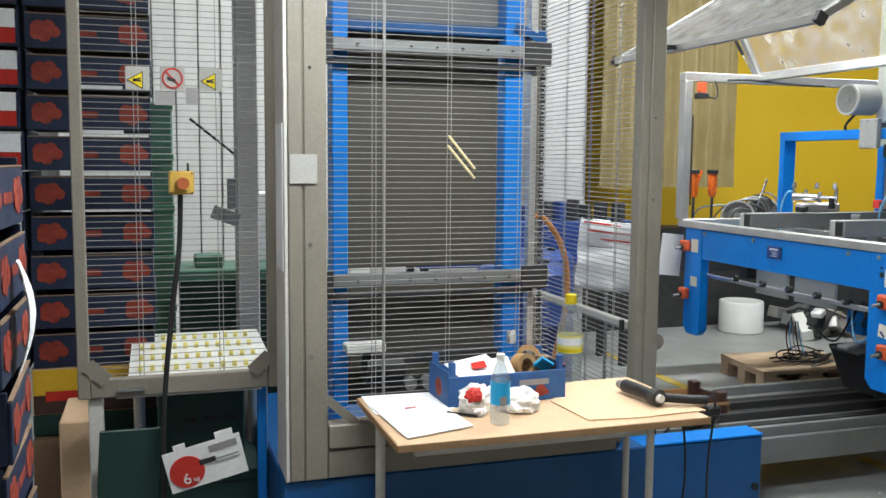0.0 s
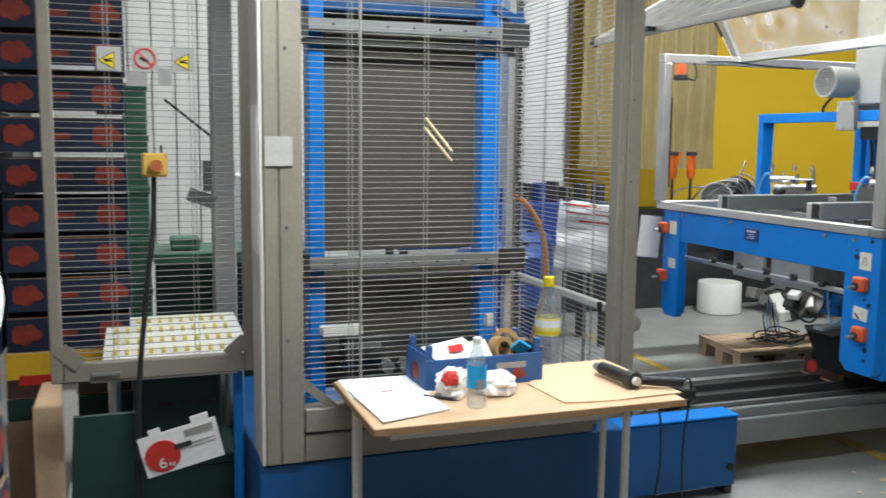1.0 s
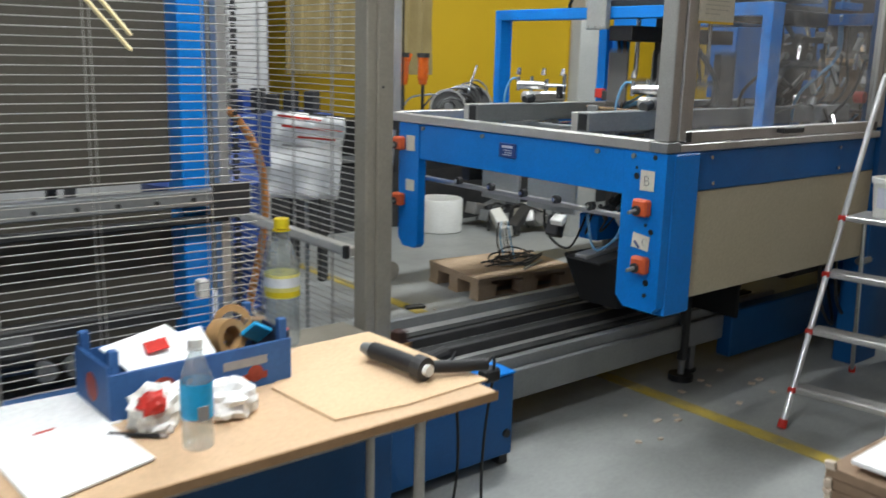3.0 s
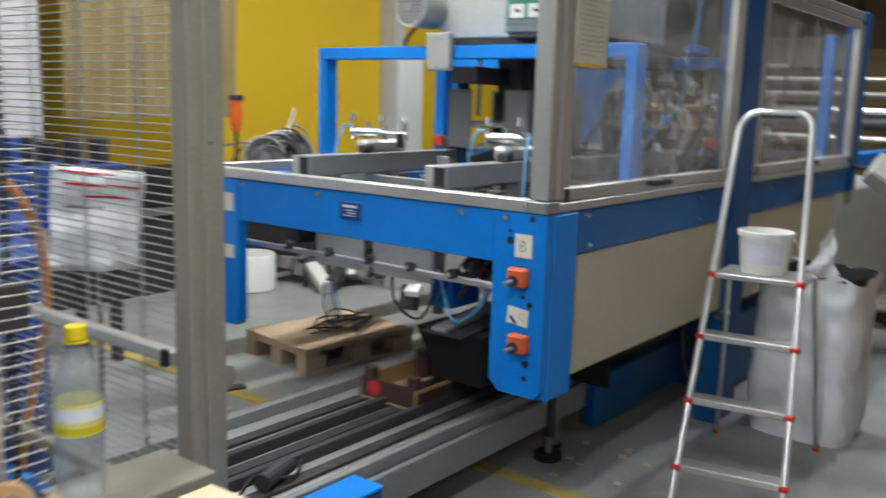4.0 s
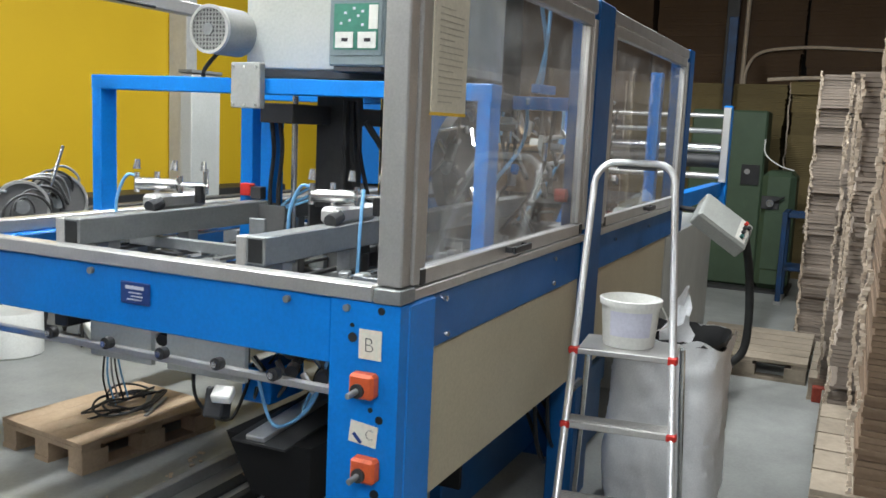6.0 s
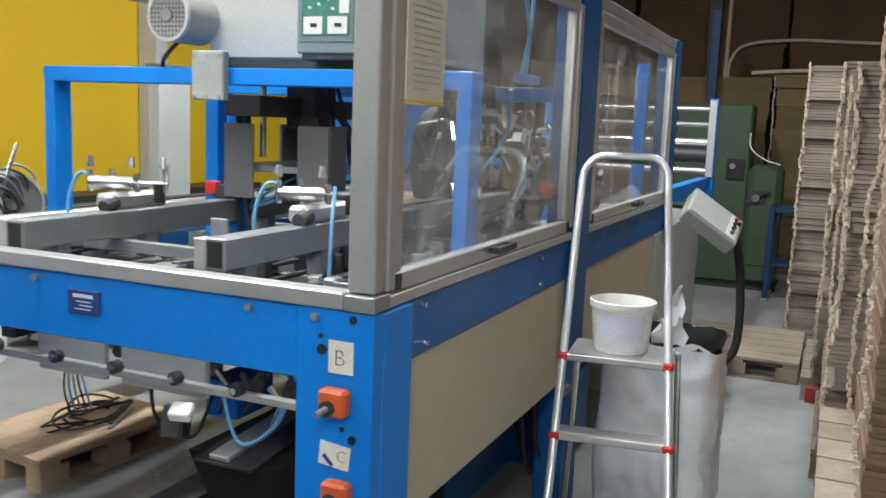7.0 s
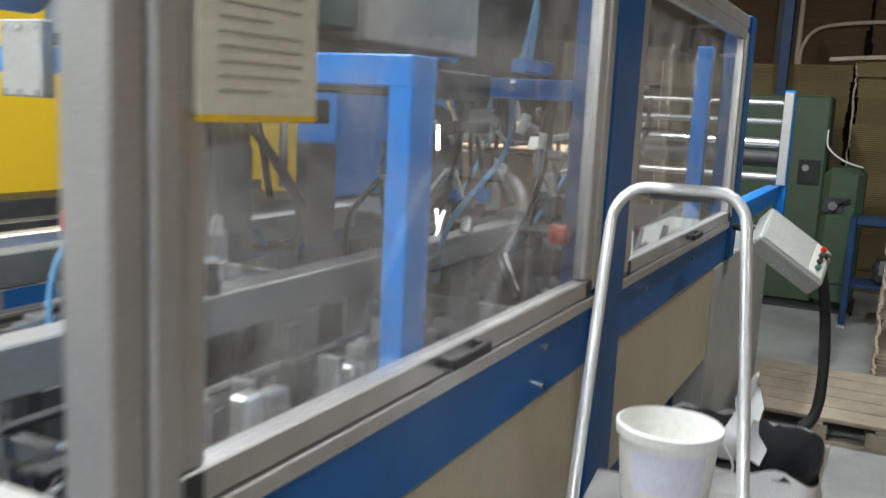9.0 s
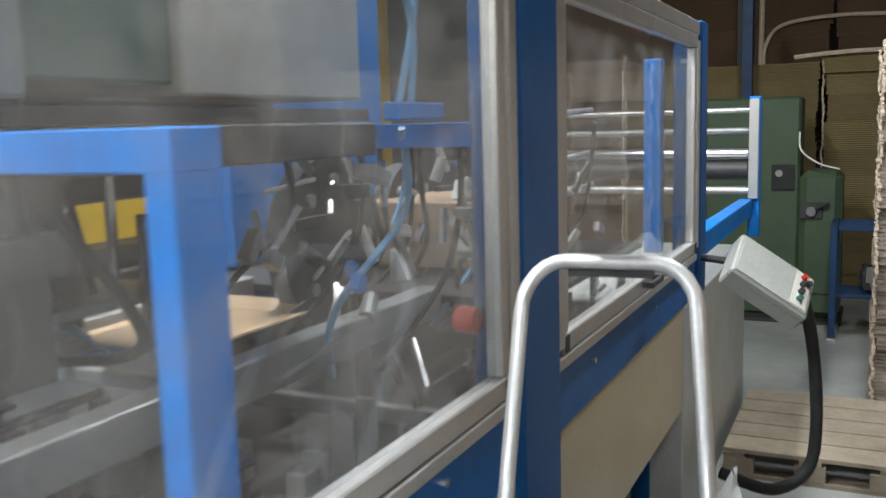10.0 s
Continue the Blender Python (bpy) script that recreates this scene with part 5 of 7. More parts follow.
def clamp(x, y, z, turn):
    """A short pneumatic clamp: cylinder, fork, levers, hose."""
    c = part("clamp", bx(B(), (x + 0.05, y, z - 0.028), (0.28, 0.06, 0.055), (0, 0, 0), 0.012), "alu", mach, "bright pneumatic clamp on a cast base")
    part("base_knob", rod(B(), (x - 0.10, y - 0.02, z - 0.045), (x - 0.05, y - 0.02, z - 0.03), 0.024, 12), "dark", c)
    d = Vector((math.cos(radians(turn)), math.sin(radians(turn)), 0))
    o = Vector((x, y, z + 0.03))
    part("cylinder", rod(B(), o - d * 0.10, o + d * 0.04, 0.022, 14), "chrome", c)
    part("rod", rod(B(), o + d * 0.04, o + d * 0.15, 0.010, 8), "chrome", c)
    for k, hgt in ((-0.10, 0.05), (-0.03, 0.055), (0.05, 0.04), (0.14, 0.075)):
        part("lever", rod(B(), o + d * k - Vector((0, 0, 0.03)), o + d * k + Vector((0, 0, hgt * 0.8)), 0.010, 8), "chrome", c)
    for k in (-0.10, 0.03, 0.13):
        part("eyelet", rod(B(), o + d * k + Vector((0, 0, 0.05)), o + d * k + Vector((0.004, 0, 0.085)), 0.014, 10, 0.009), "chrome", c)
    part("pad", rod(B(), o + d * 0.12 - Vector((0, 0, 0.06)), o + d * 0.12, 0.018, 10), "black", c)
    part("hose", tube(B(), [o - d * 0.07, o - d * 0.13 + Vector((0, 0, 0.03)), o - d * 0.17 - Vector((0, 0, 0.06)), o - d * 0.17 - Vector((0, 0, 0.2))], 0.006, 6), "hoseblue", c)


clamp(3.83, 4.12, 1.34, -62)
clamp(3.89, 3.43, 1.345, -62)
part("blue_hose", tube(B(), [(3.91, 3.36, 1.40), (3.87, 3.345, 1.30), (3.85, 3.34, 1.15), (3.85, 3.35, 1.0)], 0.006, 6), "hoseblue", mach)
# portals
for xp, za in ((4.088, 1.760), (5.10, 1.760)):
    g = part("portal", span(B(), (xp, 3.0, za - 0.056), (xp + 0.09, 4.74, za), 0.003), "blue", mach, "blue square-tube portal")
    part("portal_leg", span(B(), (xp + 0.001, 3.001, 1.0), (xp + 0.089, 3.05, za - 0.03), 0.003), "blue", g)
    part("portal_leg", span(B(), (xp + 0.001, 4.69, 1.0), (xp + 0.089, 4.739, za - 0.03), 0.003), "blue", g)
part("portal_tie", span(B(), (4.21, 3.85, 1.60), (5.09, 4.0, 1.675), 0.004), "dark", mach)
part("portal_tie", span(B(), (4.21, 3.30, 1.69), (5.09, 3.36, 1.765), 0.004), "dark", mach)
for y in (4.06, 4.16):
    part("column", span(B(), (4.38, y, 1.0), (4.46, y + 0.06, 1.67), 0.004), "blue", mach)
part("column_switch", span(B(), (4.34, 4.14, 1.30), (4.38, 4.19, 1.35), 0.003), "red", mach)
part("column_switch", span(B(), (4.33, 4.08, 1.29), (4.37, 4.13, 1.34), 0.003), "dark", mach)
for y in (3.98, 4.02):
    part("hose", tube(B(), [(4.30, y, 1.66), (4.32, y - 0.01, 1.5), (4.34, y + 0.02, 1.3), (4.36, y, 1.1)], 0.009, 6), "black", mach)
part("hose", tube(B(), [(4.5, 3.7, 1.62), (4.6, 3.6, 1.4), (4.7, 3.7, 1.28), (4.75, 4.0, 1.22)], 0.014, 8), "dark", mach)
for k in range(3):
    part("hose", tube(B(), [(4.72, 3.8, 1.26), (4.60, 3.82 + 0.03 * k, 1.34 + 0.02 * k), (4.45, 3.9 + 0.05 * k, 1.30), (4.4, 4.05, 1.24)], 0.006, 6), "hoseblue", mach)
# head cabinet, motor and operator panel
cab = part("head_cabinet", span(B(), (4.20, 3.66, 1.80), (5.2, 4.06, 2.7), 0.006), "grey", mach, "light grey head cabinet")
part("cabinet_side", span(B(), (4.57, 3.40, 1.82), (5.2, 3.658, 2.7), 0.006), "grey", cab)
part("panel_hood", span(B(), (4.13, 3.43, 2.047), (4.238, 3.60, 2.7), 0.006), "paleteal", cab, "pale teal cover over the panel")
part("teal_cover", span(B(), (4.24, 3.42, 1.84), (4.568, 3.658, 2.7), 0.006), "teal", cab, "dark teal cover")
part("base_plate", span(B(), (4.2, 3.38, 1.77), (5.2, 4.04, 1.798)), "dark", cab)
pan = part("operator_panel", span(B(), (4.10, 3.405, 1.81), (4.238, 3.63, 2.045), 0.006), "panelgrey", cab, "blue-grey operator panel with displays")
part("panel_frame", span(B(), (4.094, 3.415, 1.845), (4.0995, 3.62, 2.035), 0.003), "panelgrey", pan)
part("panel_face", span(B(), (4.091, 3.43, 1.865), (4.0935, 3.605, 2.02)), "pcbgreen", pan, "green printed face")
part("side_strip", span(B(), (4.0885, 3.43, 1.935), (4.0905, 3.465, 2.015)), "plastic", pan)
for y in (3.435, 3.525):
    part("display", span(B(), (4.087, y, 1.87), (4.0905, y + 0.072, 1.925), 0.002), "plastic", pan)
    part("digits", span(B(), (4.0855, y + 0.02, 1.892), (4.0868, y + 0.045, 1.904)), "ink", pan)
for k in range(7):
    y, z = 3.485 + 0.017 * (k % 6), (1.945, 1.975, 2.0, 1.96, 1.985, 1.95, 1.99)[k]
    part("key", span(B(), (4.0885, y, z), (4.0905, y + 0.010, z + 0.008)), "lilac", pan)
part("panel_foot", span(B(), (4.11, 3.42, 1.79), (4.236, 3.615, 1.8095), 0.003), "dark", pan)
mot = part("motor", rod(B(), (4.04, 4.10, 1.93), (4.20, 4.10, 1.93), 0.088, 24), "enamel", cab, "grey motor with round fan guard", True)
part("fan", rod(B(), (4.036, 4.10, 1.93), (4.041, 4.10, 1.93), 0.080, 24), "black", mot, "dark fan behind the guard")
bm = B()
for k in range(11):
    z = -0.075 + 0.015 * k
    wv = math.sqrt(max(0.0, 0.080 ** 2 - z * z))
    span(bm, (4.031, 4.10 - wv, 1.93 + z - 0.003), (4.035, 4.10 + wv, 1.93 + z + 0.003))
    span(bm, (4.030, 4.10 + z - 0.003, 1.93 - wv), (4.034, 4.10 + z + 0.003, 1.93 + wv))
tagged(part("fan_guard", bm, "enamel", mot), kind="stuff")
part("guard_rim", ring(4.036, 4.10, 1.93, 0, 90, 0, 0.078, 0.089, 0.014), "alu", mot, "", True)
part("hub", rod(B(), (4.024, 4.10, 1.93), (4.04, 4.10, 1.93), 0.022, 14), "steel", mot)
part("head_bracket", span(B(), (4.05, 3.885, 1.65), (4.085, 4.015, 1.815), 0.004), "enamel", cab)
for y in (3.90, 3.95, 4.0):
    for z in (1.662, 1.798):
        part("bolt", rod(B(), (4.044, y, z), (4.05, y, z), 0.005, 8), "chrome", cab)
part("motor_cable", tube(B(), [(4.13, 4.14, 1.85), (4.10, 4.18, 1.78), (4.15, 4.2, 1.72)], 0.008, 6), "black", cab)
# crank hubs and blank feeder seen through the guards
for x, y, r in ((5.55, 3.75, 0.26), (6.25, 3.85, 0.2)):
    part("crank_wheel", rod(B(), (x, y - 0.03, 1.42), (x, y + 0.03, 1.42), r, 36), "dark", mach)
    for k in range(8):
        a = k * math.pi / 4
        part("spoke_bolt", rod(B(), (x + r * 0.7 * math.cos(a), y - 0.045, 1.42 + r * 0.7 * math.sin(a)), (x + r * 0.7 * math.cos(a), y - 0.03, 1.42 + r * 0.7 * math.sin(a)), 0.02, 10), "steel", mach)
random.seed(5)
for k in range(120):
    x, y, z = 4.82 + 2.0 * random.random(), 3.12 + 0.55 * random.random(), 1.03 + 0.62 * random.random()
    q = random.random()
    tone = random.choice(("steel", "dark", "alu", "chrome", "steel", "grey", "dark"))
    if 4.25 < x < 4.85 and y > 3.5 and z > 1.2:
        continue
    if q < 0.45:
        part("linkage", bar(B(), (x, y, z), (x + random.uniform(-0.16, 0.16), y + random.uniform(-0.1, 0.1), z + random.uniform(-0.12, 0.14)), 0.010 + 0.014 * random.random(), 0.012 + 0.02 * random.random(), bevel=0.002), tone, mach)
    elif q < 0.7:
        part("cylinder", rod(B(), (x, y, z), (x + random.uniform(-0.08, 0.08), y + random.uniform(-0.04, 0.04), z + random.uniform(0.03, 0.12)), 0.009 + 0.012 * random.random(), 10), tone, mach)
    else:
        part("linkage_block", bx(B(), (x, y, z), (0.02 + 0.06 * random.random(), 0.02 + 0.05 * random.random(), 0.02 + 0.07 * random.random()), (0, random.uniform(0, 40), 0), 0.003), tone, mach)
for x, y, z in ((4.72, 3.14, 1.46), (5.6, 3.2, 1.52), (5.2, 3.45, 1.40)):
    part("blue_fitting", bx(B(), (x, y, z), (0.03, 0.025, 0.035), (0, 25, 0), 0.003), "blue", mach)
for k in range(16):
    x, y = 4.85 + 1.8 * random.random(), 3.15 + 0.5 * random.random()
    part("hose", tube(B(), [(x, y, 1.75), (x + 0.1, y + 0.05, 1.55), (x + random.uniform(-0.2, 0.3), y + 0.1, 1.35), (x + random.uniform(-0.2, 0.2), y + 0.2, 1.15)], 0.009, 6), random.choice(("black", "dark", "hoseblue")), mach)
for k in range(2):
    part("hose", tube(B(), [(4.86 + 0.06 * k, 3.12, 1.78), (4.90, 3.1, 1.95), (4.93 - 0.12 * k, 3.1, 2.12), (4.92 - 0.2 * k, 3.1, 2.3)], 0.008, 6), "hoseblue", mach)
part("guard_box", span(B(), (4.80, 3.08, 1.765), (5.0, 3.12, 1.80), 0.004), "blue", mach)
part("e_stop", rod(B(), (4.93, 3.03, 1.355), (4.93, 2.985, 1.355), 0.028, 16), "red", mach, "red stop button")
part("feeder_plate", span(B(), (5.6, 3.1, 1.24), (6.9, 4.5, 1.26)), "dark", mach)
part("feeder_tower", span(B(), (5.80, 4.3, 1.27), (6.9, 4.5, 2.75), 0.006), "blueshaded", mach)
part("feeder_side", span(B(), (7.0, 3.05, 1.2), (7.07, 3.12, 2.0), 0.004), "blue", mach)
part("feeder_side", span(B(), (5.85, 4.503, 1.7), (7.0, 4.56, 2.05), 0.004), "bluedeepshade", mach)
for z in (1.45, 1.58, 1.75):
    part("feeder_bar", rod(B(), (5.6, 3.3, z), (6.85, 3.3, z + 0.05), 0.012, 8), "alu", mach)
part("feeder_plate", span(B(), (5.95, 3.3, 1.28), (6.45, 3.9, 1.50), 0.004), "card", mach, "stack of brown blanks in the feeder")
# rear grey housing
part("rear_cabinet", span(B(), (6.87, 2.925, 0.0), (8.8, 3.7, 1.004), 0.006), "grey", mach, "grey steel rear cabinet")
part("rear_frame", span(B(), (7.27, 2.94, 1.13), (9.235, 3.02, 1.24), 0.004), "blue", mach)

# plunger head, up and down
head = thing("forming_plunger", "grey forming plunger with corner plates on a dark ram", "plunger", (4.55, 3.85, 1.5))
part("ram", span(B(), (4.48, 3.78, 1.56), (4.62, 3.92, 2.1), 0.006), "dark", head)
part("guide", rod(B(), (4.42, 3.98, 1.45), (4.42, 3.98, 2.1), 0.012, 10), "chrome", head)
part("guide", rod(B(), (4.68, 3.72, 1.45), (4.68, 3.72, 2.1), 0.012, 10), "chrome", head)
part("base", span(B(), (4.32, 3.64, 1.40), (4.78, 4.06, 1.425), 0.003), "steel", head)
for x0, y0 in ((4.30, 3.62), (4.66, 3.62), (4.30, 3.94), (4.66, 3.94)):
    sx, sy = (1 if x0 < 4.5 else -1), (1 if y0 < 3.8 else -1)
    cx, cy = (x0 if sx > 0 else x0 + 0.13), (y0 if sy > 0 else y0 + 0.13)
    bm = span(B(), (cx, cy, 1.30), (cx + sx * 0.012, cy + sy * 0.13, 1.575), 0.003)
    part("corner_plate", bm, "plate", head)
    part("corner_plate", span(B(), (cx + sx * 0.013, cy, 1.30), (cx + sx * 0.13, cy + sy * 0.012, 1.575), 0.003), "plate", head)
for k in range(3):
    part("hose", tube(B(), [(4.4 + 0.1 * k, 3.7, 1.43), (4.38 + 0.1 * k, 3.72, 1.6), (4.44 + 0.06 * k, 3.76, 1.8), (4.46 + 0.04 * k, 3.77, 2.0)], 0.010, 6), "black", head)

# card blanks pushed in under the plunger
blanks = []
for k in range(4):
    b = thing("card_blank", "flat pale brown card blank in the machine", "card blank", (0, 0, 0), "card blanks")
    part("panel", bx(B(), (0, 0, 0), (0.42, 0.34, 0.005)), "cardpale", b)
    part("flap", bx(B(), (-0.255, 0, 0.012), (0.09, 0.30, 0.005), (0, 12, 0)), "cardpale", b)
    part("flap", bx(B(), (0.255, 0, 0.012), (0.09, 0.30, 0.005), (0, -12, 0)), "cardpale", b)
    part("flap", bx(B(), (0, 0.205, 0.01), (0.36, 0.07, 0.005), (14, 0, 0)), "cardpale", b)
    part("flap", bx(B(), (0, -0.205, 0.01), (0.36, 0.07, 0.005), (-14, 0, 0)), "cardpale", b)
    blanks.append(b)

# ---- outfeed conveyor and its trays ----
out = thing("belt_conveyor", "low steel conveyor with belt strands", "conveyor", (3.0, 3.65, 0))
for y0, y1, z, m in ((3.33, 3.36, 0.30, "steel"), (3.55, 3.58, 0.305, "dark"), (3.72, 3.75, 0.305, "dark"), (3.98, 4.02, 0.31, "steel")):
    part("side_rail", span(B(), (1.2, y0, z - 0.10), (4.9, y1, z + 0.02), 0.003), m, out)
for y0, y1 in ((3.362, 3.548), (3.582, 3.718), (3.752, 3.978)):
    part("slide_plate", span(B(), (1.2, y0, 0.272), (4.9, y1, 0.285)), "alu", out)
for y in (3.46, 3.66, 3.86):
    part("belt", span(B(), (1.25, y - 0.025, 0.286), (4.85, y + 0.025, 0.298)), "rubber", out)
part("front_channel", span(B(), (1.2, 3.30, 0.15), (4.9, 3.328, 0.275), 0.004), "steel", out)
for x in (1.6, 2.9, 4.2):
    for y in (3.34, 3.98):
        part("leg", span(B(), (x, y, 0.012), (x + 0.04, y + 0.04, 0.20)), "steel", out)
        part("foot", rod(B(), (x + 0.02, y + 0.02, 0.0), (x + 0.02, y + 0.02, 0.012), 0.04, 14), "black", out)
part("motor", rod(B(), (2.62, 3.47, 0.325), (2.78, 3.52, 0.325), 0.03, 14), "dark", out)
part("cable", tube(B(), [(2.5, 3.45, 0.30), (2.62, 3.5, 0.34), (2.75, 3.46, 0.31), (2.95, 3.6, 0.305), (3.3, 3.62, 0.305)], 0.006, 6), "black", out)


def card_tray():
    """An empty folded tray: low walls, corner posts, print on the end."""
    t = thing("card_tray", "empty brown cardboard tray with dark printed ends", "card tray", (0, 0, 0), "trays on the conveyor")
    w, d, h, k = 0.40, 0.30, 0.115, 0.006
    part("base", span(B(), (-w / 2, -d / 2, 0), (w / 2, d / 2, k)), "cardpale", t)
    for y in (-d / 2, d / 2 - k):
        part("wall", span(B(), (-w / 2, y, k), (w / 2, y + k, h * 0.72), 0.001), "tape", t)
    for x in (-w / 2, w / 2 - k):
        part("wall", span(B(), (x, -d / 2 + k, k), (x + k, d / 2 - k, h * 0.80), 0.001), "traydark", t, "dark printed end wall")
    for sx in (-1, 1):
        for sy in (-1, 1):
            part("corner_post", bx(B(), (sx * (w / 2 - 0.03), sy * (d / 2 - 0.035), h * 0.55 + 0.003), (0.045, 0.055, h * 1.1), (0, 0, 0), 0.004), "traydark", t)
    part("tomato_print", rod(B(), (-w / 2 - 0.002, 0.07, h * 0.45), (-w / 2, 0.07, h * 0.45), 0.032, 16), "red", t)
    part("skirt", span(B(), (-w / 2 + 0.01, -d / 2 - 0.002, 0.012), (w / 2 - 0.01, -d / 2, h * 0.6)), "traydark", t, "dark printed side")
    return t


tray0 = card_tray()
trays = [tray0] + [copy_thing(tray0, pose(0, 0, 0)) for _ in range(4)]

# ---- behind and beside the machine ----
pal = pallet("wooden_pallet", 4.10, 4.76, 4.90, 5.36, 0.0, "chip", "pale wooden pallet lying on the floor", "", True, 0.0006)
pal.matrix_basis = pose(4.605, 5.15, 0.0, 0, 0, -7)
drum = solid("white_drum", lathe(B(), [(0.19, 0), (0.20, 0.01), (0.20, 0.28), (0.192, 0.29), (0.17, 0.285)], (5.42, 6.86, 0), 28), "plastic", "white plastic drum on the floor", "drum", smooth=True)
junk = thing("spare_parts", "loops of black cable and flat bars on the pallet", "cables", (4.7, 5.1, 0.144))
random.seed(21)
for k in range(6):
    cx_, cy_, rx_, ry_ = 4.66 + random.uniform(-0.05, 0.06), 5.12 + random.uniform(-0.06, 0.06), random.uniform(0.13, 0.22), random.uniform(0.07, 0.13)
    part("cable", tube(B(), [(cx_ + rx_ * math.cos(a_ * 0.7), cy_ + ry_ * math.sin(a_ * 0.7), 0.152 + 0.012 * k + 0.02 * math.sin(a_ * 1.3 + k)) for a_ in range(9)], 0.006, 6), ("black", "black", "dark")[k % 3], junk, "", True)
for k in range(3):
    part("flat_bar", bx(B(), (4.74 + 0.03 * k, 5.0 + 0.05 * k, 0.150 + 0.006 * k), (0.30, 0.022, 0.010), (0, 0, 24 + 7 * k), 0.002), ("steel", "dark", "steel")[k], junk)
for k in range(5):
    part("hanging_cable", tube(B(), [(4.60 + 0.03 * k, 5.16, 0.16), (4.57 + 0.03 * k, 5.18, 0.30), (4.60 + 0.02 * k, 5.2, 0.42)], 0.005, 6), ("black", "hoseblue", "steel")[k % 3], junk)
heap = thing("cable_heap", "heap of pale machine parts and black cables on the floor", "machine parts", (6.1, 6.5, 0))
for k in range(14):
    x, y = 5.75 + 0.8 * random.random(), 6.3 + 0.6 * random.random()
    part("part", bx(B(), (x, y, 0.07 + 0.08 * random.random()), (0.1 + 0.3 * random.random(), 0.05 + 0.08 * random.random(), 0.10), (random.uniform(-20, 20), random.uniform(-25, 25), random.uniform(0, 90)), 0.006), random.choice(("plastic", "steel", "dark", "alu")), heap)
for k in range(8):
    x, y = 5.7 + 0.6 * random.random(), 6.2 + 0.5 * random.random()
    part("cable", tube(B(), [(x, y, 0.02), (x + 0.2, y + 0.15, 0.22), (x + 0.4, y - 0.1, 0.1), (x + 0.55, y + 0.1, 0.02)], 0.011, 6), "black", heap)
rear = thing("rear_machine", "low grey machine bed behind the blue machine", "machine", (5.0, 5.2, 0))
part("bed", span(B(), (3.55, 4.80, 1.08), (8.0, 4.90, 1.165), 0.004), "alu", rear)
part("bed", span(B(), (3.75, 5.25, 0.80), (8.0, 5.33, 1.15), 0.004), "dark", rear)
for x in (5.8, 7.8):
    part("leg", span(B(), (x, 5.26, 0.0), (x + 0.06, 5.32, 0.8)), "dark", rear)
    part("arm", span(B(), (x, 4.905, 1.09), (x + 0.05, 5.248, 1.14)), "dark", rear)
part("dark_trough", span(B(), (3.8, 7.2, 0.0), (9.0, 7.55, 0.95), 0.006), "dark", rear)
part("trough_rail", span(B(), (3.8, 7.16, 0.60), (9.0, 7.198, 0.66), 0.004), "steel", rear)
for x, y in ((3.60, 4.95), (3.74, 4.95)):
    f = part("filter", rod(B(), (x, y, 1.38), (x, y, 1.49), 0.030, 16), "amber", rear, "orange filter bowl")
    part("filter_cap", rod(B(), (x, y, 1.49), (x, y, 1.515), 0.036, 16), "dark", f)
    part("neck", rod(B(), (x, y, 1.34), (x, y, 1.38), 0.022, 12, 0.030), "amber", f)
    part("stem", rod(B(), (x, y, 1.15), (x, y, 1.34), 0.010, 10), "dark", f)
part("filter_bracket", bx(B(), (3.66, 5.0, 1.44), (0.02, 0.02, 0.15), (0, 20, 0), 0.003), "amber", rear)
part("air_tube", tube(B(), [(3.60, 4.98, 1.17), (3.66, 4.97, 1.26), (3.78, 4.98, 1.28), (3.88, 4.99, 1.28)], 0.006, 8), "steel", rear)
for k in range(5):
    part("hose", tube(B(), [(3.95 + 0.06 * k, 5.25, 1.16), (4.05 + 0.07 * k, 5.22, 1.27 + 0.02 * k), (4.25 + 0.05 * k, 5.2, 1.30), (4.42, 5.22, 1.16)], 0.006, 6), random.choice(("dark", "steel", "dark")), rear)
random.seed(14)
for k in range(7):
    x, y, r = 4.02 + 0.05 * k, 5.06 + 0.03 * k, random.uniform(0.07, 0.12)
    z = 1.15 + random.uniform(-0.02, 0.03)
    tilt = random.uniform(-0.3, 0.5)
    part("coil", tube(B(), [(x + r * math.cos(a_), y + tilt * r * math.cos(a_), z + r * math.sin(a_)) for a_ in (0.05, 0.5, 1.0, 1.57, 2.1, 2.6, 3.1)], random.choice((0.004, 0.006, 0.008)), 6), random.choice(("steel", "dark", "dark")), rear, "", True)
for x, y, r_ in ((4.36, 5.24, 0.13), (4.10, 5.16, 0.11)):
    reel = part("reel", rod(B(), (x, y, 1.19), (x + 0.02, y + 0.03, 1.19), r_, 32), "plate", rear, "round grey reel")
    part("rim", ring(x + 0.008, y + 0.012, 1.19, 90, 0, -33, r_ - 0.008, r_ + 0.004, 0.05), "alu", reel, "", True)
    part("hub", rod(B(), (x - 0.012, y - 0.018, 1.19), (x, y, 1.19), 0.03, 14), "steel", reel)
part("wand", rod(B(), (4.26, 5.2, 1.2), (4.36, 5.2, 1.45), 0.008, 8), "chrome", rear)
duct = thing("grey_cabinet", "tall narrow grey cabinet by the yellow wall", "cabinet", (5.7, 5.6, 0))
part("body", span(B(), (6.20, 6.03, 0.0), (6.50, 6.13, 1.89), 0.006), "grey", duct)
part("cap", span(B(), (6.19, 6.02, 1.892), (6.51, 6.14, 1.915), 0.003), "steel", duct)
solid("wall_post", span(B(), (7.72, 7.39, 0), (7.86, 7.59, 4.0), 0.005), "white", "white painted post at the yellow wall", "post")
# drums, hose and boards seen through the mesh
random.seed(3)
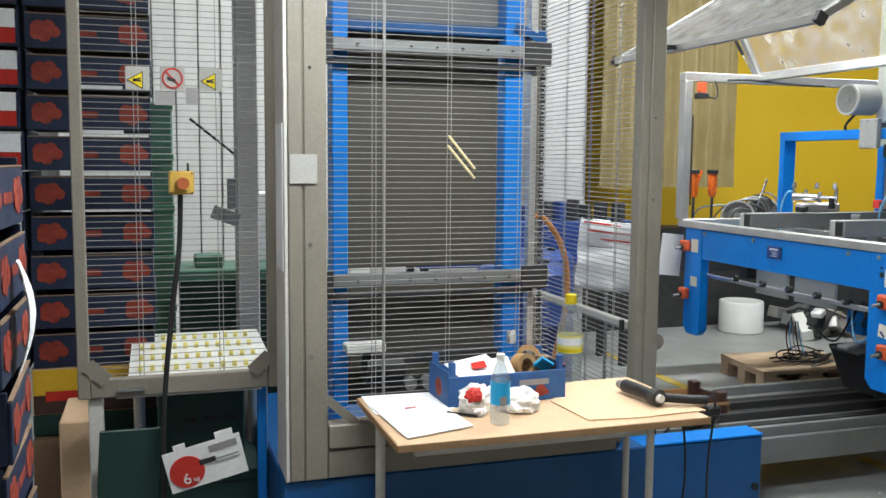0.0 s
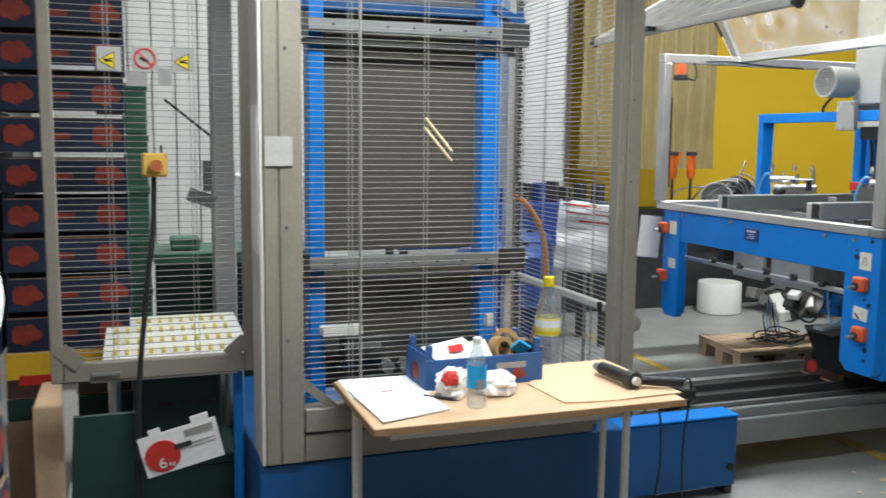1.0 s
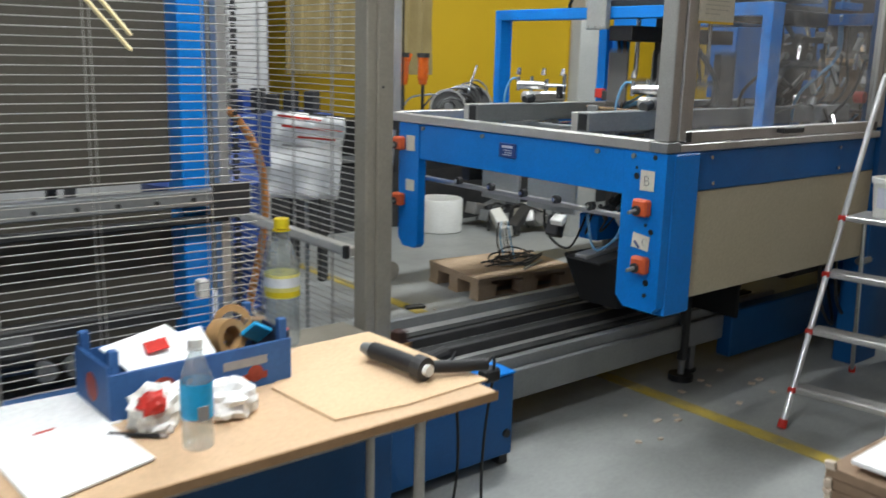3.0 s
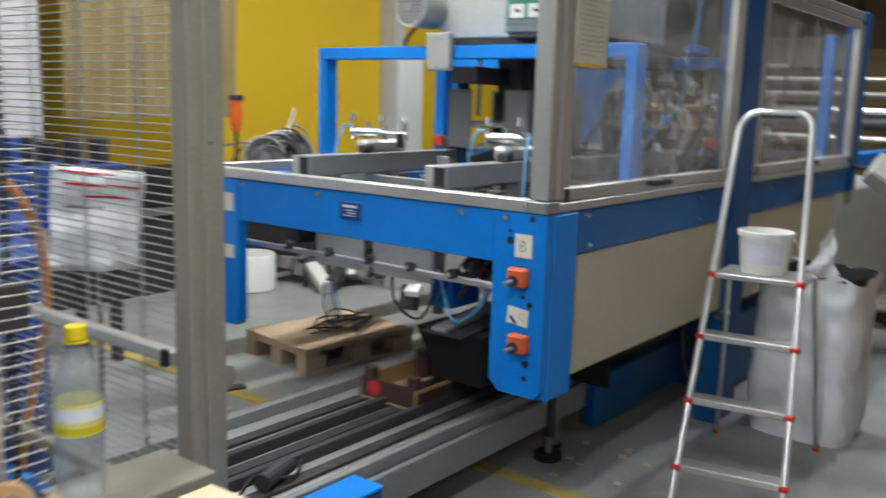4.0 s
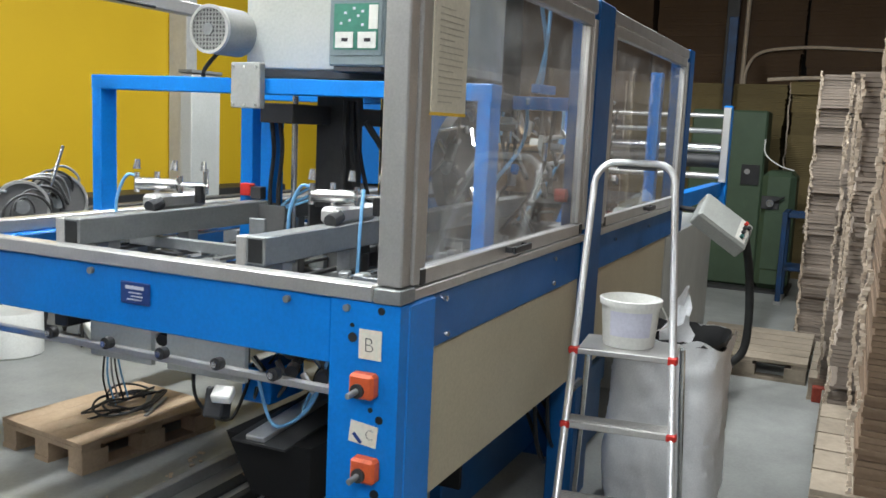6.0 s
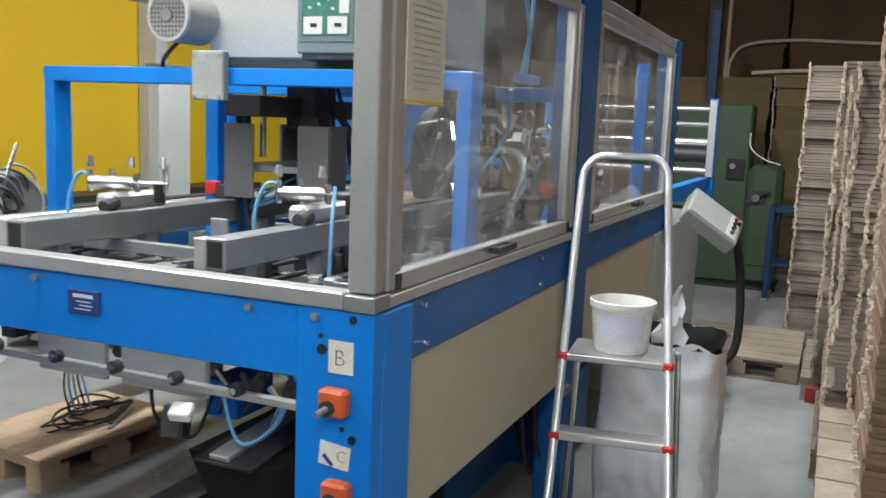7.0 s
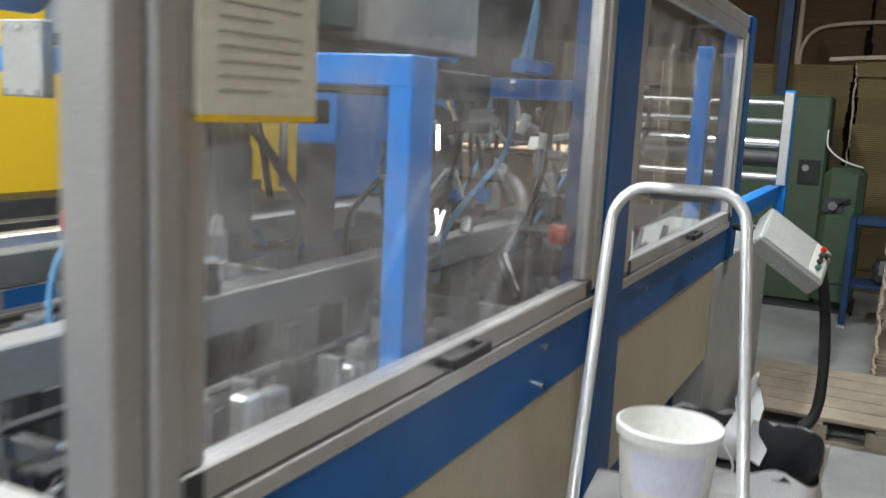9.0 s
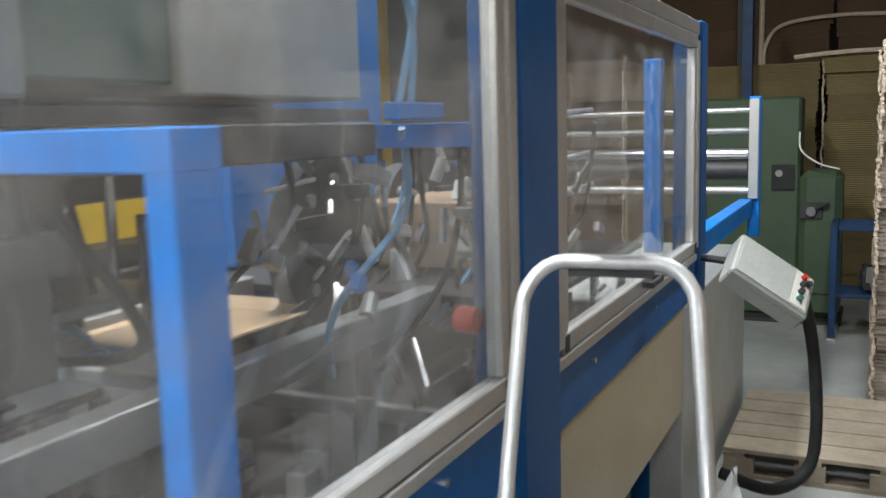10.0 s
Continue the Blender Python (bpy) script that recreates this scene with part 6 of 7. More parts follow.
for x, y in ((2.36, 4.85), (2.75, 5.6)):
    d_ = thing("blue_drum", "dark blue plastic drum behind the cage", "drum", (x, y, 0), "blue drums")
    part("body", lathe(B(), [(0.27, 0), (0.29, 0.02), (0.29, 0.30), (0.298, 0.31), (0.29, 0.32), (0.29, 0.60), (0.298, 0.61), (0.29, 0.62), (0.285, 0.90), (0.24, 0.94)], (x, y, 0), 32), "drum", d_, "", True)
    part("bung", rod(B(), (x + 0.14, y, 0.94), (x + 0.14, y, 0.96), 0.03, 12), "black", d_)
solid("orange_hose", tube(B(), [(2.15, 4.2, 1.28), (2.21, 4.2, 1.25), (2.30, 4.2, 1.12), (2.34, 4.2, 0.95), (2.33, 4.2, 0.75), (2.26, 4.22, 0.4), (2.2, 4.25, 0.015)], 0.016, 8), "hoseorange", "orange air hose hanging behind the cage", "hose", smooth=True)
brd = thing("hanging_cloth", "white sheet with red printed lines hung behind the cage", "sheet", (3.0, 5.0, 0.5))


def cloth(u, v, d=0.0):
    """A point on the creased sheet: u across, v up."""
    w = 0.40 + 0.03 * (1 - v)
    return (2.83 - 0.05 * (1 - v) + w * u, 5.0 + 0.03 * math.sin(9 * u + 2 * v) + 0.03 * noise.noise((u * 3, v * 4, 7)) - d, 0.76 + 0.45 * v - 0.05 * u)


def cloth_piece(u0, u1, v0, v1, d, nu=14, nv=14):
    bm = B()
    g = [[bm.verts.new(cloth(u0 + (u1 - u0) * i / nu, v0 + (v1 - v0) * j / nv, d)) for i in range(nu + 1)] for j in range(nv + 1)]
    for j in range(nv):
        for i in range(nu):
            bm.faces.new((g[j][i], g[j][i + 1], g[j + 1][i + 1], g[j + 1][i]))
    return bm


o = part("cloth", cloth_piece(0, 1, 0, 1, 0), "paper", brd, "", True)
o.modifiers.new("thick", "SOLIDIFY").thickness = 0.004
for k, (a_, b_) in enumerate(((0.05, 0.7), (0.1, 0.95), (0.3, 0.9), (0.15, 0.6))):
    part("line", cloth_piece(a_, b_, 0.93 - 0.11 * k, 0.955 - 0.11 * k, 0.006, 14, 1), "red" if k < 3 else "greyink", brd, "", True)
part("hook_line", rod(B(), (2.83, 5.0, 1.21), (3.25, 5.0, 1.16), 0.006, 6), "dark", brd)
part("stand", rod(B(), (3.03, 5.04, 0.0), (3.03, 5.04, 1.19), 0.012, 8), "steel", brd)
brd2 = solid("paper_notice", bx(B(), (3.30, 4.72, 0.99), (0.14, 0.006, 0.26), (0, 5, -8)), "paper", "white sheet hung by the machine leg", "notice")
mc = thing("grey_machine", "dark machine tops and bottles behind the cage", "machine", (2.9, 5.6, 0))
part("body", span(B(), (2.0, 5.85, 0.80), (3.7, 6.3, 1.12), 0.006), "drum", mc)
for x in (2.02, 3.62):
    for y in (5.87, 6.24):
        part("leg", span(B(), (x, y, 0.0), (x + 0.05, y + 0.05, 0.799)), "dark", mc)
for k in range(14):
    part("fitting", bx(B(), (2.05 + 0.12 * k, 5.95 + 0.1 * random.random(), 1.16 + 0.04 * random.random()), (0.08, 0.08, 0.08 + 0.12 * random.random()), (0, 0, random.uniform(0, 50)), 0.006), random.choice(("dark", "steel", "dark", "drum")), mc)
solid("white_column", span(B(), (3.12, 6.45, 0), (3.55, 6.75, 4.5), 0.006), "white", "white hall column by the wall", "column")
bm = B()
rows = []
for j in range(14):
    z = 1.35 + 4.63 * j / 13
    rows.append([[bm.verts.new((3.78 + 1.3 * k / 60, 6.6 + 0.035 * math.sin(k * 0.9 + 0.4 * math.sin(z * 2)) + 0.02 * noise.noise((k * 0.2, z * 2, 0)) + o, z)) for k in range(61)] for o in (0, 0.004)])
for a, b in zip(rows, rows[1:]):
    for q in (0, 1):
        for k in range(60):
            bm.faces.new((a[q][k], a[q][k + 1], b[q][k + 1], b[q][k]))
solid("hanging_sheet", bm, "curtain", "creased yellow plastic curtain hung from the roof", "curtain")
sack2 = crumple(2.05, 4.45, 0.27, 0.22, 0.2, 0.42, "sack", "crumpled white sack behind the cage", "white_sack", 9)

# ---- ladder, bucket, sack ----
lad = thing("step_ladder", "aluminium step ladder with red fittings", "ladder", (4.4, 2.55, 0))


def on_rail(s, z):
    """A point on the left or right front rail at height z."""
    if s < 0:
        return Vector((3.95 + 0.56 * z, 2.685 + 0.095 * z, z))
    return Vector((4.03 + 0.512 * z, 2.29 + 0.158 * z, z))


tl, tr = on_rail(-1, 1.425), on_rail(1, 1.425)
L0, R0 = on_rail(-1, 0.0), on_rail(1, 0.0)
L1, R1 = on_rail(-1, 0.845), on_rail(1, 0.845)
mid = (tl + tr) / 2
part("front_frame", tube(B(), [L0, L1, tl] + [tl + Vector((0.03 * math.sin(a), -0.075 * (1 - math.cos(a)), 0.085 * math.sin(a))) for a in (0.26, 0.52, 0.79, 1.05, 1.31, 1.57)] + [tr + Vector((0.03 * math.sin(a), 0.075 * (1 - math.cos(a)), 0.085 * math.sin(a))) for a in (1.57, 1.31, 1.05, 0.79, 0.52, 0.26)] + [tr, R1, R0], 0.0135, 12, 0), "ladder", lad, "bent aluminium tube", True)
for z in (0.147, 0.379, 0.611):
    a, b = on_rail(-1, z), on_rail(1, z)
    st = part("step", bar(B(), a + Vector((0.035, 0, 0)), b + Vector((0.035, 0, 0)), 0.085, 0.024, bevel=0.003), "alu", lad, "ribbed aluminium step")
    for k in range(5):
        part("rib", bar(B(), a + Vector((0.005 + 0.015 * k, 0, 0.0145)), b + Vector((0.005 + 0.015 * k, 0, 0.0145)), 0.004, 0.005), "alu", st)
    for p in (a, b):
        part("fitting", bx(B(), p, (0.034, 0.034, 0.026), bevel=0.005), "red", st)
pl = part("platform", bar(B(), L1 + Vector((0.11, 0, 0)), R1 + Vector((0.11, 0, 0)), 0.25, 0.022, bevel=0.003), "alu", lad)
for p in (L1, R1):
    part("fitting", bx(B(), p, (0.036, 0.036, 0.028), bevel=0.005), "red", pl)
rl, rr_ = Vector((4.89, 2.86, 0.0)), Vector((4.98, 2.43, 0.0))
for a, b in ((L1 + Vector((0.20, 0, 0)), rl), (R1 + Vector((0.20, 0, 0)), rr_)):
    part("rear_leg", rod(B(), a, b, 0.011, 10), "chrome", lad)
    part("foot", rod(B(), b, b + Vector((0, 0, 0.03)), 0.016, 10), "red", lad)
for p in (L0, R0):
    part("foot", rod(B(), p, p + Vector((0.012, 0, 0.035)), 0.019, 12), "red", lad)
part("grip", bar(B(), tl + Vector((0.032, -0.08, 0.066)), tr + Vector((0.032, 0.08, 0.066)), 0.02, 0.012), "dark", lad)

bk = thing("white_bucket", "white plastic bucket with label on the ladder", "bucket", (4.57, 2.60, 0.857))
cb = (4.57, 2.606, 0.857)
bm = lathe(B(), [(0.090, 0), (0.093, 0.004), (0.105, 0.150), (0.112, 0.151), (0.113, 0.172), (0.107, 0.174), (0.104, 0.162), (0.090, 0.02), (0.0005, 0.015)], cb, 36)
part("body", bm, "plastic", bk, "", True)
bm = B()
for z0, z1, m0 in ((0.045, 0.135, 0),):
    n = 14
    lo, hi = [], []
    for k in range(n + 1):
        a = radians(150 + 90 * k / n)
        lo.append(bm.verts.new((cb[0] + 0.0978 * math.cos(a), cb[1] + 0.0978 * math.sin(a), cb[2] + z0)))
        hi.append(bm.verts.new((cb[0] + 0.1045 * math.cos(a), cb[1] + 0.1045 * math.sin(a), cb[2] + z1)))
    for k in range(n):
        bm.faces.new((lo[k], lo[k + 1], hi[k + 1], hi[k]))
part("label", bm, "lilac", bk, "pale lilac label")
part("handle", tube(B(), [(cb[0], cb[1] - 0.114, cb[2] + 0.15), (cb[0] + 0.05, cb[1] - 0.13, cb[2] + 0.08), (cb[0] + 0.08, cb[1] - 0.07, cb[2] + 0.04)], 0.003, 6), "plastic", bk)

random.seed(8)
sk = thing("woven_sack", "open white woven sack with black liner on the floor", "sack", (5.28, 2.56, 0))
bm = B()
n, rows = 72, []
for j in range(33):
    z = 0.775 * j / 32
    ring_ = []
    for k in range(n):
        a = 2 * math.pi * k / n
        c, s = math.cos(a), math.sin(a)
        sq = (abs(c) ** 5 + abs(s) ** 5) ** (-1 / 5)
        bulge = 1 + 0.04 * math.sin(z * 7 + 0.5) + 0.06 * noise.noise((c * 2, s * 2, z * 5)) + 0.11 * (0.5 - abs(noise.noise((c * 3 + z * 5, s * 3 - z * 3, z * 6)))) + 0.035 * (0.5 - abs(noise.noise((c * 6 - z * 7, s * 6 + z * 4, z * 9)))) + 0.008 * noise.noise((c * 11, s * 11, z * 16)) - 0.10 * (1 - z / 0.775) ** 1.5 - 0.03 * max(0.0, 1 - abs(noise.noise((c * 2.5 + 3, s * 2.5 + z * 2, z * 6 - c * 2))) * 9)
        rx, ry = 0.215 * sq * bulge, 0.235 * sq * bulge
        ring_.append(bm.verts.new((5.25 + rx * c, 2.56 + ry * s, z + (0.05 * noise.noise((c * 3, s * 3, 5)) if j == 32 else 0))))
    rows.append(ring_)
for a, b in zip(rows, rows[1:]):
    for k in range(n):
        bm.faces.new((a[k], a[(k + 1) % n], b[(k + 1) % n], b[k]))
bm.faces.new(rows[0][::-1])
part("bag", bm, "sack", sk, "", True)
bm = B()
rows = []
for z, f in ((0.30, 0.70), (0.70, 0.84), (0.775, 0.93), (0.80, 0.985), (0.785, 1.0)):
    rows.append([bm.verts.new((5.25 + 0.215 * f * math.cos(2 * math.pi * k / n) * (abs(math.cos(2 * math.pi * k / n)) ** 5 + abs(math.sin(2 * math.pi * k / n)) ** 5) ** -0.2, 2.56 + 0.235 * f * math.sin(2 * math.pi * k / n) * (abs(math.cos(2 * math.pi * k / n)) ** 5 + abs(math.sin(2 * math.pi * k / n)) ** 5) ** -0.2, z - 0.015 + 0.012 * noise.noise((k * 0.5, z * 9, 2)))) for k in range(n)])
for a, b in zip(rows, rows[1:]):
    for k in range(n):
        bm.faces.new((a[k], a[(k + 1) % n], b[(k + 1) % n], b[k]))
bm.faces.new(rows[0][::-1])
part("liner", bm, "black", sk, "black plastic liner", True)
bm = B()
vs = []
for i in range(7):
    for j in range(5):
        q = i / 6
        wd = 0.065 * (1 - q) ** 0.7 * (1 + 0.3 * math.sin(i * 1.9))
        vs.append(bm.verts.new((5.20 + 0.02 * math.sin(i * 1.3 + j) + 0.05 * q, 2.545 - 0.03 * q + wd * (j - 2) / 2 + 0.012 * noise.noise((i * 0.9, j * 0.9, 1)), 0.74 + 0.24 * q + 0.008 * math.sin(j * 2))))
for i in range(6):
    for j in range(4):
        bm.faces.new((vs[i * 5 + j], vs[i * 5 + j + 1], vs[(i + 1) * 5 + j + 1], vs[(i + 1) * 5 + j]))
part("flap", bm, "sack", sk, "raised torn flap", True)

# ---- control box on its arm ----
ctl = thing("control_box", "tilted grey control box on a flexible black arm", "control box", (7.2, 2.55, 0))
ux = Vector((0.088, -0.267, -0.194)).normalized()
vx = Vector((-0.31, 0.08, -0.125))
vx = (vx - vx.dot(ux) * ux).normalized()
nx = ux.cross(vx)
nx = nx if nx.z < 0 else -nx
F0 = Matrix((ux, vx, nx)).transposed().to_4x4()
F0.translation = (7.08, 2.605, 1.118)


def in_box(bm):
    bmesh.ops.transform(bm, matrix=F0, verts=bm.verts)
    return bm


part("box", in_box(span(B(), (-0.178, -0.122, 0.0), (0.178, 0.122, 0.10), 0.008)), "boxgrey", ctl)
part("seam", in_box(span(B(), (-0.179, -0.123, 0.028), (0.179, 0.123, 0.031))), "greyink", ctl)
part("lid", in_box(span(B(), (-0.165, -0.11, -0.006), (0.165, 0.11, -0.0005), 0.003)), "boxgrey", ctl)
part("switch_strip", in_box(span(B(), (0.085, -0.10, -0.009), (0.155, 0.10, -0.0062), 0.001)), "pale", ctl)
for x, y, m in ((0.12, -0.075, "red"), (0.12, -0.03, "dark"), (0.12, 0.015, "dark"), (0.12, 0.06, "teal"), (0.145, -0.05, "dark")):
    part("button", in_box(rod(B(), (x, y, -0.026), (x, y, -0.0092), 0.013, 12)), m, ctl)
part("arm", tube(B(), [(7.17, 2.50, 1.02), (7.24, 2.46, 0.78), (7.26, 2.44, 0.45), (7.24, 2.47, 0.25), (7.12, 2.6, 0.19), (7.05, 2.8, 0.26)], 0.026, 10), "rubber", ctl, "black flexible conduit", True)
part("bracket", rod(B(), (7.08, 2.72, 1.16), (7.16, 2.95, 1.17), 0.016, 8), "dark", ctl)

# ---- far end ----
pallet("wooden_pallet", 7.68, 2.08, 8.75, 2.88, 0.0, "greywood", "grey worn wooden pallet lying on the floor", "", False)
roll = thing("roller_stand", "blue roller frame with bright rollers", "roller frame", (9.2, 3.3, 0))
part("side", span(B(), (9.24, 2.90, 1.0), (9.32, 2.97, 1.885), 0.004), "blue", roll)
part("side", span(B(), (9.24, 4.3, 0.0), (9.32, 4.38, 1.885), 0.004), "blue", roll)
part("edge", span(B(), (9.20, 2.905, 1.245), (9.238, 2.965, 1.87), 0.003), "alu", roll)
for z, r, m in ((1.80, 0.018, "alu"), (1.67, 0.022, "steel"), (1.525, 0.042, "chrome"), (1.42, 0.06, "dark"), (1.29, 0.028, "alu")):
    part("roller", rod(B(), (9.28, 2.972, z), (9.28, 4.298, z), r, 18), m, roll, "", True)
gm = thing("green_machine", "old green machine with levers", "machine", (11.7, 2.9, 0))
part("column", span(B(), (11.5, 2.815, 0.03), (12.0, 3.6, 1.92), 0.02), "green", gm)
part("body", span(B(), (11.4, 2.47, 0.03), (11.95, 2.81, 1.295), 0.06), "green", gm)
part("recess", span(B(), (11.48, 2.855, 1.13), (11.499, 3.04, 1.345)), "black", gm)
part("gauge", rod(B(), (11.47, 2.98, 1.27), (11.478, 2.98, 1.27), 0.03, 16), "greyink", gm)
part("door", span(B(), (11.385, 2.52, 0.25), (11.399, 2.76, 0.85), 0.004), "green", gm)
part("knob_plate", span(B(), (11.385, 2.62, 0.89), (11.399, 2.80, 1.03), 0.004), "dark", gm)
part("handle", rod(B(), (11.35, 2.71, 0.955), (11.385, 2.71, 0.955), 0.04, 12), "chrome", gm)
part("lever", rod(B(), (11.37, 2.71, 0.955), (11.35, 2.57, 1.03), 0.012, 8), "black", gm)
part("cable", tube(B(), [(11.47, 2.82, 1.62), (11.39, 2.80, 1.47), (11.37, 2.66, 1.36), (11.38, 2.5, 1.31)], 0.008, 6), "plastic", gm)
part("base", span(B(), (11.3, 2.45, 0.0), (12.05, 3.65, 0.028)), "dark", gm)
bf = thing("blue_trolley", "blue steel trolley frame with cross bars", "trolley", (11.05, 2.3, 0))
for y in (2.04, 2.48):
    for x in (10.72, 11.2):
        part("post", span(B(), (x, y, 0.03), (x + 0.05, y + 0.05, 0.92), 0.004), "navyframe", bf)
    part("rail", span(B(), (10.773, y, 0.87), (11.197, y + 0.05, 0.92), 0.004), "navyframe", bf)
    part("foot_rail", span(B(), (10.68, y - 0.01, 0.0), (11.28, y + 0.06, 0.028), 0.004), "alu", bf)
for x in (10.74, 10.9, 11.05, 11.2):
    part("crossbar", span(B(), (x, 2.093, 0.87), (x + 0.04, 2.478, 0.91), 0.004), "navyframe", bf)
part("shelf", span(B(), (10.77, 2.093, 0.34), (11.2, 2.478, 0.37), 0.004), "navyframe", bf)
for k in range(14):
    part("scrap", bx(B(), (10.8 + 0.026 * k, 2.16 + 0.03 * (k % 5), 0.46 + 0.03 * (k % 3)), (0.06, 0.1, 0.12), (0, 0, 25 * k), 0.004), random.choice(("dark", "steel", "black")), bf)


def card_stack(x0, y0, x1, y1, z0, z1, material, label, torn=True, layer=0.10, seed=1, group="stacks of card"):
    """A stack of flat card in bundles, each a little out of line, with torn pale edges."""
    random.seed(seed)
    t = thing("card_stack", label, "cardboard stack", ((x0 + x1) / 2, (y0 + y1) / 2, z0), group)
    z, k = z0, 0
    while z < z1 - 0.02:
        h = min(layer * random.uniform(0.75, 1.2), z1 - z)
        a, b = random.uniform(-0.022, 0.022), random.uniform(-0.022, 0.022)
        bm = B()
        n = max(2, int(h / 0.02))
        for q in range(n):
            e, f = random.uniform(-0.006, 0.006), random.uniform(-0.006, 0.006)
            span(bm, (x0 + a + e, y0 + b + f, z + h * q / n), (x1 + a + e, y1 + b + f, z + h * (q + 1) / n - 0.0025))
        tagged(part("bundle", bm, material, t), kind="stuff")
        z += h
        k += 1
    if torn:
        for x in (x0, x1 - 0.05):
            bm = B()
            zz, lean = z0, random.uniform(-0.01, 0.01)
            while zz < z1 - 0.01:
                hh = random.uniform(0.006, 0.018)
                lean = max(-0.03, min(0.03, lean + random.uniform(-0.012, 0.012)))
                a, w_ = x + lean, random.uniform(0.004, 0.010)
                bx(bm, (a, y1 + 0.012 + lean * 0.5, zz + hh / 2), (w_, random.uniform(0.010, 0.022), hh * random.uniform(0.9, 1.15)), (random.uniform(-9, 9), random.uniform(-14, 14), random.uniform(-25, 25)))
                zz += hh
            tagged(part("corner_edge", bm, "cardedge", t, "pale torn card edges"), kind="stuff")
    return t


random.seed(2)
for k in range(3):
    pallet("wooden_pallet", 4.6, 0.95, 5.75, 1.93 + 0.01 * k, 0.144 * k, "greywood", "grey wooden pallet under card stacks", "pallets under card", False)
card_stack(4.64, 0.95, 5.75, 1.82, 0.433, 2.9, "card", "tall stack of brown corrugated card on pallets", True, 0.28, 31)
pallet("wooden_pallet", 6.0, 1.0, 7.1, 1.97, 0.0, "greywood", "grey wooden pallet under card stacks", "pallets under card", False)
pallet("wooden_pallet", 6.0, 1.0, 7.1, 1.95, 0.144, "greywood", "grey wooden pallet under card stacks", "pallets under card", False)
card_stack(6.0, 1.0, 7.1, 1.92, 0.289, 1.95, "cardgrey", "stack of grey-brown card sheets on pallets", True, 0.09, 32)
pallet("wooden_pallet", 7.35, 1.0, 8.5, 2.06, 0.0, "greywood", "grey wooden pallet under card stacks", "pallets under card", False)
solid("red_block", span(B(), (7.30, 1.90, 0.0), (7.42, 2.03, 0.10), 0.006), "tomato", "faded red block at a pallet corner", "block")
card_stack(7.35, 1.0, 8.5, 1.98, 0.145, 2.05, "cardgrey", "tall stack of grey-brown card sheets", True, 0.12, 33)
card_stack(8.80, 1.0, 9.5, 2.22, 0.0, 2.15, "cardgrey", "stack of grey card sheets against the aisle", True, 0.08, 34)
card_stack(12.6, 1.61, 13.5, 2.68, 0.0, 2.30, "cardolive", "olive-brown stack of bundled card", True, 0.24, 35)
card_stack(12.55, 2.75, 13.5, 4.6, 0.0, 2.26, "cardolive", "olive-brown stack of bundled card", True, 0.26, 36)
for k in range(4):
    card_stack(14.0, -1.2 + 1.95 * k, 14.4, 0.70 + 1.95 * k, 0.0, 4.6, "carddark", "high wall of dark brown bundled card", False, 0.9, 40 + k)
lp = thing("card_edges", "pale torn card edges on top of the stacks", "card sheet", (13.0, 2.5, 2.3))
part("edge", tube(B(), [(12.55, 2.96, 2.31), (12.54, 2.65, 2.33), (12.55, 2.35, 2.34), (12.56, 1.84, 2.33)], 0.022, 6), "cardedge", lp)
lp2 = thing("card_edges", "pale torn card edges in the high stack", "card sheet", (13.9, 2.3, 2.6))
part("edge", tube(B(), [(13.95, 3.38, 2.3), (13.95, 3.36, 2.55), (13.96, 3.19, 2.75), (13.95, 2.7, 2.81), (13.95, 2.22, 2.80), (13.95, 1.2, 2.75)], 0.022, 6), "cardedge", lp2)
part("edge", tube(B(), [(13.96, 3.42, 1.9), (13.95, 3.41, 2.8), (13.96, 3.40, 4.0)], 0.03, 6), "cardedge", lp2)
part("upright", span(B(), (13.84, 3.5, 0.0), (13.94, 3.66, 4.5), 0.006), "dark", lp2)
solid("blue_rack_post", span(B(), (12.3, 3.31, 0), (12.4, 3.41, 3.0), 0.005), "navyframe", "dark blue rack upright before the card stacks", "rack")
# card pile by the aisle with a white top sheet
card_stack(2.25, 0.70, 2.89, 1.63, 0.0, 0.735, "card", "low pile of brown card by the aisle", True, 0.10, 51)
solid("paper_sheet", bx(B(), (2.57, 1.165, 0.742), (0.60, 0.90, 0.008), (0, 0, 1.5)), "paper", "white sheet on a low card pile", "paper")
# crumbs of card on the floor
random.seed(17)
bm = B()
for k in range(70):
    x, y = 3.2 + 1.2 * random.random(), 2.9 + 1.7 * random.random()
    if 3.28 < y < 4.05:
        continue
    bx(bm, (x, y, 0.004), (0.01 + 0.03 * random.random(), 0.01 + 0.02 * random.random(), 0.006), (0, 0, random.uniform(0, 180)))
solid("card_scraps", bm, "cardedge", "small pale card scraps on the floor", "scraps", "", "stuff")
solid("small_offcut", bx(B(), (3.75, 5.0, 0.012), (0.12, 0.05, 0.02), (0, 0, -15), 0.004), "black", "black offcut lying on the floor", "offcut")


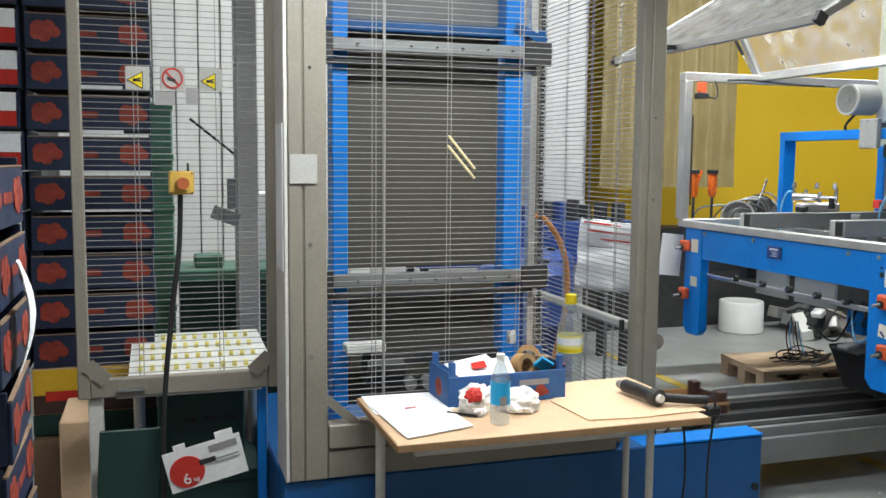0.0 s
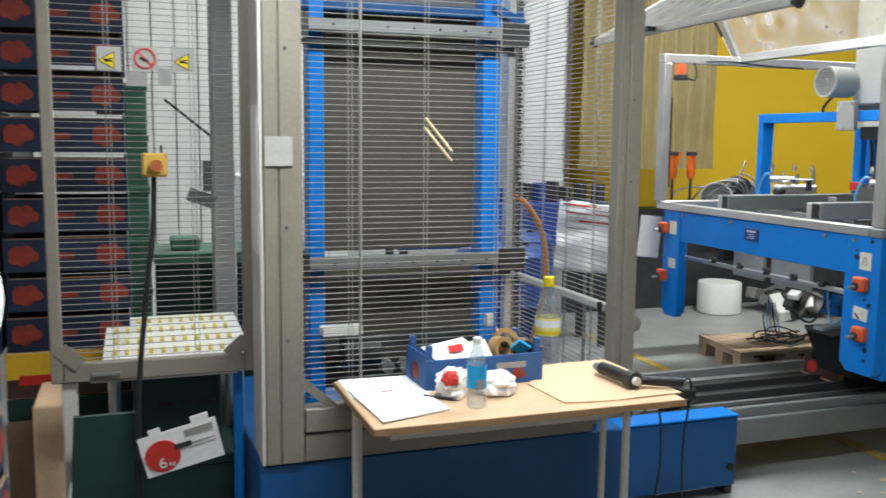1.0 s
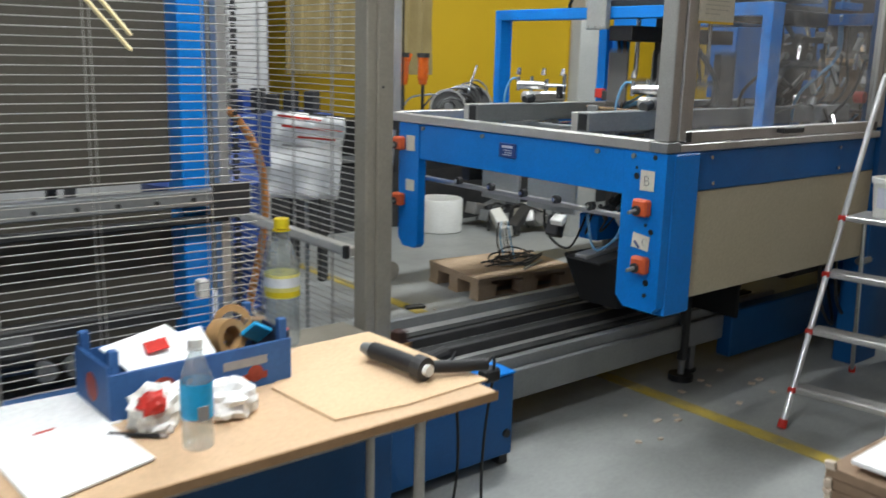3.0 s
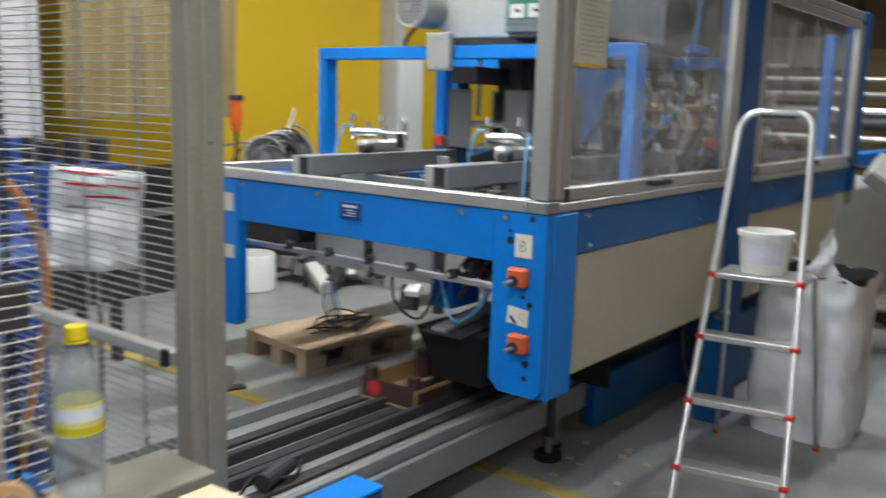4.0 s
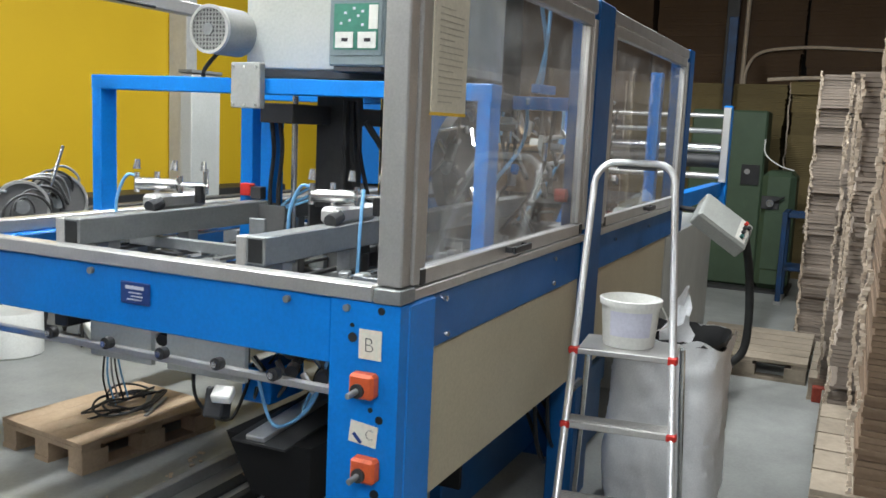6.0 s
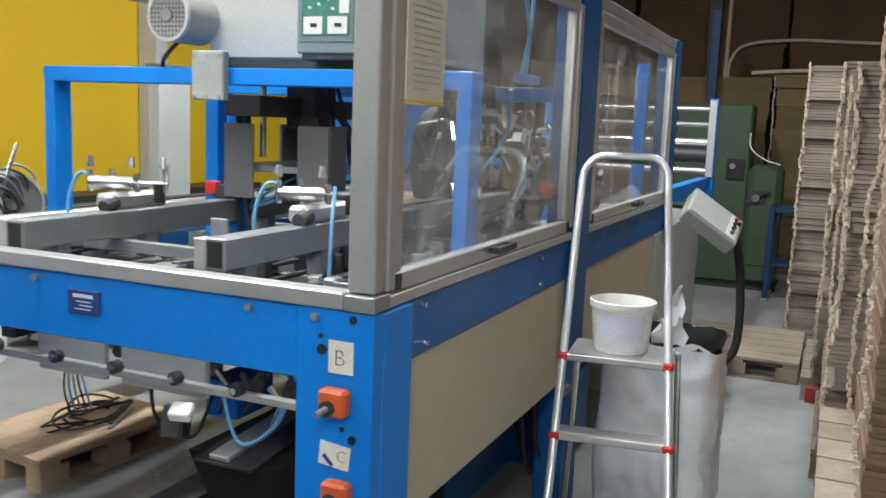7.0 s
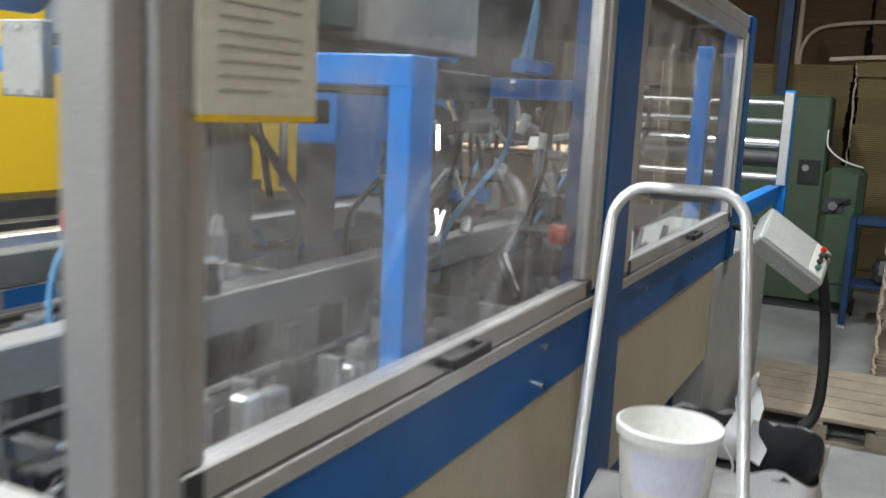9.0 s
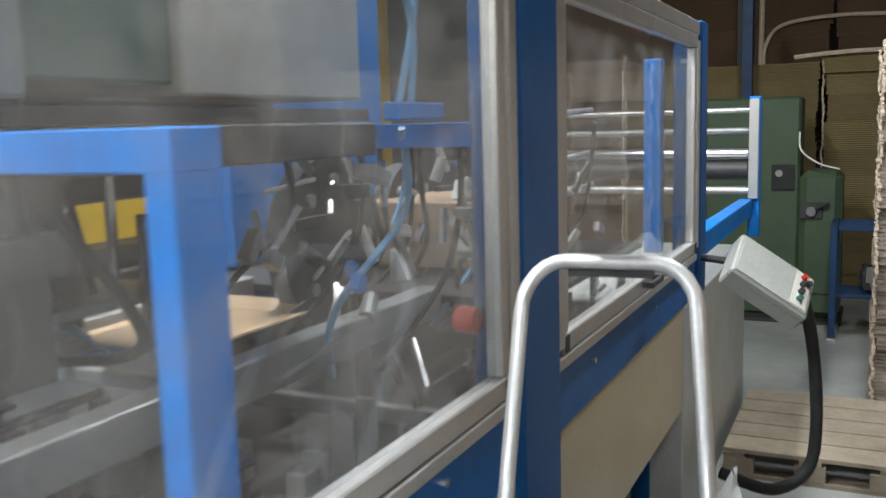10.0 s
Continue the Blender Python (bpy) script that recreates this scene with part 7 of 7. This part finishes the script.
random.seed(23)
bm = B()
for k in range(90):
    x, y = (3.9 + 1.1 * random.random(), 4.2 + 0.45 * random.random()) if k % 3 else (3.0 + 0.9 * random.random(), 4.05 + 0.9 * random.random())
    bx(bm, (x, y, 0.004), (0.008 + 0.03 * random.random(), 0.006 + 0.015 * random.random(), 0.005), (0, 0, random.uniform(0, 180)))
solid("card_dust", bm, "cardedge", "scattered brown card crumbs beside the conveyor", "scraps", "", "stuff")


# ---- what moves ----
PERIOD = 2.62


def motions():
    # plunger: down for a moment in each cycle
    rows = [(0.0, pose(4.55, 3.85, 1.5))]
    for c in (0.76, 3.38, 6.0, 8.62):
        for dt, drop in ((-0.42, 0), (-0.2, -0.30), (0.18, -0.30), (0.42, 0)):
            rows.append((c + dt, pose(4.55, 3.85, 1.5 + drop)))
    rows.append((10.0, pose(4.55, 3.85, 1.5)))
    walk(head, rows)
    # blanks: fed in along the bed, held, then pressed into the die
    for k, b in enumerate(blanks):
        c = 3.38 + PERIOD * k
        x0, y0, z0 = 6.2, 3.6, 1.505 + 0.008 * (3 - k)
        stages = [(c - 2.10, (x0, y0, z0)), (c - 1.90, (5.7, 3.85, 1.245)), (c - 1.54, (5.08, 3.87, 1.245)), (c - 1.24, (4.76, 3.88, 1.245)), (c - 0.92, (4.50, 3.88, 1.245)), (c - 0.60, (4.40, 3.88, 1.245)), (c - 0.28, (4.40, 3.88, 1.245)), (c - 0.14, (4.45, 3.87, 1.04)), (c, (4.50, 3.87, 0.80))]
        rows = [(0.0, pose(x0, y0, z0))] + [(t, pose(*p)) for t, p in stages if 0 < t < 10]
        last = rows[-1][1]
        rows.append((10.0, last))
        walk(b, rows)
    # trays: dropped on the belts, then carried away into the cage
    for k, t_ in enumerate(trays):
        c = -1.12 + PERIOD * k
        rows = []
        for t in (0.0, *[0.25 * q for q in range(1, 40)], 10.0):
            x = 3.60 - 0.77 * (t - c)
            z = 0.299
            if x > 4.40:
                x, z = 4.40, 0.299 + min(0.40, 0.9 * max(0.0, 3.60 - 0.77 * (t - c) - 4.40))
            x = max(x, 1.45 + 0.0 * k)
            if x <= 1.45:
                x = 1.45
                z = 0.299 + 0.118 * sum(1 for q in range(k + 1, len(trays)) if 3.60 - 0.77 * (t - (-1.12 + PERIOD * q)) <= 1.45)
            rows.append((t, pose(x, 3.72, z, 0, 0, 0)))
        walk(t_, rows)


motions()
